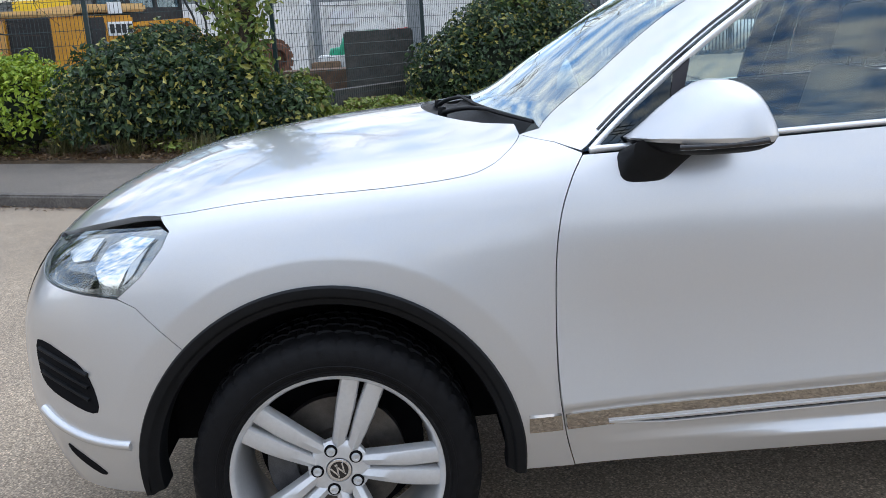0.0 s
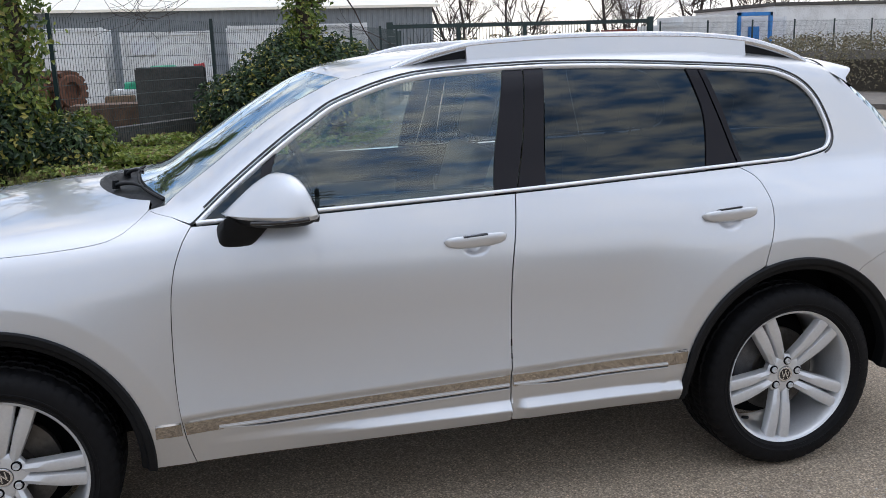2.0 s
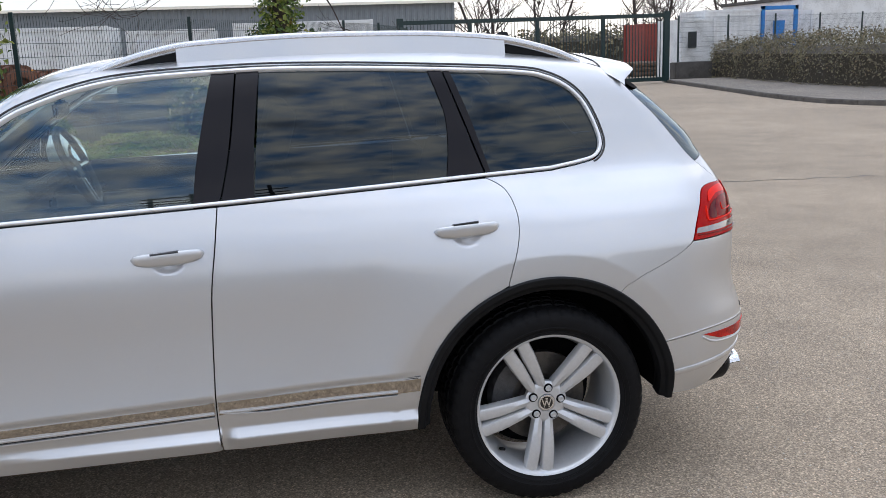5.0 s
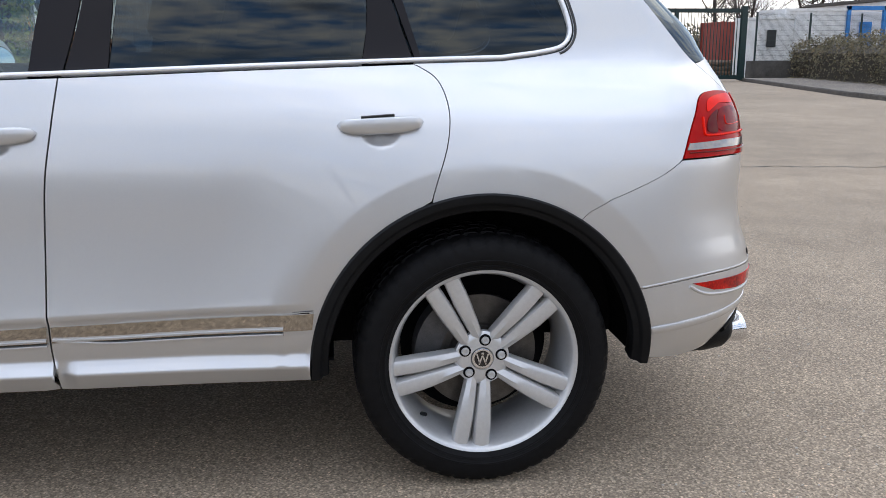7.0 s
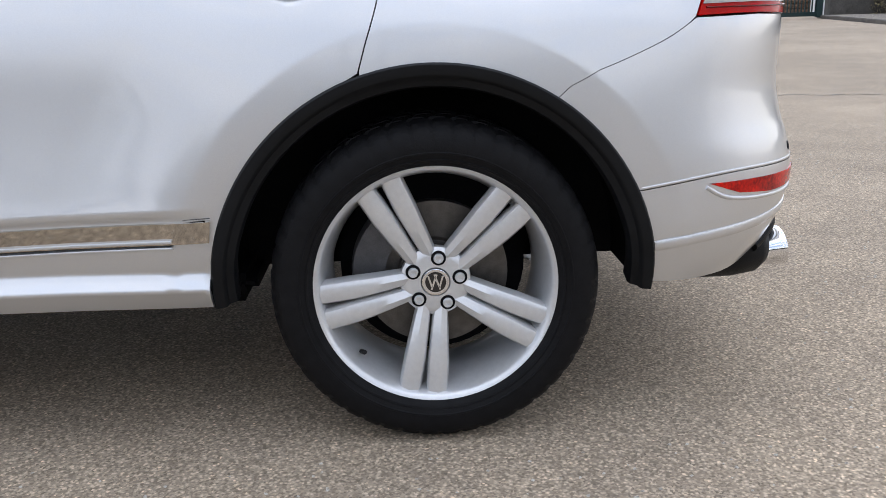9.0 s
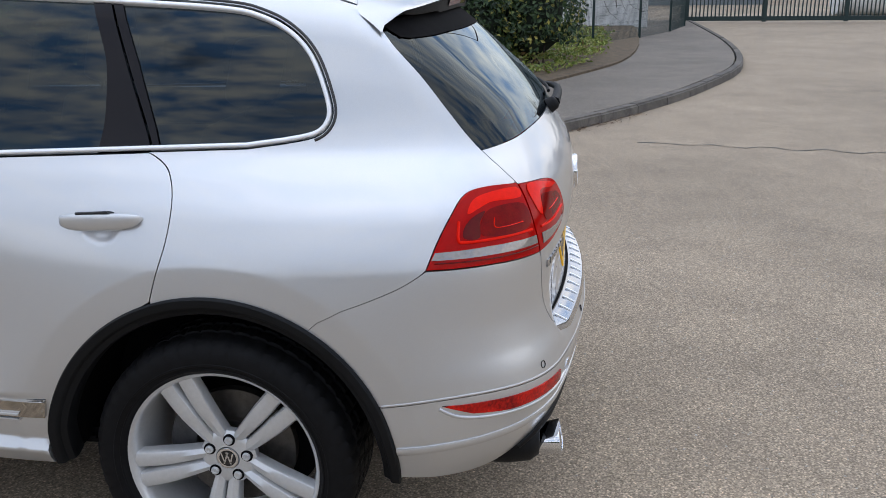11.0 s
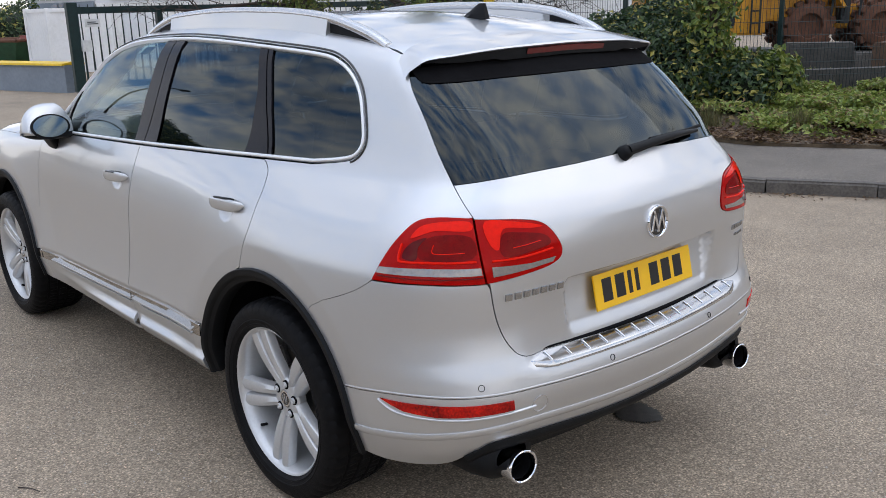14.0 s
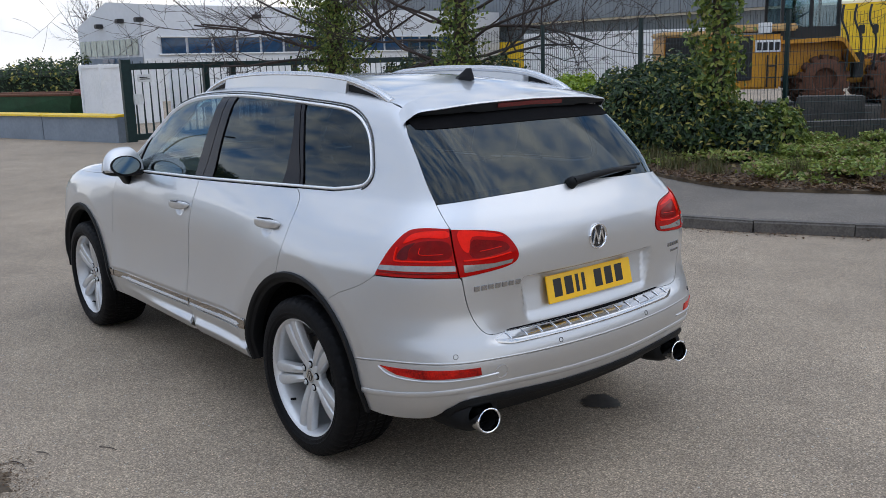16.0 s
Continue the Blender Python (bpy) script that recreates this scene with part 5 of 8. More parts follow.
# The caliper's colour carries the shade behind the spokes.
part("brake_caliper", bm, ALLOY_SHADE, wheel, "brake caliper in the shaded alloy tone")
# Added dark disc that stands for the shade deep in the wheel.
bm = bmesh.new()
lathe(bm, [(.225, .165), (.10, .165), (.0, .17)], 48)
part("wheel_back", bm, DARK, wheel, "dark disc for the shade behind the spokes")
for k in range(5):
    a = radians(82 + 72 * k)
    # Dark disc proud of the hub, drawn as a recess in shade.
    bm = bmesh.new()
    lathe(bm, [(.0, -.0118), (.0158, -.0118), (.0170, -.010), (.0170, -.002)], 24)
    bmesh.ops.translate(bm, vec=(.056 * math.cos(a), 0, .056 * math.sin(a)), verts=bm.verts)
    part("bolt_recess", bm, DARK, wheel, smooth=40)
    bm = bmesh.new()
    lathe(bm, [(.0, -.0150), (.0042, -.0150), (.0055, -.0185), (.0092, -.0190), (.0110, -.0165), (.0120, -.010), (.0120, .004)], 18)
    bmesh.ops.translate(bm, vec=(.056 * math.cos(a), 0, .056 * math.sin(a)), verts=bm.verts)
    part("wheel_bolt", bm, ALLOY, wheel, smooth=40)
bm = bmesh.new()
lathe(bm, [(.0, -.012), (.024, -.012), (.0285, -.013), (.0310, -.012), (.032, -.002)], 40)
cap = part("centre_cap", bm, CHROME, wheel, "dark and chrome centre cap", smooth=40)
bm = bmesh.new()
lathe(bm, [(.0, -.0130), (.0235, -.0130)], 32)
part("cap_disc", bm, GLOSS_BLACK, cap)
for sx, lean, z0, z1 in ((-.012, -.30, -.014, .016), (-.004, .34, -.018, .020), (.004, -.34, -.018, .020), (.012, .30, -.014, .016)):
    bm = bmesh.new()
    box(bm, -.0020, .0020, -.0142, -.0128, z0, z1)
    bmesh.ops.transform(bm, matrix=Matrix.Translation((sx, 0, 0)) @ Matrix.Rotation(lean, 4, "Y"), verts=bm.verts)
    part("cap_bar", bm, CHROME, cap)
bm = bmesh.new()
tube(bm, [(-.176, .004, -.166), (-.168, -.022, -.158)], .006, 8)
part("valve", bm, BLACK_TRIM, wheel, smooth=60)


def place_wheel(ob, m):
    made = {}
    for o in (ob, *ob.children_recursive):
        c = o.copy()
        scene.collection.objects.link(c)
        made[o] = c
        c.parent = made.get(o.parent, car)
    made[ob].matrix_local = m
    return made[ob]


HUB_Y = -.888
place_wheel(wheel, Matrix.Translation((HUB_F, HUB_Y, HUB_Z)) @ Matrix.Rotation(radians(-26), 4, "Y"))
place_wheel(wheel, Matrix.Translation((HUB_F, -HUB_Y, HUB_Z)) @ Matrix.Rotation(math.pi, 4, "Z"))
place_wheel(wheel, Matrix.Translation((HUB_R, -HUB_Y, HUB_Z)) @ Matrix.Rotation(math.pi, 4, "Z"))
wheel.matrix_local = Matrix.Translation((HUB_R, HUB_Y, HUB_Z))

# ---------------------------------------------------------------- cabin
bm = bmesh.new()
box(bm, -.86, .955, -.80, .80, .38, .42)
box(bm, .955, 2.20, -.58, .58, .38, .42)
box(bm, .90, .96, -.79, .79, .40, .75)
part("cabin_floor", bm, CABIN, car, "dark cabin floor")
for sgn in (-1, 1):
    bm = bmesh.new()
    box(bm, -.80, .955, sgn * .82 - .03, sgn * .82 + .03, .40, .90, .02)
    box(bm, -.78, 1.16, sgn * .775 - .03, sgn * .775 + .03, .88, 1.158, .02)
    box(bm, -.62, 1.16, sgn * .752 - .012, sgn * .752 + .012, 1.12, 1.192, .006)
    dp = part("door_lining", bm, CABIN, car, "dark door lining with a pale insert")
    bm = bmesh.new()
    box(bm, -.55, .22, sgn * .747 - .012, sgn * .747 + .012, .84, 1.04, .01)
    box(bm, .42, 1.05, sgn * .747 - .012, sgn * .747 + .012, .84, 1.04, .01)
    part("lining_insert", bm, CABIN_PALE, dp, "pale leather insert")
    bm = bmesh.new()
    box(bm, -.42, -.26, sgn * .735 - .012, sgn * .735 + .012, 1.055, 1.085, .01)
    part("inner_handle", bm, CHROME, dp, "chrome inner door handle")
    bm = bmesh.new()
    box(bm, 1.26, 2.05, sgn * .56 - .03, sgn * .56 + .03, .40, 1.08, .02)
    part("boot_lining", bm, CABIN, car)
bm = bmesh.new()
box(bm, -.99, -.86, -.80, .80, .40, 1.13, .02)
rows = []
for i in range(21):
    y = -.80 + 1.6 * i / 20
    hump = .035 * math.exp(-((y - .37) / .2) ** 2)
    rows.append([bm.verts.new(q) for q in ((-.98 + .25 * y * y * .9, y, 1.175), (-.75, y, 1.150 + hump), (-.56, y, 1.115 + hump), (-.50, y, 1.06 + hump * .5), (-.52, y, .85), (-.62, y, .62))])
for u, v in zip(rows, rows[1:]):
    for k in range(5):
        bm.faces.new((u[k], u[k + 1], v[k + 1], v[k]))
bmesh.ops.recalc_face_normals(bm, faces=bm.faces)
dash = part("dashboard", bm, CABIN, car, "dark dashboard", smooth=40)
bm = bmesh.new()
box(bm, -.54, -.485, -.16, .16, .74, 1.03, .02)
box(bm, -.55, .35, -.12, .12, .40, .66, .03)
part("centre_console", bm, CABIN_PALE, dash, "grey centre console")
for y in (-.66, -.22, .22, .66):
    bm = bmesh.new()
    box(bm, -.515, -.495, y - .06, y + .06, .96, 1.03, .008)
    part("air_vent", bm, SATIN, dash, "bright-rimmed air vent")
wm = Matrix.Translation((-.31, .37, 1.20)) @ Matrix.Rotation(radians(-22), 4, "Y")
bm = bmesh.new()
tube(bm, [(0, .185 * math.cos(math.tau * k / 32), .185 * math.sin(math.tau * k / 32)) for k in range(32)], .016, 10, closed=True)
bmesh.ops.transform(bm, matrix=wm, verts=bm.verts)
steer = part("steering_wheel", bm, CABIN, car, "dark leather steering wheel with bright spokes", smooth=60)
bm = bmesh.new()
box(bm, -.05, .0, -.07, .07, -.06, .06, .02, wm)
tube(bm, [wm @ Vector((-.03, 0, 0)), wm @ Vector((-.30, 0, -.02))], .04, 10)
part("steering_boss", bm, CABIN, steer)
for a in (0, math.pi, -math.pi / 2):
    bm = bmesh.new()
    tube(bm, [wm @ Vector((-.01, .05 * math.cos(a), .05 * math.sin(a))), wm @ Vector((0, .175 * math.cos(a), .175 * math.sin(a)))], .014, 8)
    part("steering_spoke", bm, SATIN, steer, smooth=60)


def cushion(bm, x0, x1, y0, y1, z0, z1, m, r=.05):
    v = box(bm, x0, x1, y0, y1, z0, z1)
    es = list({e for q in v for e in q.link_edges})
    g = bmesh.ops.bevel(bm, geom=es, offset=r, segments=4, affect="EDGES", profile=.6)
    bmesh.ops.transform(bm, matrix=m, verts=list({q for f in g["faces"] for q in f.verts} | set(g["verts"])))


def seat(x, y, w, name):
    m = Matrix.Translation((x, y, .62))
    bm = bmesh.new()
    cushion(bm, -.27, .27, -w, w, -.10, .09, m @ Matrix.Rotation(radians(-6), 4, "Y"))
    s = part(name, bm, LEATHER, car, "pale leather seat", smooth=60)
    bm = bmesh.new()
    cushion(bm, -.07, .07, -w, w, 0, .62, m @ Matrix.Translation((.25, 0, .02)) @ Matrix.Rotation(radians(18), 4, "Y"))
    part("backrest", bm, LEATHER, s, smooth=60)
    bm = bmesh.new()
    cushion(bm, -.05, .05, -.13, .13, .66, .86, m @ Matrix.Translation((.25, 0, .02)) @ Matrix.Rotation(radians(16), 4, "Y"), .04)
    for q in (-.06, .06):
        tube(bm, [m @ Vector((.25 + .60 * .30, q, .60)), m @ Vector((.25 + .7 * .30, q, .72))], .006, 6)
    part("headrest", bm, LEATHER, s, smooth=60)


seat(.10, -.37, .25, "front_seat"), seat(.10, .37, .25, "front_seat")
seat(.94, -.32, .26, "rear_seat"), seat(.94, .32, .26, "rear_seat")
# Added black sheet, not seen itself, keeps the boot dark through the glass.
bm = bmesh.new()
box(bm, 1.30, 2.12, -.60, .60, 1.075, 1.09, .004)
part("load_cover", bm, DARK, car, "black boot cover added to darken the rear window")
liner = skin("headliner", [(-.20, 0), (-.12, -.50), (1.70, -.46), (1.74, 0)], CABIN_PALE, car, kind="top", gap=0, depth=0, lift=-.05, step=.12, both=True, label="pale headlining")
bm = bmesh.new()
box(bm, -.29, -.27, -.12, .12, 1.44, 1.51, .01)
tube(bm, [(-.28, 0, 1.50), (-.30, 0, 1.60)], .008, 6)
part("inner_mirror", bm, CABIN, windscreen, "inside mirror")
STICKER = material("sticker", (.55, .66, .60), rough=.4, var=.2, scale=80)
bm = bmesh.new()
q, qn = on_body("top", [(-.36, -.47)])
box(bm, -.035, .035, -.03, .03, 0, .001, 0, Matrix.Translation(Vector(q[0]) - Vector(qn[0]) * .006) @ Vector(qn[0]).to_track_quat("Z", "X").to_matrix().to_4x4())
part("sticker", bm, STICKER, windscreen, "pale green round-cornered sticker")

# ---------------------------------------------------------------- ground, kerbs, verge
def asphalt_material(name, light, dark, grain):
    """Worn asphalt: broad stains, and stones of several greys and browns in the binder."""
    m = bpy.data.materials.new(name)
    m.use_nodes = True
    n, l = m.node_tree.nodes, m.node_tree.links
    p = n["Principled BSDF"]
    p.inputs["Roughness"].default_value = .88
    geo = n.new("ShaderNodeNewGeometry")
    broad, stain, vor, fine = n.new("ShaderNodeTexNoise"), n.new("ShaderNodeTexNoise"), n.new("ShaderNodeTexVoronoi"), n.new("ShaderNodeTexNoise")
    broad.inputs["Scale"].default_value, broad.inputs["Detail"].default_value = .35, 6
    stain.inputs["Scale"].default_value, stain.inputs["Detail"].default_value = 2.2, 8
    vor.inputs["Scale"].default_value = grain
    fine.inputs["Scale"].default_value, fine.inputs["Detail"].default_value = grain * .5, 4
    for t in (broad, stain, vor, fine):
        l.new(geo.outputs["Position"], t.inputs["Vector"])
    ra, rb, rc = n.new("ShaderNodeValToRGB"), n.new("ShaderNodeValToRGB"), n.new("ShaderNodeValToRGB")
    ra.color_ramp.elements[0].position, ra.color_ramp.elements[1].position = .36, .64
    ra.color_ramp.elements[0].color, ra.color_ramp.elements[1].color = (*dark, 1), (*light, 1)
    e = rb.color_ramp.elements
    e[0].position, e[0].color = .0, (.42, .40, .38, 1)
    e[1].position, e[1].color = 1, (1.70, 1.62, 1.50, 1)
    k = e.new(.45)
    k.color = (.82, .81, .79, 1)
    k = e.new(.8)
    k.color = (1.15, 1.13, 1.10, 1)
    rc.color_ramp.elements[0].position, rc.color_ramp.elements[1].position = .30, .62
    rc.color_ramp.elements[0].color, rc.color_ramp.elements[1].color = (.88, .87, .86, 1), (1.05, 1.04, 1.02, 1)
    l.new(broad.outputs["Fac"], ra.inputs["Fac"]), l.new(vor.outputs["Color"], rb.inputs["Fac"]), l.new(stain.outputs["Fac"], rc.inputs["Fac"])
    m1, m2 = n.new("ShaderNodeMix"), n.new("ShaderNodeMix")
    for q in (m1, m2):
        q.data_type, q.blend_type = "RGBA", "MULTIPLY"
        q.inputs["Factor"].default_value = 1
    l.new(ra.outputs["Color"], m1.inputs["A"]), l.new(rb.outputs["Color"], m1.inputs["B"])
    l.new(m1.outputs["Result"], m2.inputs["A"]), l.new(rc.outputs["Color"], m2.inputs["B"])
    stone, rs, m3 = n.new("ShaderNodeTexVoronoi"), n.new("ShaderNodeValToRGB"), n.new("ShaderNodeMix")
    stone.inputs["Scale"].default_value = grain * .58
    l.new(geo.outputs["Position"], stone.inputs["Vector"]), l.new(stone.outputs["Distance"], rs.inputs["Fac"])
    rs.color_ramp.elements[0].position, rs.color_ramp.elements[1].position = .22, .52
    rs.color_ramp.elements[0].color, rs.color_ramp.elements[1].color = (1.26, 1.25, 1.23, 1), (.72, .715, .70, 1)
    m3.data_type, m3.blend_type = "RGBA", "MULTIPLY"
    m3.inputs["Factor"].default_value = 1
    l.new(m2.outputs["Result"], m3.inputs["A"]), l.new(rs.outputs["Color"], m3.inputs["B"])
    l.new(m3.outputs["Result"], p.inputs["Base Color"])
    bp = n.new("ShaderNodeBump")
    bp.inputs["Strength"].default_value, bp.inputs["Distance"].default_value = .55, .006
    l.new(fine.outputs["Fac"], bp.inputs["Height"]), l.new(bp.outputs[0], p.inputs["Normal"])
    return m


ASPHALT = asphalt_material("yard_asphalt", (.465, .386, .302), (.372, .310, .243), 165)
PAVING = asphalt_material("footway_asphalt", (.26, .235, .21), (.195, .176, .158), 150)
KERB = material("kerb_concrete", (.15, .135, .12), rough=.9, second=(.055, .049, .044), scale=5, ramp=(.3, .65), bump=.4, bump_scale=90, objvar=.3)
SOIL = material("soil_and_leaf_litter", (.16, .115, .07), rough=.95, second=(.06, .045, .03), scale=7, ramp=(.35, .65), bump=.8, bump_scale=40)
CONCRETE = material("old_concrete", (.125, .118, .108), rough=.9, second=(.045, .042, .039), scale=2.5, ramp=(.3, .7), bump=.4, bump_scale=50)
GREEN_STEEL = material("dark_green_steel", (.006, .027, .028), rough=.42, var=.3, scale=12)
WHITE_STEEL = material("white_painted_steel", (.74, .75, .75), rough=.5, second=(.50, .50, .49), scale=1.6, ramp=(.25, .55))
WHITE_CLEAN = material("clean_white_panel", (.84, .85, .86), rough=.5, second=(.70, .71, .71), scale=1.2, ramp=(.2, .55))
GREY_CLAD = material("grey_cladding", (.19, .215, .235), rough=.5, var=.12, scale=.6)
PALE_CLAD = material("pale_cladding", (.66, .68, .71), rough=.5, var=.06, scale=.5)
CREAM = material("cream_roof_sheet", (.86, .82, .70), rough=.6, var=.06, scale=.7)
BLUE_GREY = material("blue_grey_panel", (.22, .26, .31), rough=.6, var=.15, scale=1.5)
YELLOW = material("machine_yellow", (.66, .31, .018), rough=.45, second=(.42, .18, .014), scale=3, ramp=(.25, .6))
BRIGHT_YELLOW = material("bright_yellow", (.80, .52, .01), rough=.5, var=.15, scale=3)
RUST = material("rusty_steel", (.20, .085, .045), rough=.85, second=(.07, .03, .02), scale=9, ramp=(.3, .7), bump=.6, bump_scale=60)
RED_TUBE = material("red_paint", (.55, .05, .05), rough=.45, var=.2, scale=5)
CRATE_WOOD = material("crate_wood", (.28, .19, .12), rough=.85, second=(.16, .11, .07), scale=9, ramp=(.3, .7))
BLUE_PAINT = material("blue_paint", (.02, .20, .55), rough=.45, var=.15, scale=4)
RED_BOX = material("red_oxide_paint", (.26, .05, .035), rough=.6, var=.25, scale=2)
GREEN_PLASTIC = material("green_plastic", (.01, .30, .16), rough=.4, var=.2, scale=4)
SKIP_GREEN = material("skip_green", (.02, .085, .04), rough=.6, var=.4, scale=3)
BLACK_STEEL = material("black_steel", (.015, .016, .018), rough=.5, var=.2, scale=8)
TIMBER = material("stacked_timber", (.20, .12, .075), rough=.85, second=(.08, .05, .035), scale=6)
WINDOW_BLUE = material("office_window", (.02, .06, .13), rough=.06, var=.5, scale=.35, coat=.6)
WINDOW_PALE = material("bright_window", (.35, .42, .38), rough=.08, var=.4, scale=.4, coat=.6)
BARK = material("bark", (.085, .065, .05), rough=.95, second=(.035, .028, .022), scale=14, bump=.7, bump_scale=50)
TWIG = material("twig", (.060, .045, .040), rough=.9, var=.3, scale=10)


def leaf_material(name, stops):
    """Leaves that differ one by one; stops: (place, colour)."""
    m = bpy.data.materials.new(name)
    m.use_nodes = True
    n, l = m.node_tree.nodes, m.node_tree.links
    p = n["Principled BSDF"]
    p.inputs["Roughness"].default_value = .42
    p.inputs["Specular IOR Level"].default_value = .45
    geo, r = n.new("ShaderNodeNewGeometry"), n.new("ShaderNodeValToRGB")
    e = r.color_ramp.elements
    e[0].position, e[0].color = stops[0][0], (*stops[0][1], 1)
    e[1].position, e[1].color = stops[-1][0], (*stops[-1][1], 1)
    for q, c in stops[1:-1]:
        e.new(q).color = (*c, 1)
    l.new(geo.outputs["Random Per Island"], r.inputs["Fac"]), l.new(r.outputs["Color"], p.inputs["Base Color"])
    t, mx = n.new("ShaderNodeBsdfTranslucent"), n.new("ShaderNodeMixShader")
    mx.inputs[0].default_value = .22
    l.new(r.outputs["Color"], t.inputs["Color"])
    l.new(p.outputs[0], mx.inputs[1]), l.new(t.outputs[0], mx.inputs[2]), l.new(mx.outputs[0], n["Material Output"].inputs["Surface"])
    return m


LEAF_DARK = leaf_material("laurel_leaf", ((0, (.016, .034, .018)), (.5, (.048, .090, .040)), (.84, (.095, .15, .055)), (.92, (.36, .33, .07)), (1, (.50, .44, .13))))
LEAF_IVY = leaf_material("ivy_leaf", ((0, (.040, .075, .018)), (.5, (.13, .19, .036)), (.85, (.27, .31, .06)), (1, (.24, .19, .06))))
LEAF_GROUND = leaf_material("ground_ivy_leaf", ((0, (.10, .15, .03)), (.45, (.23, .30, .06)), (.75, (.34, .38, .09)), (.90, (.28, .22, .10)), (1, (.19, .11, .05))))
LEAF_LIME = leaf_material("lime_leaf", ((0, (.14, .22, .02)), (.6, (.30, .42, .04)), (1, (.46, .52, .07))))
LEAF_HEDGE = leaf_material("winter_hedge_leaf", ((0, (.09, .078, .055)), (.5, (.18, .16, .10)), (.85, (.24, .215, .12)), (1, (.32, .24, .15))))
LEAF_BROWN = leaf_material("fallen_leaf", ((0, (.06, .032, .018)), (.5, (.13, .070, .035)), (1, (.24, .16, .08))))
rng = np.random.default_rng(7)


def leaf_cloud(name, centres, normals, size, mat, parent, label="", kind="", flat=0.0):
    """One mesh of many small leaves, each a bent blade with a mid rib."""
    n = len(centres)
    c = np.asarray(centres, float)
    nn = np.asarray(normals, float) + rng.normal(0, .55 * (1 - flat) + .12, (n, 3))
    nn /= np.linalg.norm(nn, axis=1)[:, None]
    a = np.cross(nn, rng.normal(0, 1, (n, 3)))
    a /= np.linalg.norm(a, axis=1)[:, None]
    b = np.cross(nn, a)
    s = (size * rng.uniform(.6, 1.35, n))[:, None]
    base, tip = c - a * s, c + a * s - nn * s * .25
    l, r = c + b * s * .55 + nn * s * .18, c - b * s * .55 + nn * s * .18
    v = np.stack([base, l, tip, r], 1).reshape(-1, 3)
    i = np.arange(n)[:, None] * 4
    f = np.concatenate([i + (0, 1, 2), i + (0, 2, 3)], 1).reshape(-1, 3)
    me = bpy.data.meshes.new(name)
    me.from_pydata(v.tolist(), [], f.tolist())
    me.materials.append(mat)
    ob = new(name, me)
    if parent:
        ob.parent = parent
    if label:
        ob["label"] = label
    if kind:
        ob["kind"] = kind
    return ob


def blob_points(n, lumps):
    """Points and directions on and just inside a heap of uneven lumps (cx, cy, cz, rx, ry, rz)."""
    lumps = np.asarray(lumps, float)
    w = lumps[:, 3] * lumps[:, 5] + lumps[:, 3] * lumps[:, 4]
    k = rng.choice(len(lumps), n, p=w / w.sum())
    d = rng.normal(0, 1, (n, 3))
    d /= np.linalg.norm(d, axis=1)[:, None]
    d[:, 2] = np.where((d[:, 2] < -.5), -d[:, 2], d[:, 2])
    rad = rng.uniform(.72, 1.05, n) * (1 + .12 * np.sin(d[:, 0] * 9 + k) * np.cos(d[:, 1] * 8))
    p = lumps[k, :3] + d * lumps[k, 3:] * rad[:, None]
    keep = p[:, 2] > .10
    return p[keep], d[keep]


def path_sample(pts, step):
    """Even points and left-hand normals along a plan line."""
    p = np.asarray(spline(pts, 16), float)
    s = np.concatenate([[0], np.cumsum(np.linalg.norm(np.diff(p, axis=0), axis=1))])
    q = np.arange(0, s[-1], step)
    out = np.stack([np.interp(q, s, p[:, i]) for i in range(2)], 1)
    t = np.gradient(out, axis=0)
    t /= np.linalg.norm(t, axis=1)[:, None]
    return out, np.stack([-t[:, 1], t[:, 0]], 1)


bm = bmesh.new()
bmesh.ops.create_grid(bm, x_segments=2, y_segments=2, size=600)
ground = tagged(part("ground", bm, ASPHALT), "worn pale grey-brown asphalt yard", "ground", kind="structure")

KERB_L = [(-16.7, 8.6), (-13, 8.3), (-9, 7.6), (-6.5, 6.65), (-4.8, 5.9), (-3.1, 5.15), (-1.8, 4.80), (-.66, 4.83), (.3, 5.22), (1.04, 5.64), (1.76, 6.2), (3.1, 8.35), (4.21, 10.73), (5.3, 14.2), (5.9, 20), (6.2, 30.4)]
KERB_R = [(16.9, 30.4), (15.4, 23), (14.5, 18.5), (14.4, 15.6), (15.6, 13.6), (19, 11.8), (30, 9), (60, 4)]


def ribbon(name, pts, side, d0, d1, z, mat, label, category, step=.5, thick=.3):
    """A flat band beside a kerb line, from d0 to d1 away from it, with its own thickness."""
    p, n = path_sample(pts, step)
    bm = bmesh.new()
    a = [bm.verts.new((*(q + m * side * d0), z)) for q, m in zip(p, n)]
    b = [bm.verts.new((*(q + m * side * d1), z)) for q, m in zip(p, n)]
    c = [bm.verts.new((*(q + m * side * d0), z - thick)) for q, m in zip(p, n)]
    for i in range(len(a) - 1):
        bm.faces.new((a[i], b[i], b[i + 1], a[i + 1]))
        bm.faces.new((a[i], a[i + 1], c[i + 1], c[i]))
    bmesh.ops.recalc_face_normals(bm, faces=bm.faces)
    ob = part(name, bm, mat)
    return tagged(ob, label, category, kind="structure")


pave_l = ribbon("pavement", KERB_L, 1, .10, 2.05, .112, PAVING, "grey asphalt footway behind the kerb", "pavement")
pave_r = ribbon("pavement", KERB_R, 1, .10, 4.6, .112, PAVING, "grey asphalt footway along the hedge", "pavement")
verge_soil = ribbon("verge", KERB_L, 1, 2.04, 9.0, .150, SOIL, "dark soil verge with leaf litter", "verge")


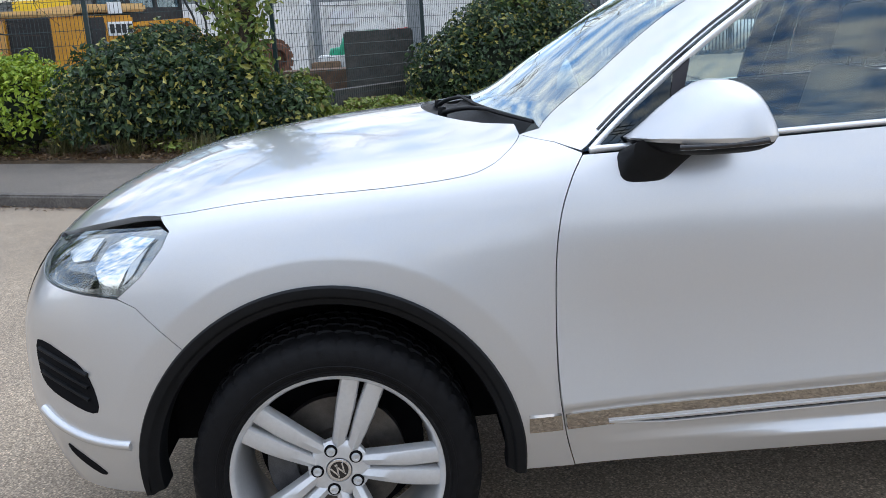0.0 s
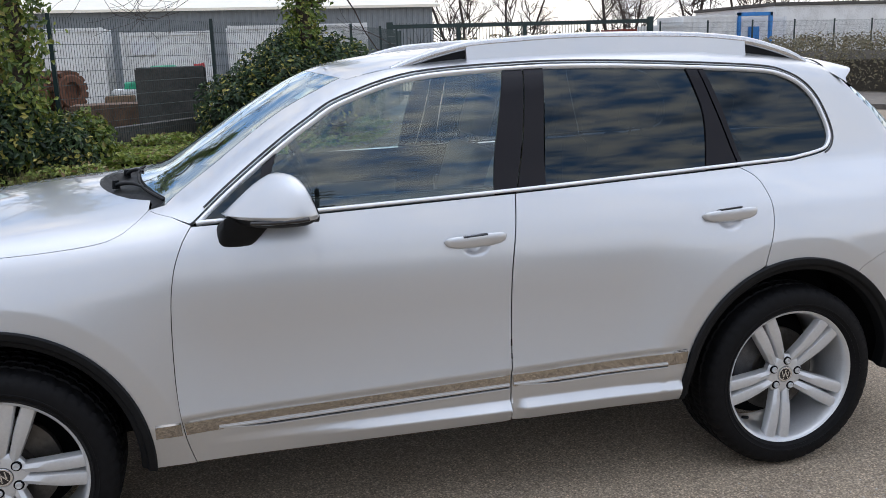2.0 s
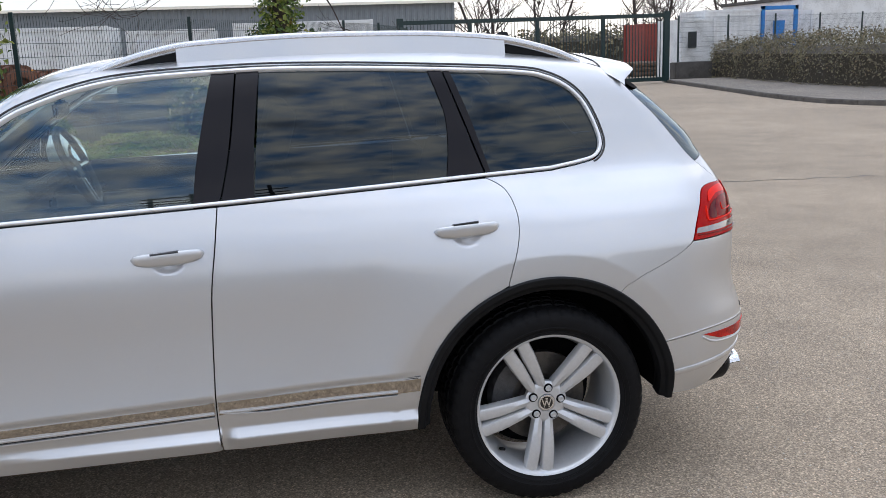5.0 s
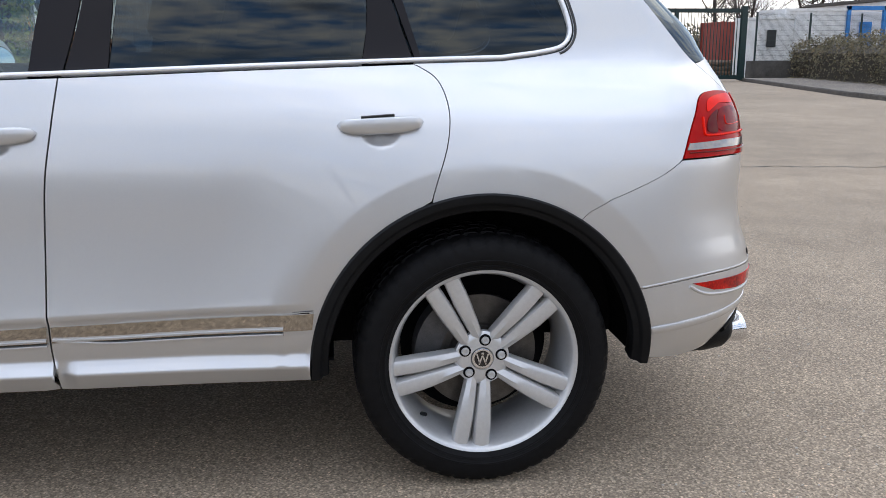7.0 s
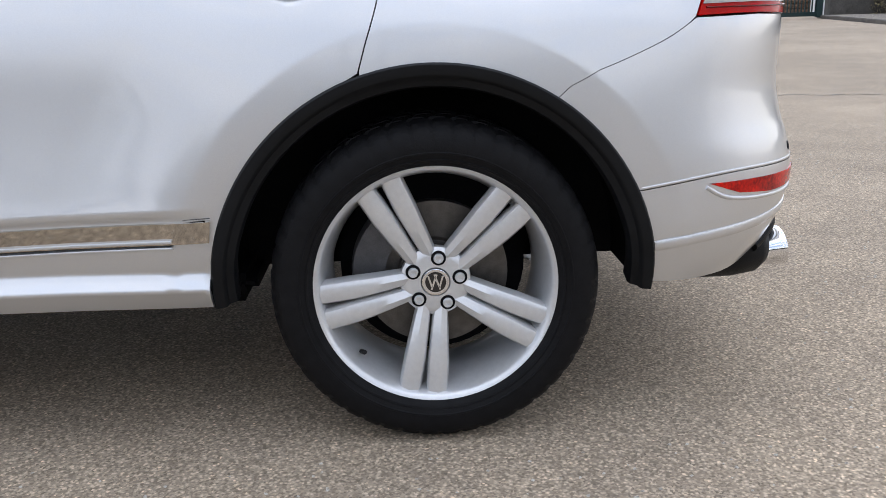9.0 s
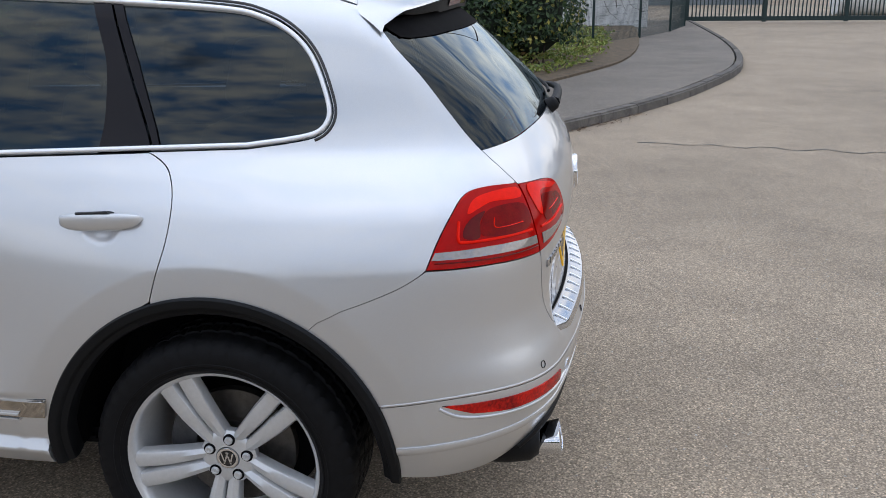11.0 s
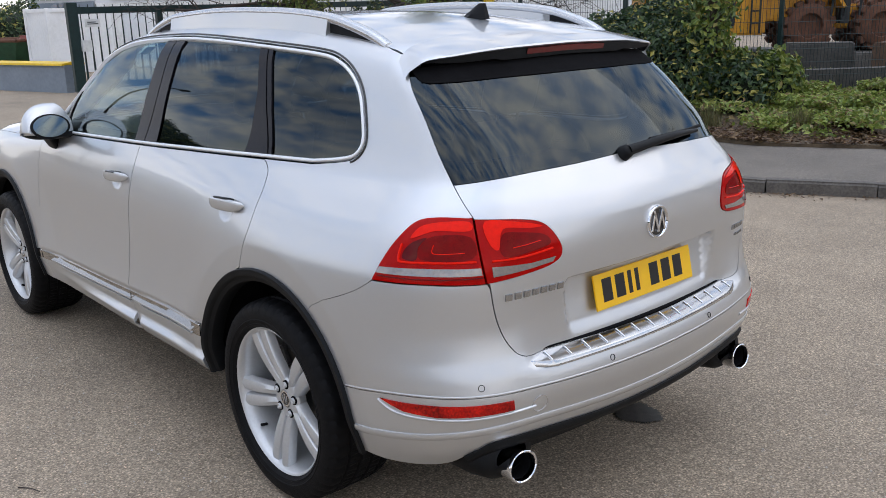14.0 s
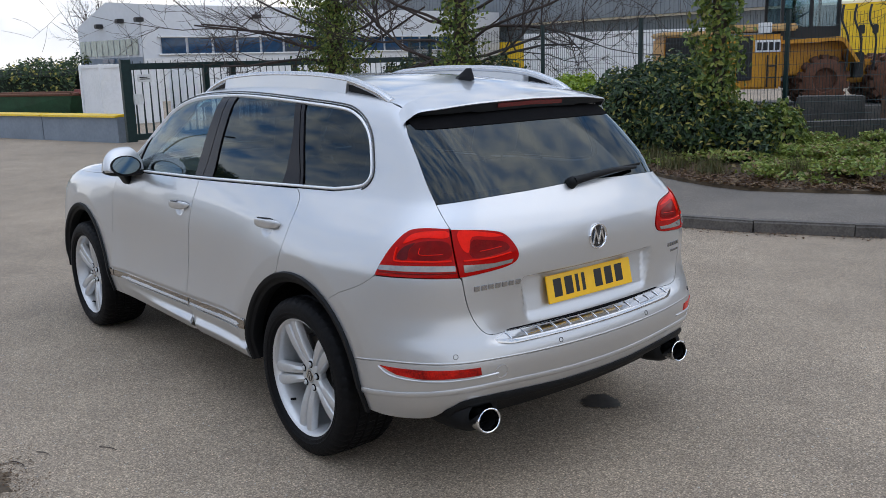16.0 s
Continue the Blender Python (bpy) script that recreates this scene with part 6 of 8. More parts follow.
def kerb_stones(name, pts, label):
    root = thing(name, label, "kerb", kind="structure")
    p, n = path_sample(pts, .915)
    bm = bmesh.new()
    box(bm, -.4545, .4545, -.062, .062, -.10, .122)
    top = [e for e in bm.edges if all(v.co.z > .1 and v.co.y < 0 for v in e.verts)]
    bmesh.ops.bevel(bm, geom=top, offset=.022, segments=3, affect="EDGES")
    me = bpy.data.meshes.new("kerb_stone")
    bm.to_mesh(me), bm.free()
    me.materials.append(KERB)
    for i in range(len(p) - 1):
        if not (-30 < p[i][0] < 32):
            continue
        o = new("kerb_stone", me)
        o.parent = root
        c, d = (p[i] + p[i + 1]) / 2, p[i + 1] - p[i]
        o.matrix_local = Matrix.Translation((c[0], c[1], rng.uniform(-.006, .004))) @ Matrix.Rotation(math.atan2(d[1], d[0]) + rng.uniform(-.008, .008), 4, "Z")
    return root


kerb_l = kerb_stones("kerb", KERB_L, "weathered grey concrete kerb stones")
kerb_r = kerb_stones("kerb", KERB_R, "weathered grey concrete kerb stones")

# seam, stain, litter
TAR = material("tar_seam", (.10, .095, .085), rough=.8, var=.3, scale=8)
WET = material("oil_stain", (.075, .066, .056), rough=.45, second=(.028, .025, .022), scale=30, ramp=(.3, .6))
bm = bmesh.new()
rows = []
for i in range(90):
    s = i / 89
    x, y = 3.0 + 13 * s, 6.25 - 2.4 * s + .05 * math.sin(i * 1.7) + .03 * math.sin(i * 4.3)
    w = .012 + .008 * math.sin(i * 2.9)
    rows.append((bm.verts.new((x, y - w, .004)), bm.verts.new((x, y + w, .004))))
for u, v in zip(rows, rows[1:]):
    bm.faces.new((u[0], v[0], v[1], u[1]))
tagged(part("surface_seam", bm, TAR), "dark crack along a seam in the asphalt", "crack", kind="structure")
bm = bmesh.new()
ring = []
for k in range(180):
    a = math.tau * k / 180
    r = 1 + .08 * math.sin(3 * a + 1) + .05 * math.sin(7 * a) + .07 * math.sin(31 * a + 2) * math.sin(11 * a) + .07 * math.sin(53 * a)
    ring.append(bm.verts.new((1.95 + .10 * r * math.cos(a), .52 + .095 * r * math.sin(a), .005)))
bm.faces.new(ring)
tagged(part("oil_stain", bm, WET), "dark wet oil stain on the asphalt", "stain", kind="structure")
kp, kn = path_sample(KERB_L[1:12], .02)
pick_i = rng.integers(0, len(kp), 1500)
off = -np.abs(rng.normal(0, .09, 1500)) - .07
pos = np.concatenate([kp[pick_i] + kn[pick_i] * off[:, None], rng.uniform(.008, .02, (1500, 1))], 1)
leaf_cloud("fallen_leaves", pos, np.tile((0, 0, 1.0), (1500, 1)), .016, LEAF_BROWN, None, "", "stuff", .8)
tagged(scene.objects["fallen_leaves"], "brown fallen leaves along the kerb", "leaves")
pick_i = rng.integers(0, len(kp), 9000)
off = 2.0 + np.abs(rng.normal(0, .55, 9000))
pos = np.concatenate([kp[pick_i] + kn[pick_i] * off[:, None], rng.uniform(.155, .19, (9000, 1))], 1)
lit = leaf_cloud("leaf_litter", pos, np.tile((0, 0, 1.0), (9000, 1)), .030, LEAF_BROWN, None, "", "stuff", .7)
tagged(lit, "brown leaf litter on the verge", "leaves")
# ground ivy
kp, kn = path_sample(KERB_L[2:], .03)
N = 52000
pick_i = rng.integers(0, len(kp), N)
off = 2.35 + rng.beta(1.1, 1.3, N) * 5.2
gx = kp[pick_i] + kn[pick_i] * off[:, None]
hill = .17 + .10 * np.clip((off - 2.5) / 3, 0, 1) + .10 * (np.sin(gx[:, 0] * 3.1) * np.cos(gx[:, 1] * 2.7) > .1) + rng.uniform(0, .10, N)
edge = (off - 2.35) > .5 * np.sin(gx[:, 0] * 2.2) + .25 + rng.normal(0, .15, N)
keep = edge & (gx[:, 1] < 22)
ivy = leaf_cloud("ground_ivy", np.concatenate([gx, hill[:, None]], 1)[keep], np.tile((0, 0, 1.0), (keep.sum(), 1)), .040, LEAF_GROUND, None, "", "stuff", .2)
tagged(ivy, "green ivy and weeds covering the verge", "ivy")
GRASS = leaf_material("dry_grass", ((0, (.06, .07, .02)), (.6, (.14, .13, .05)), (1, (.24, .20, .10))))


def tuft(x, y, n, h):
    v, f = [], []
    for i in range(n):
        a, l = rng.uniform(0, math.tau), rng.uniform(.1, .5) * h
        bx, by = x + rng.normal(0, .10), y + rng.normal(0, .10)
        t = np.array((bx + math.cos(a) * l, by + math.sin(a) * l, .15 + h * rng.uniform(.5, 1.1)))
        w = np.array((-math.sin(a), math.cos(a), 0)) * .006
        b = np.array((bx, by, .14))
        k = len(v)
        v += [tuple(b - w), tuple(b + w), tuple(t)]
        f.append((k, k + 1, k + 2))
    me = bpy.data.meshes.new("grass_tuft")
    me.from_pydata(v, [], f)
    me.materials.append(GRASS)
    return tagged(new("grass_tuft", me), "dry grass tuft at the footway edge", "grass", "grass tufts")


for x, y in ((-3.6, 8.2), (-2.9, 7.75), (-2.2, 7.6), (-4.6, 8.6), (-5.6, 9.1), (-1.2, 8.0), (.4, 8.6), (1.6, 9.2), (-6.9, 9.8)):
    tuft(x, y, 220, .30)


# ---------------------------------------------------------------- plants
def shrub(label, lumps, n, size, mat, category="shrub", group=""):
    t = thing("shrub", label, category, group)
    bm = bmesh.new()
    for q in lumps:
        for _ in range(4):
            a = rng.uniform(0, math.tau)
            tube(bm, spline([(q[0] + rng.normal(0, .12), q[1] + rng.normal(0, .12), .08), (q[0] + .3 * q[3] * math.cos(a), q[1] + .3 * q[4] * math.sin(a), q[2] * .7), (q[0] + .75 * q[3] * math.cos(a), q[1] + .75 * q[4] * math.sin(a), q[2] + q[5] * .7)], 5), .018, 6, .004)
    part("stems", bm, TWIG, t, smooth=60)
    # Near-black lumps take the place of shade between the leaves.
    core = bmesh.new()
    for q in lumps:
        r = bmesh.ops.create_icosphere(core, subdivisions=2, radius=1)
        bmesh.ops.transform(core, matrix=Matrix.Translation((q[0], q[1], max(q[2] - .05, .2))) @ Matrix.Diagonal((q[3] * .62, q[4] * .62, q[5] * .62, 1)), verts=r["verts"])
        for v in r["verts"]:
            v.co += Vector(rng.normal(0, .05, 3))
    part("inner_foliage", core, SHADE_LEAF, t, "dark core drawn as shade among the leaves")
    p, d = blob_points(n, lumps)
    leaf_cloud("leaves", p, d + np.array((0, 0, .35)), size, mat, t)
    return t


# Leaf green darkened to pass for shade inside the plants.
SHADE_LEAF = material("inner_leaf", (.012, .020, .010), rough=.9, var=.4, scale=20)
shrub("dense dark laurel shrub with yellow-edged leaves on the verge", [(-4.6, 9.0, .75, 1.0, .8, .80), (-3.5, 8.9, .70, .75, .7, .75), (-4.2, 9.5, 1.0, .8, .7, .75), (-2.75, 9.2, .45, .5, .5, .5)], 17000, .044, LEAF_DARK)
shrub("low ivy-grown shrub beside the trunk", [(-2.5, 9.7, .45, .45, .5, .55), (-3.1, 9.4, .55, .5, .5, .55)], 2600, .05, LEAF_IVY)
shrub("bright lime-green bush on the verge", [(-6.1, 9.35, .75, .65, .6, .70), (-6.9, 9.7, .75, .6, .6, .65), (-7.9, 10.4, .7, .7, .6, .6)], 8500, .044, LEAF_LIME)
shrub("dark evergreen shrub by the fence", [(.5, 12.5, .9, 1.0, .8, .95), (1.6, 12.9, 1.0, .9, .8, 1.0), (-.3, 12.2, .7, .7, .6, .7), (1.0, 13.4, 1.3, .9, .8, .9)], 15000, .046, LEAF_DARK)
shrub("dark shrub under the ivy-clad trees", [(-9.0, 9.95, .9, 1.1, .5, .9), (-10.6, 10.0, 1.0, 1.1, .6, .95), (-12.2, 10.1, .9, 1.0, .7, .9), (-7.9, 9.9, .6, .6, .4, .6)], 13000, .046, LEAF_DARK)


def branch(bm, p, d, length, r, depth, spread=.55):
    q, pts = Vector(p), [Vector(p)]
    dd = Vector(d).normalized()
    for _ in range(4):
        dd = (dd + Vector(rng.normal(0, .16, 3)) + Vector((0, 0, .04))).normalized()
        q = q + dd * length / 4
        pts.append(q.copy())
    tube(bm, pts, r, 6 if r > .02 else 4, max(r * .55, .004))
    if depth:
        for _ in range(3 if depth > 1 else 4):
            i = rng.integers(1, 5)
            nd = (dd + Vector(rng.normal(0, spread, 3))).normalized()
            branch(bm, pts[i], nd, length * rng.uniform(.5, .75), max(r * .5, .004), depth - 1, spread)


def ivy_tree(x, y, h, r, label, limbs, leafy, spread_leaf=.30):
    t = thing("tree", label, "tree")
    bm = bmesh.new()
    pts = spline([(x, y, 0), (x + .05, y, h * .3), (x - .03, y + .04, h * .65), (x + .05, y, h)], 5)
    tube(bm, pts, r, 10, r * .6)
    part("trunk", bm, BARK, t, smooth=60)
    for k, (z, a, up, ln) in enumerate(limbs):
        bm = bmesh.new()
        branch(bm, (x, y, z), (math.cos(a), math.sin(a), up), ln, .036, 4)
        part("limb", bm, TWIG, t, "bare winter limb", smooth=60)
    n = leafy
    s = rng.uniform(0, 1, n)
    a = rng.uniform(0, math.tau, n)
    wob = 1 + .45 * np.sin(s * 17 + x) * np.cos(a * 2 + s * 9)
    rad = (r + spread_leaf * np.abs(rng.normal(.55, .35, n))) * wob
    p = np.stack([x + rad * np.cos(a), y + rad * np.sin(a), .15 + s * (h - .1)], 1)
    d = np.stack([np.cos(a), np.sin(a), .3 + 0 * a], 1)
    leaf_cloud("ivy_leaves", p, d, .052, LEAF_IVY, t, "dense climbing ivy")
    return t


ivy_tree(-3.10, 9.0, 4.6, .13, "trunk thickly clad in green ivy with bare limbs", [(3.0, 2.6, .5, 2.0), (3.5, 4.0, .8, 1.8), (2.7, .3, .5, 1.5)], 4200)
ivy_tree(1.05, 13.0, 5.0, .15, "ivy-clad tree with bare limbs by the fence", [(2.7, 3.3, .25, 3.2), (2.5, .2, .18, 3.2), (3.1, 1.6, .6, 2.8), (3.4, 4.6, .6, 2.6)], 4200)
ivy_tree(-14.1, 9.3, 6.0, .24, "ivy-clad tree with spreading bare limbs by the gate", [(2.3, 3.9, .30, 3.4), (2.1, 4.2, .10, 3.2), (2.6, 3.6, .35, 3.6), (1.9, 1.0, .30, 2.6), (2.4, .8, .35, 3.0), (3.0, 4.1, .5, 3.4), (2.9, 1.2, .5, 3.2), (1.8, 4.3, .05, 2.8)], 11000, .62)
ivy_tree(-9.9, 9.75, 6.0, .17, "ivy-clad tree with a dense net of bare twigs", [(1.6, 3.9, .4, 2.6), (1.5, .9, .35, 2.6), (2.0, 3.6, .5, 2.8), (2.0, .7, .45, 2.8), (1.7, 4.2, .2, 2.4), (1.8, 1.1, .15, 2.6), (2.4, 4.0, .5, 3.0), (2.3, 1.0, .4, 3.0), (1.3, 3.8, .45, 2.2), (1.3, .8, .5, 2.2), (2.6, .9, .15, 3.4), (2.5, 3.7, .2, 3.0)], 5200, .34)


def bare_tree(x, y, h, label="bare winter tree behind the yard"):
    t = thing("tree", label, "tree", "bare trees in the distance")
    bm = bmesh.new()
    branch(bm, (x, y, 0), (0, 0, 1), h, h * .022, 0)
    part("trunk", bm, TWIG, t, smooth=60)
    bm = bmesh.new()
    for i in range(11):
        a = rng.uniform(0, math.tau)
        branch(bm, (x, y, h * rng.uniform(.25, .8)), (math.cos(a), math.sin(a), rng.uniform(.5, 1.2)), h * rng.uniform(.3, .45), h * .008, 3, .5)
    part("crown", bm, TWIG, t, "crown of fine bare twigs", smooth=60)


for x, y, h in ((19, 70, 7), (25, 72, 6.5), (38, 74, 7), (43, 73, 6.5), (50, 75, 7.5), (22, 75, 7.5), (29, 78, 6.5), (34, 72, 8), (40, 80, 7.5), (46, 76, 8.5), (53, 78, 7), (17, 82, 6), (60, 84, 8.5), (68, 82, 8), (-62, 20, 6), (-60, 22, 5.5)):
    bare_tree(x, y, h)


# Brown twig colour with the hedge's inner shade mixed in.
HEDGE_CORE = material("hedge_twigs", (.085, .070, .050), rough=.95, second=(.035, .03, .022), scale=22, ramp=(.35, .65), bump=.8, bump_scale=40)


def hedge(label, pts, width, height, n, size, mat, core=None):
    t = thing("hedge", label, "hedge")
    p, nrm = path_sample(pts, .12)
    k = rng.integers(0, len(p), n)
    a = rng.uniform(-.15, math.pi + .15, n)
    bump = 1 + .10 * np.sin(p[k][:, 0] * 1.7) + .10 * np.sin(p[k][:, 1] * 2.3) + rng.normal(0, .07, n)
    c, s = np.cos(a), np.clip(np.sin(a), 0, 1)
    q = p[k] + nrm[k] * (np.sign(c) * np.abs(c) ** .6 * width / 2 * bump)[:, None]
    z = .1 + s ** .6 * (height - .1) * bump
    leaf_cloud("leaves", np.concatenate([q, z[:, None]], 1), np.concatenate([nrm[k] * c[:, None], s[:, None]], 1), size, mat, t)
    # Closed sheet under the leaves; its dark colour imitates inner shade.
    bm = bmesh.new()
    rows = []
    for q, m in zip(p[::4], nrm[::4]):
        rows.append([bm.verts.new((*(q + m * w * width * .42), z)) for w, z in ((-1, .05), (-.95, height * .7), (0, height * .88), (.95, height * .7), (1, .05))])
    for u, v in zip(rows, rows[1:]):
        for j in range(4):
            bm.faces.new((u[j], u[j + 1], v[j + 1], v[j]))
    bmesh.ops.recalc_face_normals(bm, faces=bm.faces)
    part("inner_foliage", bm, core or SHADE_LEAF, t, "inner twig sheet darkened for shade")
    return t


hedge("trimmed brown-green winter hedge above the footway", [(20.6, 31.5), (19.8, 25), (19.4, 20.8), (20.6, 17.6), (26, 15.2), (44, 11)], 2.4, 1.50, 42000, .048, LEAF_HEDGE, HEDGE_CORE)
hedge("bare brown thicket beyond the far yard", [(2, 66), (35, 68), (85, 60)], 5, 2.6, 9000, .20, LEAF_HEDGE, HEDGE_CORE)
hedge("tall dark hedge beyond the yard", [(-62, -12.0), (-56, 0), (-50, 9.0), (-47, 14.0)], 4, 2.25, 22000, .10, LEAF_DARK)
hedge("dark hedge across the road", [(-30, -24), (0, -27), (34, -24)], 3, 2.6, 6000, .20, LEAF_DARK)


# ---------------------------------------------------------------- fences and gates
def wire_panel(bm, a, b, z0, z1):
    """A welded mesh panel: upright wires and paired level wires with pressed folds."""
    a, b = Vector((*a, 0)), Vector((*b, 0))
    d = b - a
    nn = Vector((-d.y, d.x, 0)).normalized()
    up = int(d.length / .055)

    def bar(p, q, w):
        t = (q - p).normalized()
        s = t.cross(nn).normalized() * w
        o = nn * w
        vs = [bm.verts.new(p + e) for e in (s, o - s * .6, -o - s * .6)] + [bm.verts.new(q + e) for e in (s, o - s * .6, -o - s * .6)]
        for k in range(3):
            bm.faces.new((vs[k], vs[(k + 1) % 3], vs[3 + (k + 1) % 3], vs[3 + k]))
    for i in range(up + 1):
        p = a + d * i / up
        bar(p + Vector((0, 0, z0)), p + Vector((0, 0, z1)), .0036)
    for z in np.arange(z0 + .05, z1, .20):
        bar(a + Vector((0, 0, z)), b + Vector((0, 0, z)), .0042)


def mesh_fence(label, posts, z0=.1, z1=2.35):
    f = thing("fence", label, "fence")
    for x, y in posts:
        bm = bmesh.new()
        box(bm, x - .03, x + .03, y - .03, y + .03, 0, z1 + .05, .004)
        part("post", bm, GREEN_STEEL, f, "dark green steel post")
    for a, b in zip(posts, posts[1:]):
        bm = bmesh.new()
        wire_panel(bm, a, b, z0, z1)
        part("mesh_panel", bm, GREEN_STEEL, f, "dark green welded mesh panel")
    return f


FENCE = [(-16.7, 13.6), (-14.7, 12.1), (-12.6, 11.1), (-10.3, 10.5), (-7.9, 10.2), (-5.4, 10.1), (-2.9, 10.6), (-.58, 13.7), (1.2, 15.7), (2.7, 18.1), (3.9, 20.7), (4.9, 23.4), (5.6, 26.2), (6.0, 29.6)]
mesh_fence("dark green welded mesh fence behind the verge", FENCE)
mesh_fence("dark green welded mesh fence round the far compound", [(18.0, 31.6), (20.6, 32.2), (23.2, 32.8), (25.8, 33.4), (28.4, 34), (31, 34.6), (34, 35.2), (37, 36)], .1, 2.6)
bm = bmesh.new()
fp, fn = path_sample(FENCE[4:9], .4)
for i in range(len(fp) - 1):
    a, b = fp[i], fp[i + 1]
    vs = []
    for q, m in ((a, fn[i]), (b, fn[i + 1])):
        for w, z in ((-.12, .0), (-.12, .62), (.12, .62), (.12, .0)):
            vs.append(bm.verts.new((*(q + m * (w + .30)), z)))
    for k in range(3):
        bm.faces.new((vs[k], vs[k + 1], vs[k + 5], vs[k + 4]))
bmesh.ops.recalc_face_normals(bm, faces=bm.faces)
tagged(part("low_wall", bm, CONCRETE), "low dark concrete wall under the fence", "wall", kind="structure")


def bar_gate(label, a, b, top, step=.115, posts=(0, .25, .5, .75, 1)):
    """A steel sliding gate: heavy frame, upright bars with points, end posts."""
    a, b = Vector((*a, 0)), Vector((*b, 0))
    d = (b - a).normalized()
    L = (b - a).length
    m = Matrix.Translation(a) @ Matrix.Rotation(math.atan2(d.y, d.x), 4, "Z")
    g = thing("gate", label, "gate", at=m)
    for z, h in ((top - .07, .075), (.16, .075)):
        bm = bmesh.new()
        box(bm, 0, L, -.05, .05, z - h, z + h, .008)
        part("rail", bm, GREEN_STEEL, g, "heavy green steel rail")
    for s in posts:
        bm = bmesh.new()
        w = .12 if s in (0, 1) else .07
        box(bm, s * L - w, s * L + w, -.07, .07, .05, top + (.10 if s in (0, 1) else 0), .008)
        part("upright", bm, GREEN_STEEL, g, "green steel upright")
    n = int(L / step)
    bm = bmesh.new()
    box(bm, -.022, .022, -.018, .018, .15, top + .06)
    tipv = [v for v in bm.verts if v.co.z > top]
    for v in tipv:
        v.co.x *= .3
        v.co.y *= .3
    me = bpy.data.meshes.new("bar")
    bm.to_mesh(me), bm.free()
    me.materials.append(GREEN_STEEL)
    for i in range(1, n):
        o = new("bar", me)
        o.parent = g
        o.matrix_local = Matrix.Translation((i * L / n, 0, 0))
    return g


bar_gate("dark green steel gate with pointed bars across the drive", (6.0, 30), (16.7, 30), 2.70, .13)
gate_l = bar_gate("dark green steel gate with pointed bars and a control box", (-16.9, 5.15), (-17.2, 14.6), 1.92, .19, (0, .22, .30, .5, .72, 1))
bm = bmesh.new()
box(bm, .10, .32, -.16, -.06, .95, 1.20, .01)
part("control_box", bm, WHITE_STEEL, gate_l, "pale gate control box")
bm = bmesh.new()
box(bm, .25, .60, -.075, -.06, 1.48, 1.66, .003)
part("sign", bm, WHITE_STEEL, gate_l, "small white sign")
bm = bmesh.new()
box(bm, .30, .55, -.078, -.076, 1.54, 1.56)
box(bm, .30, .50, -.078, -.076, 1.58, 1.60)
part("sign_bar", bm, BLACK_STEEL, gate_l)


# ---------------------------------------------------------------- containers, walls, buildings
def site_box(label, x0, x1, y0, y1, z1, mat, rib=.12, door=None, name="site_cabin", category="cabin", z0=.0, rz=0.0):
    """A steel site cabin or container: corrugated sides, corner posts, frame rails."""
    c = ((x0 + x1) / 2, (y0 + y1) / 2)
    t = thing(name, label, category, at=Matrix.Translation((*c, 0)) @ Matrix.Rotation(radians(rz), 4, "Z"))
    hx, hy = (x1 - x0) / 2, (y1 - y0) / 2
    bm = bmesh.new()
    n = max(8, int(2 * hx / rib) * 2)
    ring = []
    for ax, L, fix, sg in (("x", hx, -hy, 1), ("y", hy, hx, 1), ("x", hx, hy, -1), ("y", hy, -hx, -1)):
        k = max(6, int(2 * L / rib) * 2)
        for i in range(k):
            s = (-L + 2 * L * i / k) * sg
            inn = .022 if i % 4 in (1, 2) else 0
            ring.append((s, fix + math.copysign(inn, -fix)) if ax == "x" else (fix + math.copysign(inn, -fix), s))
    lo, hi = [bm.verts.new((x, y, z0)) for x, y in ring], [bm.verts.new((x, y, z1 - .05)) for x, y in ring]
    for i in range(len(ring)):
        j = (i + 1) % len(ring)
        bm.faces.new((lo[i], lo[j], hi[j], hi[i]))
    bm.faces.new(hi)
    bmesh.ops.recalc_face_normals(bm, faces=bm.faces)
    part("wall", bm, mat, t, "ribbed steel sides")
    for z in (z0 + .06, z1 - .07):
        bm = bmesh.new()
        box(bm, -hx - .02, hx + .02, -hy - .02, hy + .02, z - .06, z + .06, .01)
        part("frame_rail", bm, mat, t)
    for sx in (-1, 1):
        for sy in (-1, 1):
            bm = bmesh.new()
            box(bm, sx * hx - .06, sx * hx + .06, sy * hy - .06, sy * hy + .06, z0, z1, .01)
            part("corner_post", bm, mat, t)
    if door:
        dx0, dx1, dz0, dz1, dm, nm = door
        bm = bmesh.new()
        box(bm, dx0 - hx, dx1 - hx, -hy - .05, -hy - .015, dz0, dz1, .006)
        part(nm, bm, dm, t)
    return t


site_box("white ribbed site cabin behind the fence", -7.6, -3.75, 25.5, 28, 2.70, WHITE_STEEL)
site_box("white site cabin with a small vent", -3.20, -.62, 26, 28.5, 2.55, WHITE_STEEL, door=(.25, 1.0, 1.85, 2.25, PALE_CLAD, "vent"))
site_box("white site cabin by the shrubs", .05, 4.4, 26, 28.5, 2.68, WHITE_STEEL)
site_box("long white ribbed container beyond the fence", -19.54, -13.48, 21.34, 23.78, 2.62, WHITE_CLEAN, .2, name="container", category="container", rz=43)
site_box("white site cabin behind the low wall", -27.2, -25.2, 7.4, 9.3, 2.0, WHITE_CLEAN, 1.9)
site_box("white container behind the gate", -27.0, -24.6, 10.5, 20, 1.95, WHITE_CLEAN, .3, name="container", category="container")
site_box("red shipping container in the far yard", 20.5, 26, 40.5, 43, 2.55, RED_BOX, .2, name="container", category="container")
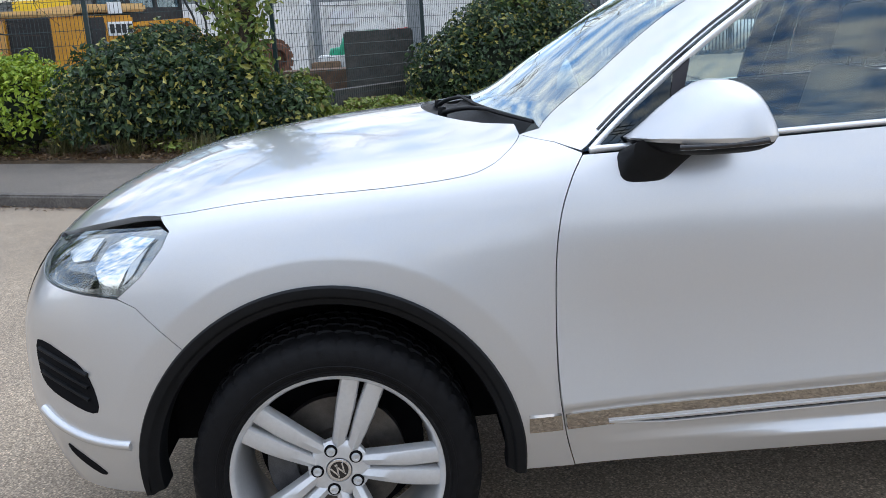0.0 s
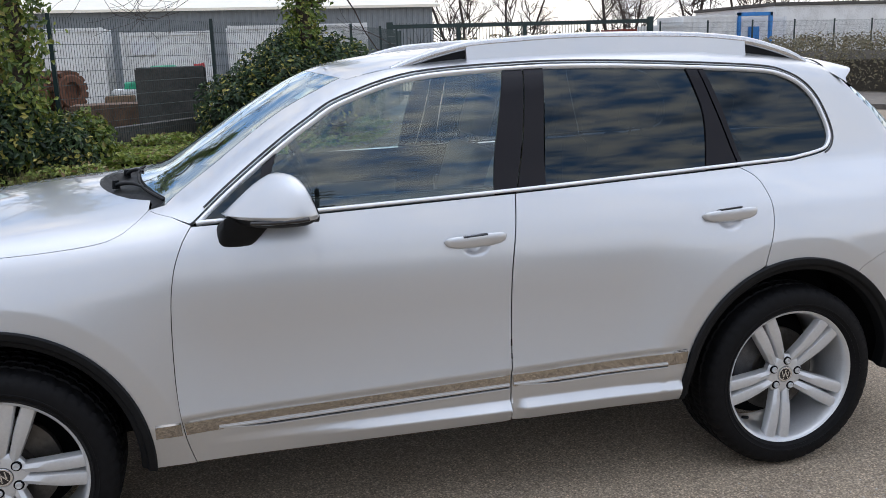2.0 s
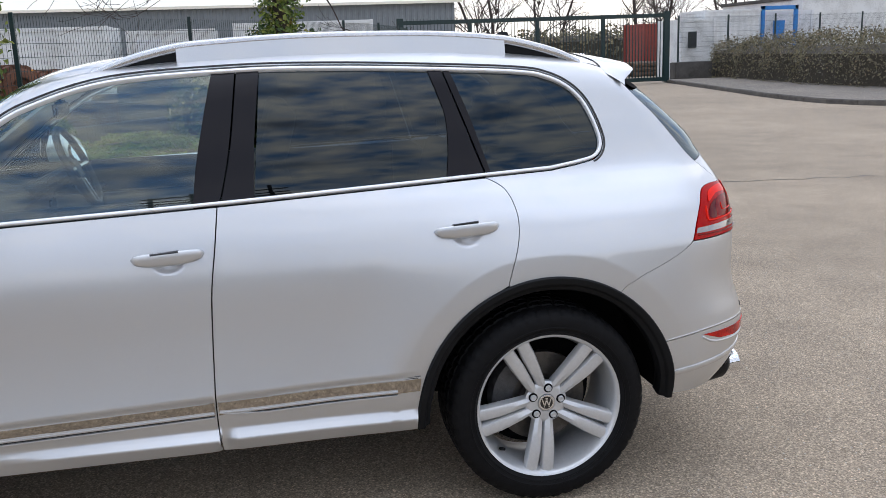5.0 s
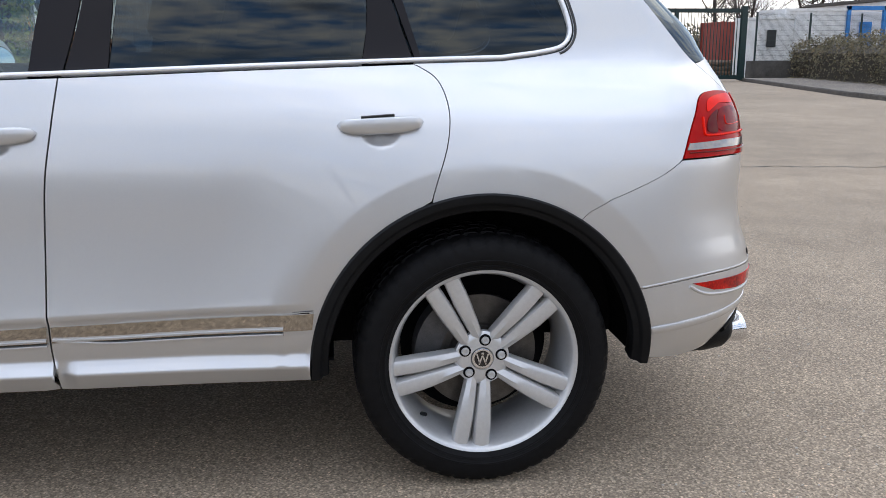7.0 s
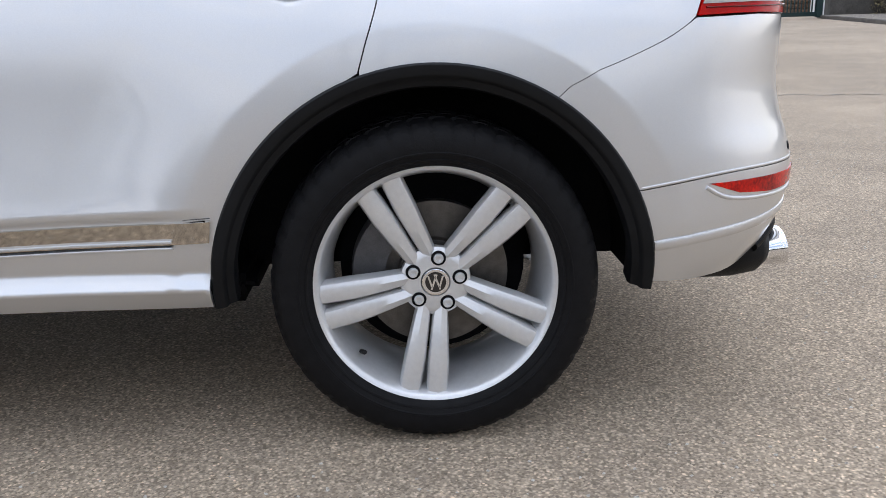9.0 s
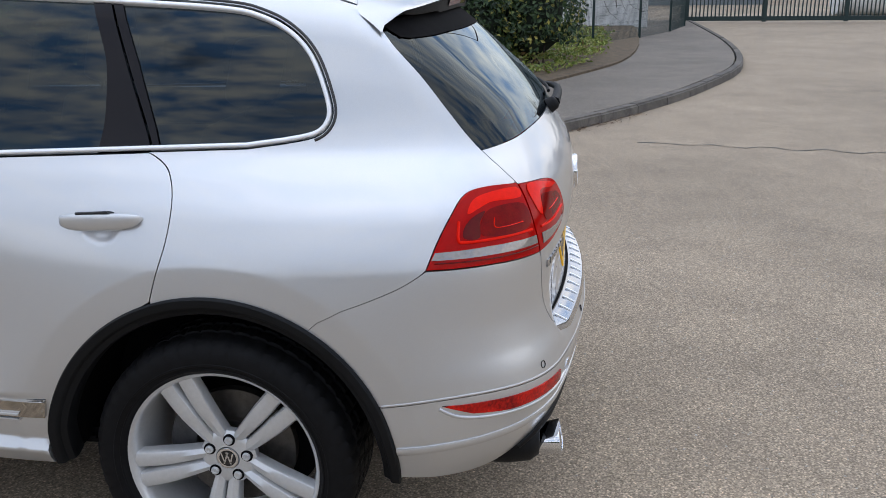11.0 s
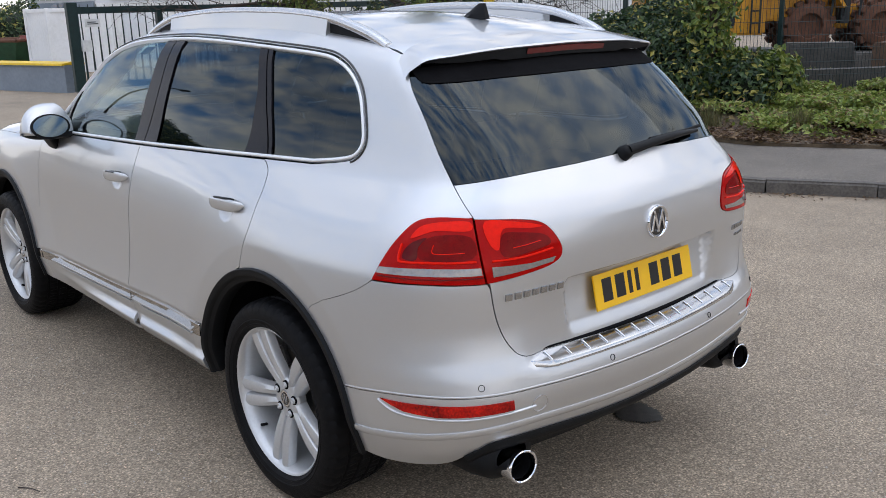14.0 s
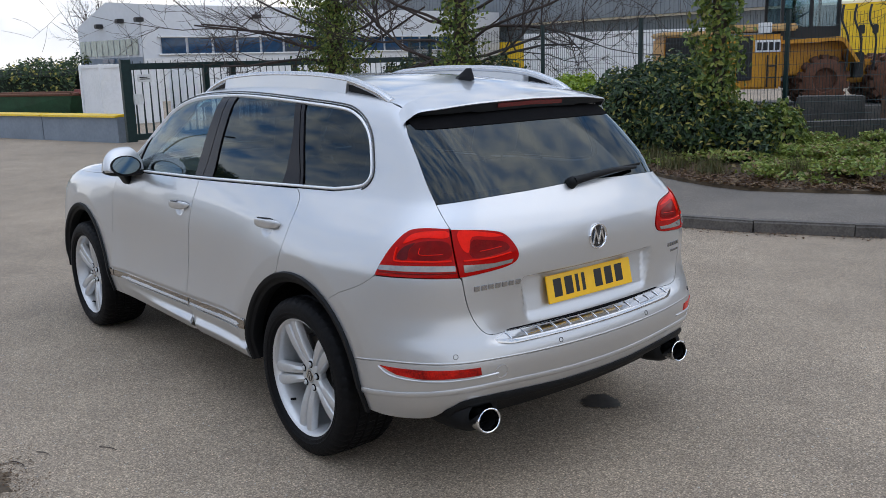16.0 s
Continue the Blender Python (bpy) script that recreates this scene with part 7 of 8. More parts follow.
site_box("low white cabin with a dark window", 19.2, 20.7, 33.6, 36, 2.55, WHITE_STEEL, .5, door=(.25, .65, 1.3, 2.0, BLACK_STEEL, "window"))
site_box("white ribbed cabin in the compound", 21.0, 23.9, 35, 37.5, 2.95, WHITE_STEEL, .15)
cab = site_box("grey site cabin with a blue door and blue frame", 24.3, 27.1, 36, 38.6, 2.85, PALE_CLAD, .6, door=(.75, 1.35, .5, 2.4, BLUE_PAINT, "door"))
for x, y in ((23.9, 35.0), (25.6, 35.0)):
    bm = bmesh.new()
    box(bm, x - 25.7 - .08, x - 25.7 + .08, y - 37.3 - .08, y - 37.3 + .08, .0, 3.05, .01)
    part("frame_post", bm, BLUE_PAINT, cab, "blue steel post")
bm = bmesh.new()
box(bm, -1.88, -.02, -2.38, -2.22, 2.88, 3.05, .01)
part("frame_beam", bm, BLUE_PAINT, cab, "blue steel beam")
bm = bmesh.new()
for z in (.9, 1.35):
    tube(bm, [(-3.6, -2.5, z), (-1.6, -2.5, z)], .03, 6)
for x in (-3.6, -2.6, -1.6):
    tube(bm, [(x, -2.5, .0), (x, -2.5, 1.35)], .03, 6)
part("handrail", bm, BLACK_STEEL, cab, "dark handrail")
far_wall = thing("precast_building", "long white precast building behind the compound fence", "building")
bm = bmesh.new()
box(bm, 27.9, 70, 38.0, 46, 0, 3.45)
part("wall", bm, WHITE_STEEL, far_wall)
bm = bmesh.new()
box(bm, 27.8, 70.1, 37.9, 46.1, 3.45, 3.62, .02)
part("coping", bm, CONCRETE, far_wall, "weathered grey coping")
bm = bmesh.new()
box(bm, 17.6, 21.4, 31.0, 31.5, 0, .75, .02)
tagged(part("boundary_wall", bm, CONCRETE), "dark low concrete wall beside the gate", "wall", kind="structure")
bm = bmesh.new()
box(bm, 20.3, 21.5, 30.4, 31.2, 0, 1.35, .03)
tagged(part("concrete_block", bm, CONCRETE), "grey concrete block by the hedge", "block")
bm = bmesh.new()
box(bm, -2.05, -.75, 14.2, 14.9, .3, 1.55, .03)
tagged(part("concrete_block", bm, CONCRETE), "dark concrete block behind the fence", "block")
bm = bmesh.new()
box(bm, -.64, .64, -.25, .25, .0, .84, .03, Matrix.Translation((-4.45, 15.05, 0)) @ Matrix.Rotation(radians(28), 4, "Z"))
tagged(part("concrete_block", bm, CONCRETE), "dark concrete block below the roller", "block")
bm = bmesh.new()
box(bm, -2.75, -1.25, 16.75, 17.5, 0, 1.085, .03)
tagged(part("storage_box", bm, WHITE_STEEL), "white steel storage box behind the fence", "box")
bm = bmesh.new()
box(bm, -2.85, -2.25, 16.25, 16.65, 0, .97, .02)
tagged(part("wooden_crate", bm, CRATE_WOOD), "brown wooden crate behind the fence", "crate")
bm = bmesh.new()
rows = []
for x, w, z in ((-2.76, .10, 1.10), (-2.73, .20, 1.23), (-2.52, .26, 1.26), (-2.44, .30, 1.46), (-2.22, .32, 1.49), (-2.14, .32, 1.565), (-1.66, .32, 1.575), (-1.56, .28, 1.50), (-1.54, .22, 1.10)):
    rows.append([bm.verts.new((x + .25, 17.1 + w * math.copysign(abs(math.cos(a)) ** .5, math.cos(a)), 1.083 + (z - 1.083) * abs(math.sin(a)) ** .5)) for a in (math.pi * k / 14 for k in range(15))])
for u, v in zip(rows, rows[1:]):
    for k in range(14):
        bm.faces.new((u[k], u[k + 1], v[k + 1], v[k]))
    bm.faces.new((u[0], v[0], v[14], u[14]))
bm.faces.new(rows[0]), bm.faces.new(rows[-1][::-1])
bmesh.ops.recalc_face_normals(bm, faces=bm.faces)
cover = part("tarpaulin", bm, GREEN_PLASTIC, None, "", smooth=35)
tagged(cover, "bright green tarpaulin over a load on a white box", "tarpaulin")
bm = bmesh.new()
box(bm, -2.15, -2.07, 16.772, 16.79, 1.13, 1.48, .005)
part("stripe", bm, WHITE_CLEAN, cover, "white stripe")
bm = bmesh.new()
tube(bm, spline([(-.98, 17.1, 0), (-.98, 17.1, 1.42), (-.93, 17.1, 1.53), (-.83, 17.1, 1.54), (-.80, 17.1, 1.45), (-.80, 17.1, 0)], 5), .035, 8)
tagged(part("hoop_barrier", bm, RED_TUBE, None, "", smooth=50), "red tubular steel hoop behind the fence", "barrier")
bm = bmesh.new()
box(bm, -3.4, -1.9, 15.0, 16.1, 0, .85, .03)
tagged(part("pallet", bm, TIMBER), "pale wooden pallet load behind the fence", "pallet")
for i in range(4):
    pile = thing("timber_pile", "pile of brown timber in the far yard", "timber", "timber piles")
    for k in range(9):
        z = .11 + .22 * (k % 3)
        bm = bmesh.new()
        tube(bm, [(14.0 + i * 2.2, 37 + .3 * (k // 3), z), (17.2 + i * 2.2, 37.5 + .3 * (k // 3), z + .05)], .11, 8)
        part("log", bm, TIMBER, pile)
bm = bmesh.new()
tube(bm, [(12.5, 36, .615), (15.5, 36.2, .615)], .62, 20)
tagged(part("white_tank", bm, WHITE_STEEL, smooth=40), "white round tank lying in the far yard", "tank")


def cladding(bm, a, b, z0, z1, rib=.35, d=.04):
    """Profiled sheets between two plan points."""
    a, b = Vector((*a, 0)), Vector((*b, 0))
    t = (b - a)
    n = Vector((t.y, -t.x, 0)).normalized()
    k = int(t.length / rib)
    last = None
    for i in range(k + 1):
        for s, o in ((0, 0), (.45, 0), (.5, d), (.95, d)):
            p = a + t * min(1, (i + s) / k) + n * o
            cur = (bm.verts.new((p.x, p.y, z0)), bm.verts.new((p.x, p.y, z1)))
            if last:
                bm.faces.new((last[0], cur[0], cur[1], last[1]))
            last = cur


def wall_block(bm, a, b, depth, z0, z1):
    a, b = Vector((*a, 0)), Vector((*b, 0))
    t = (b - a).normalized()
    n = Vector((-t.y, t.x, 0)) * depth
    vs = [bm.verts.new((p.x, p.y, z)) for z in (z0, z1) for p in (a, b, b + n, a + n)]
    for f in ((0, 1, 5, 4), (1, 2, 6, 5), (2, 3, 7, 6), (3, 0, 4, 7), (4, 5, 6, 7)):
        bm.faces.new([vs[i] for i in f])


shed = thing("industrial_building", "long grey clad industrial shed with a pale roof", "building")
bm = bmesh.new()
cladding(bm, (-70, 47), (12.6, 50), 0, 4.45)
part("wall", bm, GREY_CLAD, shed, "profiled grey cladding")
bm = bmesh.new()
wall_block(bm, (-70, 47.2), (12.6, 50.2), 30, 0, 4.4)
part("wall_core", bm, GREY_CLAD, shed)
bm = bmesh.new()
vs = [bm.verts.new(q) for q in ((-70, 46.6, 4.45), (13.0, 49.6, 4.45), (13.0, 64, 6.6), (-70, 61, 6.6))]
bm.faces.new(vs)
vs2 = [bm.verts.new((v.co.x, v.co.y, v.co.z - .15)) for v in vs[:2]]
bm.faces.new((vs2[0], vs2[1], vs[1], vs[0]))
part("roof", bm, CREAM, shed, "pale cream roof sheets")
bm = bmesh.new()
wall_block(bm, (-70, 46.4), (-25, 48), .5, 4.45, 9.5)
cladding(bm, (-70, 46.3), (-25, 47.9), 4.45, 9.5)
part("upper_wall", bm, GREY_CLAD, shed, "higher grey clad wall")
bm = bmesh.new()
wall_block(bm, (-50, 46.0), (-30, 46.6), .4, .3, 3.1)
part("loading_door", bm, BRIGHT_YELLOW, shed, "yellow loading door")
bm = bmesh.new()
wall_block(bm, (-21.2, 48.1), (-18.2, 48.2), .4, 1.1, 4.3)
part("loading_door", bm, BRIGHT_YELLOW, shed, "yellow loading door")
bm = bmesh.new()
wall_block(bm, (-21.2, 47.9), (-17.6, 48.0), .4, .0, 1.1)
part("door_base", bm, WHITE_CLEAN, shed, "white panel below the door")

office = thing("office_building", "white two-storey office with a band of blue windows", "building")
O0, O1, O2 = (-45, 16.6), (-47.5, 46), (-51.1, 15.16)


def face(bm, a, b, z0, z1, z1b=None):
    vs = [bm.verts.new((*a, z0)), bm.verts.new((*b, z0)), bm.verts.new((*b, z1 if z1b is None else z1b)), bm.verts.new((*a, z1))]
    bm.faces.new(vs)


bm = bmesh.new()
wall_block(bm, O0, O1, 5.5, 2.4, 5.35)
part("wall", bm, PALE_CLAD, office, "pale panel wall")
bm = bmesh.new()
wall_block(bm, (O0[0] + .06, O0[1]), (O1[0] + .06, O1[1]), 5.6, -.2, 2.4)
part("lower_wall", bm, WHITE_STEEL, office, "white lower wall")
bm = bmesh.new()
gd = (Vector(O2) - Vector(O0)).normalized()
for i in range(12):
    s0, s1 = i / 12, (i + 1) / 12
    a = Vector(O0) + (Vector(O2) - Vector(O0)) * s0
    b = Vector(O0) + (Vector(O2) - Vector(O0)) * s1
    za, zb = 5.35 + .25 * min(1, s0 * 2.2) - 1.25 * max(0, s0 - .5) * 2, 5.35 + .25 * min(1, s1 * 2.2) - 1.25 * max(0, s1 - .5) * 2
    face(bm, (a.x + .05, a.y - .05), (b.x + .05, b.y - .05), 2.5, za, zb)
part("gable", bm, PALE_CLAD, office, "pale gable wall")
bm = bmesh.new()
face(bm, (O0[0] + .05, O0[1] - .06), (O2[0] + .05, O2[1] - .06), -.3, 2.5)
part("gable_base", bm, BLUE_GREY, office, "blue-grey base wall")
od = (Vector(O1) - Vector(O0)).normalized()
for i in range(15):
    a = Vector(O0) + od * (1.1 + 1.66 * i)
    b = a + od * 1.5
    bm = bmesh.new()
    nn = Vector((od.y, -od.x)) * .07
    face(bm, (a.x + nn.x, a.y + nn.y), (b.x + nn.x, b.y + nn.y), 2.65, 3.55)
    w = part("window", bm, WINDOW_BLUE, office, "blue office window")
bm = bmesh.new()
for z in (2.60, 3.58):
    a, b = Vector(O0) + od * .9, Vector(O0) + od * 26
    tube(bm, [(a.x + .1, a.y, z), (b.x + .1, b.y, z)], .05, 6)
part("window_frame", bm, WHITE_STEEL, office, "white window band frame")
for i in range(10):
    a = Vector(O0) + gd * (.35 + .585 * i)
    b = a + gd * .50
    bm = bmesh.new()
    face(bm, (a.x + .10, a.y - .10), (b.x + .10, b.y - .10), 2.62, 3.5)
    part("window", bm, WINDOW_PALE, office, "bright stair window")
for i in range(3):
    a = Vector(O0) + gd * (2.2 + .585 * i)
    b = a + gd * .5
    bm = bmesh.new()
    face(bm, (a.x + .10, a.y - .10), (b.x + .10, b.y - .10), 1.6, 2.45)
    part("window", bm, WINDOW_BLUE, office, "blue office window")
for q, z in ((Vector(O0) + gd * 1.9, 4.5), (Vector(O0) + gd * 4.0, 4.3), (Vector(O0) + od * 7.5, 4.75), (Vector(O0) + gd * .1, 4.5)):
    bm = bmesh.new()
    box(bm, q.x + .05, q.x + .45, q.y - .35, q.y + .1, z - .12, z + .12, .03)
    part("floodlight", bm, BLACK_STEEL, office, "dark wall floodlight")

low = thing("yard_barrier", "blue-grey panelled low wall with a yellow coping", "wall")
B0, B1 = Vector((-17.5, 5.05)), Vector((-34, .4))
bd = (B1 - B0).normalized()
bn = Vector((-bd.y, bd.x))
for i in range(5):
    a, b = B0 + bd * (3.3 * i + .02), B0 + bd * (3.3 * (i + 1) - .02)
    bm = bmesh.new()
    wall_block(bm, tuple(a), tuple(b), -.5, 0, .64)
    bmesh.ops.recalc_face_normals(bm, faces=bm.faces)
    part("panel", bm, BLUE_GREY, low, "blue-grey panel")
    bm = bmesh.new()
    vs = []
    for q in (a, b):
        for w, z in ((.06, .63), (.05, .675), (-.25, .71), (-.56, .675), (-.57, .63)):
            vs.append(bm.verts.new((*(q + bn * w), z)))
    for k in range(4):
        bm.faces.new((vs[k], vs[k + 1], vs[k + 6], vs[k + 5]))
    bm.faces.new(vs[:5]), bm.faces.new(vs[5:])
    bmesh.ops.recalc_face_normals(bm, faces=bm.faces)
    part("coping", bm, BRIGHT_YELLOW, low, "yellow coping")
skip = thing("skip", "green metal skip behind the low wall", "skip")
bm = bmesh.new()
vs = [bm.verts.new(q) for q in ((-33, 5.6, .2), (-29, 7.4, .2), (-29.6, 8.8, .2), (-33.6, 7.0, .2), (-33.8, 5.0, 1.0), (-28.2, 7.3, 1.0), (-28.9, 9.1, 1.0), (-34.4, 6.9, 1.0))]
for f in ((0, 1, 5, 4), (1, 2, 6, 5), (2, 3, 7, 6), (3, 0, 4, 7), (0, 1, 2, 3)):
    bm.faces.new([vs[i] for i in f])
bmesh.ops.recalc_face_normals(bm, faces=bm.faces)
part("tub", bm, SKIP_GREEN, skip)
bm = bmesh.new()
for k in range(4):
    tube(bm, [vs_c for vs_c in (((-33.8, 5.0, 1.0), (-28.2, 7.3, 1.0), (-28.9, 9.1, 1.0), (-34.4, 6.9, 1.0))[k], ((-28.2, 7.3, 1.0), (-28.9, 9.1, 1.0), (-34.4, 6.9, 1.0), (-33.8, 5.0, 1.0))[k])], .06, 6)
part("rim", bm, RUST, skip)
bm = bmesh.new()
box(bm, -29.2, -27.9, 7.6, 8.3, .9, 1.15, .1)
tagged(part("red_cover", bm, RED_BOX), "red plastic cover behind the wall", "cover")

# ---------------------------------------------------------------- roller with spiked drums
bm = bmesh.new()
box(bm, -4.2, 5.4, -1.6, 2.0, -.05, .50, .03, Matrix.Translation((-7.4, 16.9, 0)) @ Matrix.Rotation(radians(46.6), 4, "Z"))
tagged(part("hardstanding", bm, CONCRETE), "raised concrete hardstanding under the roller", "slab", kind="structure")
roller = thing("road_roller", "yellow soil compactor with rusty spiked drums", "roller", at=Matrix.Translation((-7.4, 16.9, .50)) @ Matrix.Rotation(radians(46.6), 4, "Z") @ Matrix.Scale(.82, 4))


def roller_part(name, boxes, mat, label="", parent=None, bevel=.02):
    b = bmesh.new()
    for q in boxes:
        box(b, *q, bevel)
    return part(name, b, mat, parent or roller, label)


# Paler tan than the engine body below it.
HOOD = material("sun_bleached_yellow", (.72, .47, .20), rough=.55, second=(.55, .34, .12), scale=4, ramp=(.3, .6))
CAB_GLASS = glass_material("cab_glass", (.55, .66, .70))
roller_part("engine_body", [(-2.75, .55, -1.0, 1.0, .50, 2.02)], YELLOW, "yellow engine body", bevel=.06)
roller_part("hood", [(-2.82, -1.0, -1.04, 1.04, 2.02, 2.16), (-1.05, .95, -1.0, 1.0, 2.10, 2.30)], HOOD, "pale tan-yellow hood", bevel=.05)
grille = roller_part("grille", [(-2.72, -1.70, -1.05, -1.0, .95, 2.00)], BLACK_STEEL, "black radiator grille")
for i in range(15):
    roller_part("slat", [(-2.70, -1.72, -1.07, -1.052, .98 + .068 * i, 1.005 + .068 * i)], BLACK_STEEL, "", grille, 0)
roller_part("side_louvre", [(-.72, -.30, -1.05, -1.0, .75, 1.98)], BLACK_STEEL, "dark side louvre")
dec = roller_part("decal", [(-.22, .48, -1.035, -1.0, 1.52, 1.86), (-.15, .22, -1.035, -.99, 2.06, 2.34)], WHITE_CLEAN, "white panels with black bars", bevel=.004)
for i in range(4):
    roller_part("decal_bar", [(-.17 + .165 * i, -.05 + .165 * i, -1.046, -1.036, 1.58, 1.80)], BLACK_STEEL, "", dec, 0)
roller_part("step_rail", [(.10, .14, -1.10, -1.06, .55, 1.45), (.34, .38, -1.10, -1.06, .55, 1.45), (.10, .38, -1.10, -1.06, .80, .84), (.10, .38, -1.10, -1.06, 1.12, 1.16)], BLACK_STEEL, "black access steps", bevel=0)
bm = bmesh.new()
rows = []
for x, z in ((.50, 1.74), (.60, 1.84), (2.05, 1.90), (2.20, 1.84), (2.62, 1.20), (2.55, 1.16), (2.15, 1.74), (2.02, 1.79), (.62, 1.73)):
    rows.append((bm.verts.new((x, -1.18, z)), bm.verts.new((x, 1.18, z))))
for u, v in zip(rows, rows[1:] + rows[:1]):
    bm.faces.new((u[0], u[1], v[1], v[0]))
bm.faces.new([q[0] for q in rows]), bm.faces.new([q[1] for q in rows][::-1])
bmesh.ops.recalc_face_normals(bm, faces=bm.faces)
part("mudguard", bm, YELLOW, roller, "yellow mudguard with a sloping front")
roller_part("inner_frame", [(.55, 2.3, -.70, .70, .85, 1.75), (2.2, 4.6, -.45, .45, .60, 1.25)], YELLOW, "yellow chassis frame", bevel=.05)
for x in (.55, 1.35, 2.10):
    for y in (-.80, .80):
        roller_part("cab_post", [(x - .045, x + .045, y - .045, y + .045, 1.84, 3.75)], BLACK_STEEL, "black cab post", bevel=.01)
roller_part("cab_roof", [(.40, 2.30, -.95, .95, 3.75, 3.92)], YELLOW, "yellow cab roof", bevel=.05)
roller_part("cab_base", [(.50, 2.15, -.85, .85, 1.84, 2.20)], BLACK_STEEL, "black cab base")
for y in (-.79, .78):
    roller_part("cab_glass", [(.60, 2.05, y, y + .01, 2.20, 3.72)], CAB_GLASS, "clear cab glass", bevel=0)
for x in (2.25, 2.60, 3.00):
    bm = bmesh.new()
    tube(bm, spline([(x, -1.1, .95), (x + .04, -1.12, 1.8), (x - .12, -1.0, 2.35), (x - .05, -.9, 2.75)], 5), .032, 8)
    part("handrail", bm, BLACK_STEEL, roller, "black handrail", smooth=60)
for x in (2.64, 3.01):
    roller_part("mirror", [(x - .08, x + .08, -1.14, -1.08, 1.95, 2.20)], BLACK_STEEL, "black work mirror")
roller_part("pivot", [(2.55, 2.80, -1.0, -.6, .75, 1.45)], BLACK_STEEL, "dark steering pivot")


def drum(x, z, r):
    bm = bmesh.new()
    lathe(bm, [(r * .55, -1.02), (r * .58, -1.05), (r * .9, -1.05), (r, -1.0), (r, 1.0), (r * .9, 1.05)], 40)
    lathe(bm, [(0, -.9), (r * .55, -.9), (r * .55, -1.02)], 40)
    bmesh.ops.translate(bm, vec=(x, 0, z), verts=bm.verts)
    d = part("drum", bm, RUST, roller, "rusty steel drum with pads", smooth=40)
    for row in range(5):
        for k in range(14):
            a = math.tau * (k + .5 * (row % 2)) / 14
            bm = bmesh.new()
            box(bm, -.10, .10, -.14, .14, r - .02, r + .11, .02, Matrix.Translation((x, -.85 + .42 * row, z)) @ Matrix.Rotation(a, 4, "Y"))
            part("pad", bm, RUST, d)


drum(1.75, .70, .60)
drum(3.70, .70, .60)
drum(5.15, .62, .50)

# ---------------------------------------------------------------- across the road, seen in the glass
pale_fence = thing("fence", "dark steel palisade fence across the road", "fence")
for z in (.45, 1.95):
    bm = bmesh.new()
    box(bm, -34, 30, -12.03, -11.97, z - .03, z + .03)
    part("rail", bm, BLACK_STEEL, pale_fence)
bm = bmesh.new()
box(bm, -.032, .032, -.012, .012, 0, 2.4)
for v in bm.verts:
    if v.co.z > 2:
        v.co.x *= .25
me = bpy.data.meshes.new("pale")
bm.to_mesh(me), bm.free()
me.materials.append(BLACK_STEEL)
for i in range(290):
    o = new("pale", me)
    o.parent = pale_fence
    o.location = (-33.8 + .22 * i, -12.05, 0)
rack = thing("pipe_rack", "dark steel pipe rack standing behind the palisade fence", "rack", at=Matrix.Translation((-.1, -16, 0)))
for x in (-1.3, -.4, .5, 1.3):
    bm = bmesh.new()
    tube(bm, [(x, 0, 0), (x, 0, 5.4 + .25 * x)], .06, 6)
    part("upright", bm, BLACK_STEEL, rack)
for z in (3.6, 4.5, 4.75, 5.1):
    bm = bmesh.new()
    tube(bm, [(-1.5, 0, z - .15), (1.7, .1, z + .15)], .06, 6)
    part("beam", bm, BLACK_STEEL, rack)
lamp = thing("street_lamp", "tall dark street lamp with a curved arm", "lamp", at=Matrix.Translation((-24.5, -10.4, 0)))
bm = bmesh.new()
tube(bm, spline([(0, 0, 0), (0, 0, 5.2), (.25, -.1, 6.8), (1.1, -.4, 7.7), (1.9, -.7, 7.8)], 6), .08, 8, .05)
part("pole", bm, BLACK_STEEL, lamp, smooth=60)
bm = bmesh.new()
box(bm, 1.8, 2.5, -.95, -.65, 7.72, 7.86, .04)
part("lamp_head", bm, BLACK_STEEL, lamp)
shrub("dark evergreen bush across the road", [(-24.0, -13.2, 2.0, 1.6, 1.4, 1.9), (-21.8, -12.9, 1.4, 1.3, 1.2, 1.4), (-26.2, -13.6, 3.0, 1.5, 1.3, 2.0)], 9000, .09, LEAF_DARK)

# ---------------------------------------------------------------- loose stones, dirt and twigs on the yard
CHIPS = material("loose_stone_chips", (.56, .53, .47), rough=.85, second=(.17, .14, .11), scale=60, ramp=(.34, .58))


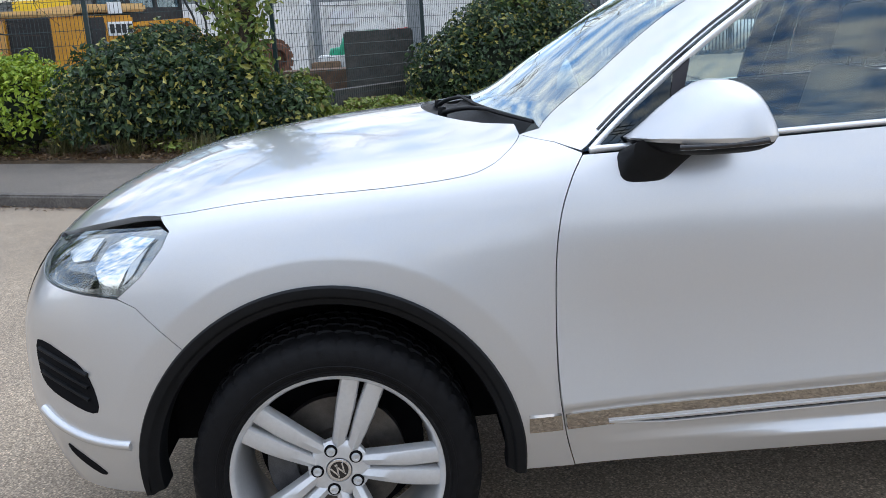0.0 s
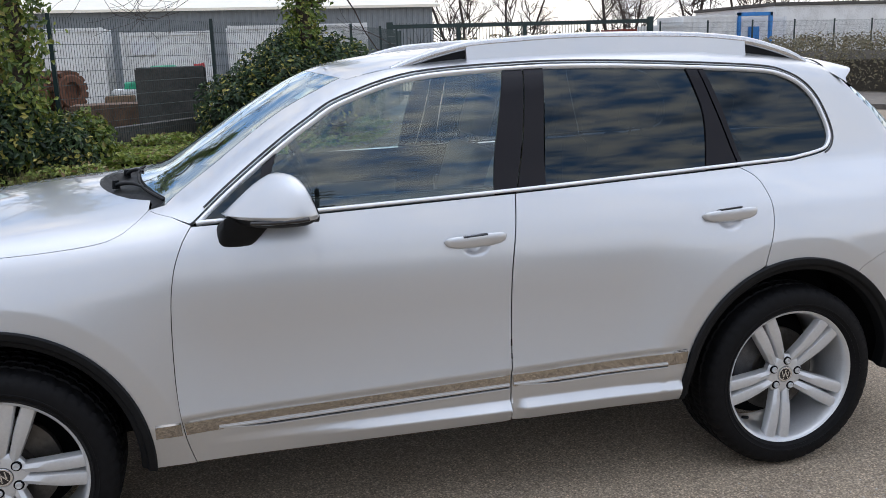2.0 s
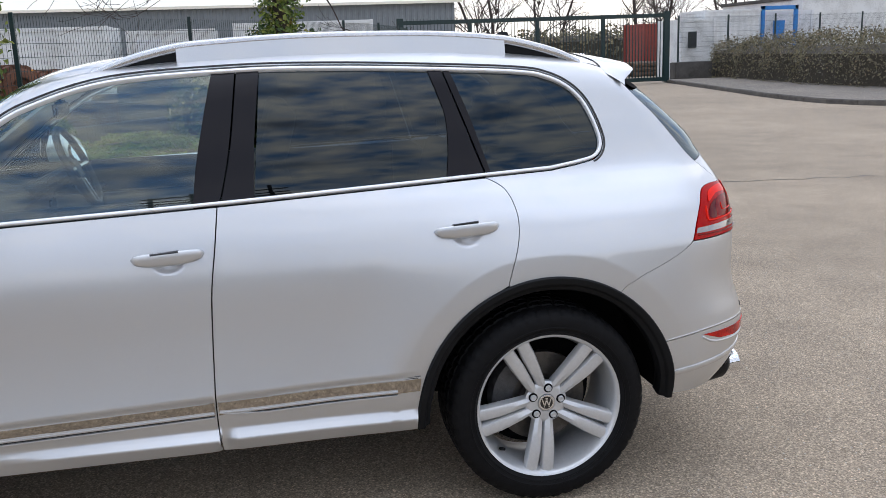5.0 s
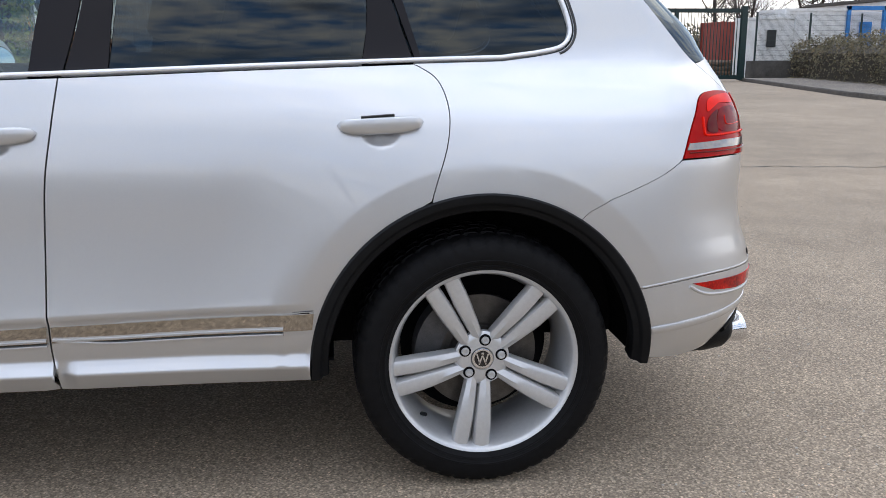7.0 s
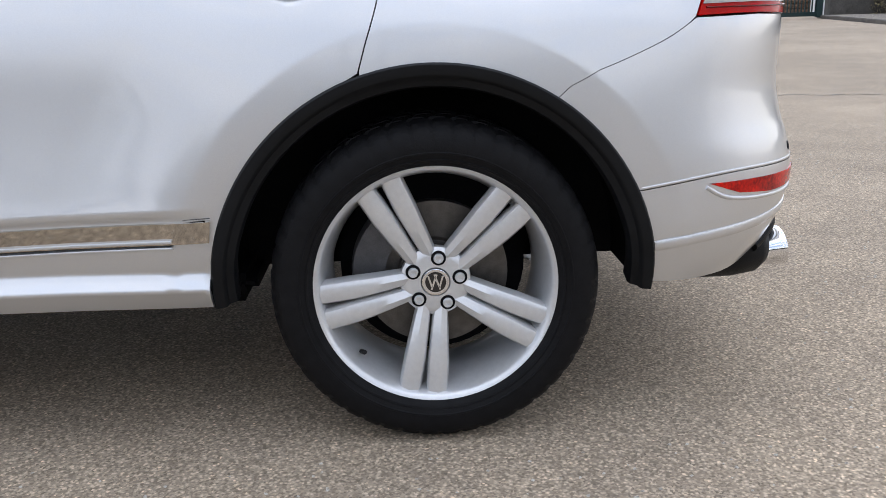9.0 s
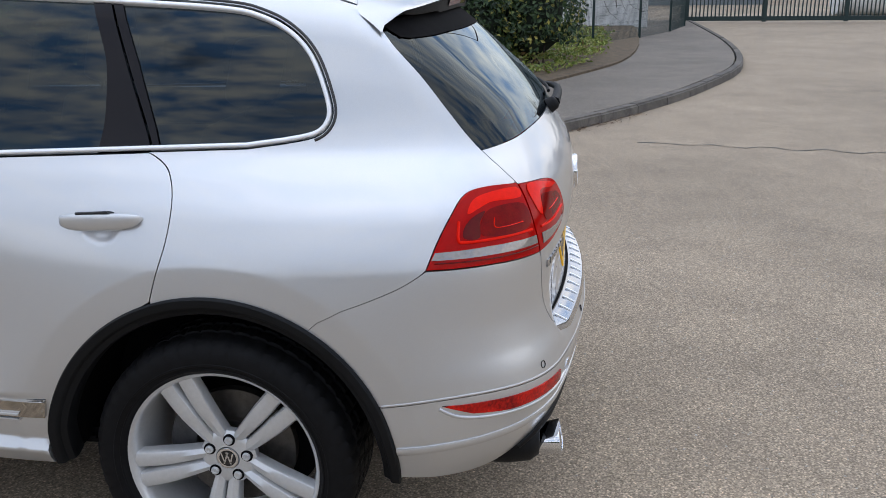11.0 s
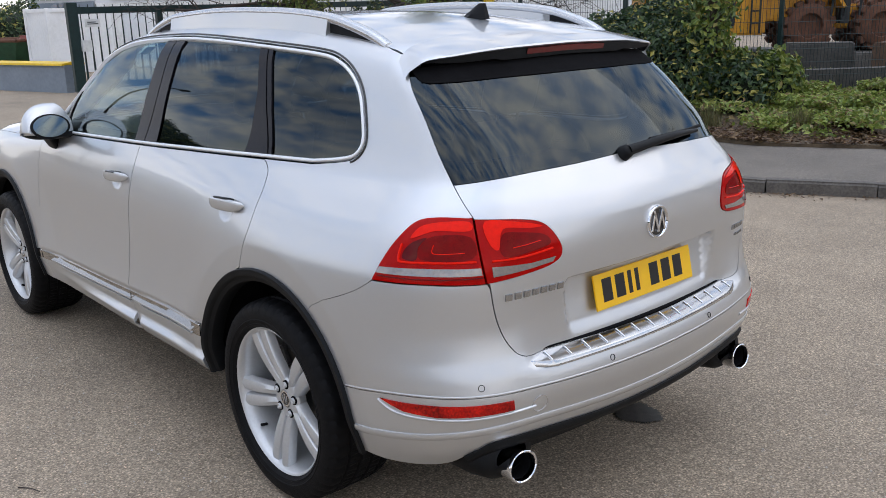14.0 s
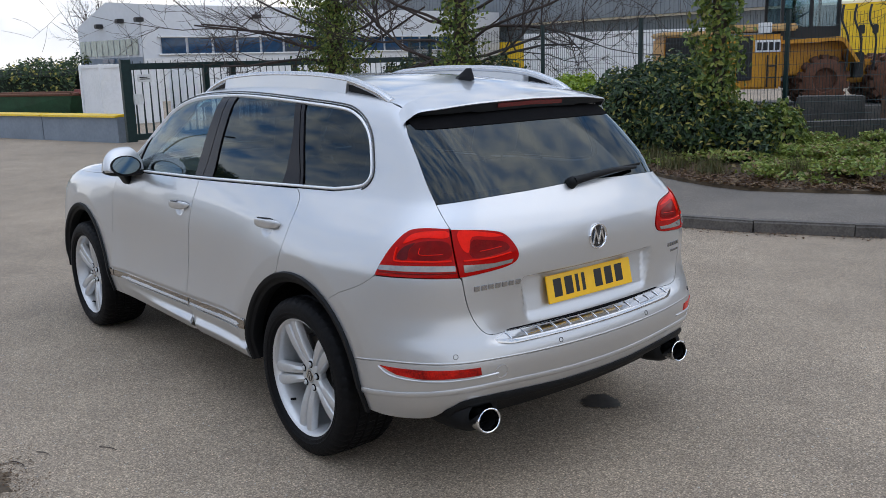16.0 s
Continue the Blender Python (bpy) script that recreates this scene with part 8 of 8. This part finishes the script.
def chippings(name, label, spots, low, high):
    """One mesh of many small angular stones lying on the ground."""
    verts, faces = [], []
    for x, y in spots:
        a, r = rng.uniform(0, math.tau), rng.uniform(low, high)
        k = len(verts)
        for c in range(4):
            q, w = a + math.tau * c / 4 + rng.uniform(-.4, .4), r * rng.uniform(.6, 1.15)
            verts.append((x + w * math.cos(q), y + w * math.sin(q) * .8, 0))
            verts.append((x + .62 * w * math.cos(q), y + .5 * w * math.sin(q), r * rng.uniform(.35, .6)))
        for c in range(4):
            d = (c + 1) % 4
            faces.append((k + 2 * c, k + 2 * d, k + 2 * d + 1, k + 2 * c + 1))
        faces.append((k + 1, k + 3, k + 5, k + 7))
    me = bpy.data.meshes.new(name)
    me.from_pydata(verts, [], faces)
    me.materials.append(CHIPS)
    tagged(new(name, me), label, "stones", kind="stuff")


chippings("loose_stones", "small pale stone chips scattered over the asphalt",
          [(rng.uniform(-3, 7), rng.uniform(-3.4, -1.0)) for _ in range(3600)] + [(rng.uniform(2.4, 8), rng.uniform(-1.0, 4.0)) for _ in range(3400)], .0030, .0068)
spread = rng.normal(0, 1, (900, 2)) * (.15, .11) + (.70, -2.12)
dirt = leaf_cloud("dirt_and_leaf_crumbs", np.concatenate([spread, rng.uniform(.002, .006, (900, 1))], 1), np.tile((0, 0, 1.0), (900, 1)), .0055, LEAF_BROWN, None, "", "stuff", .9)
tagged(dirt, "dark dirt and crumbled leaves on the asphalt", "debris")
bm = bmesh.new()
ring = []
for k in range(120):
    a = math.tau * k / 120
    r = 1 + .20 * math.sin(2 * a + .6) + .13 * math.sin(5 * a) + .10 * math.sin(13 * a + 1) + .06 * math.sin(29 * a)
    ring.append(bm.verts.new((.69 + .16 * r * math.cos(a), -2.15 + .11 * r * math.sin(a), .0035)))
bm.faces.new(ring)
tagged(part("dirt_patch", bm, SOIL), "brown patch of dirt on the asphalt", "dirt", kind="structure")
for x, y, a, size in ((.74, -1.61, .50, .052), (.62, -1.98, .3, .05), (.74, -2.16, -.2, .05), (.58, -1.86, .5, .04)):
    bm = bmesh.new()
    tube(bm, spline([(x - size * math.cos(a), y - size * math.sin(a), .004), (x, y + .006, .006), (x + size * math.cos(a), y + size * math.sin(a), .004)], 4), .0026, 6, .0014)
    tagged(part("twig", bm, TWIG, None, "", smooth=60), "thin brown twig lying on the asphalt", "twig", group="twigs on the yard")
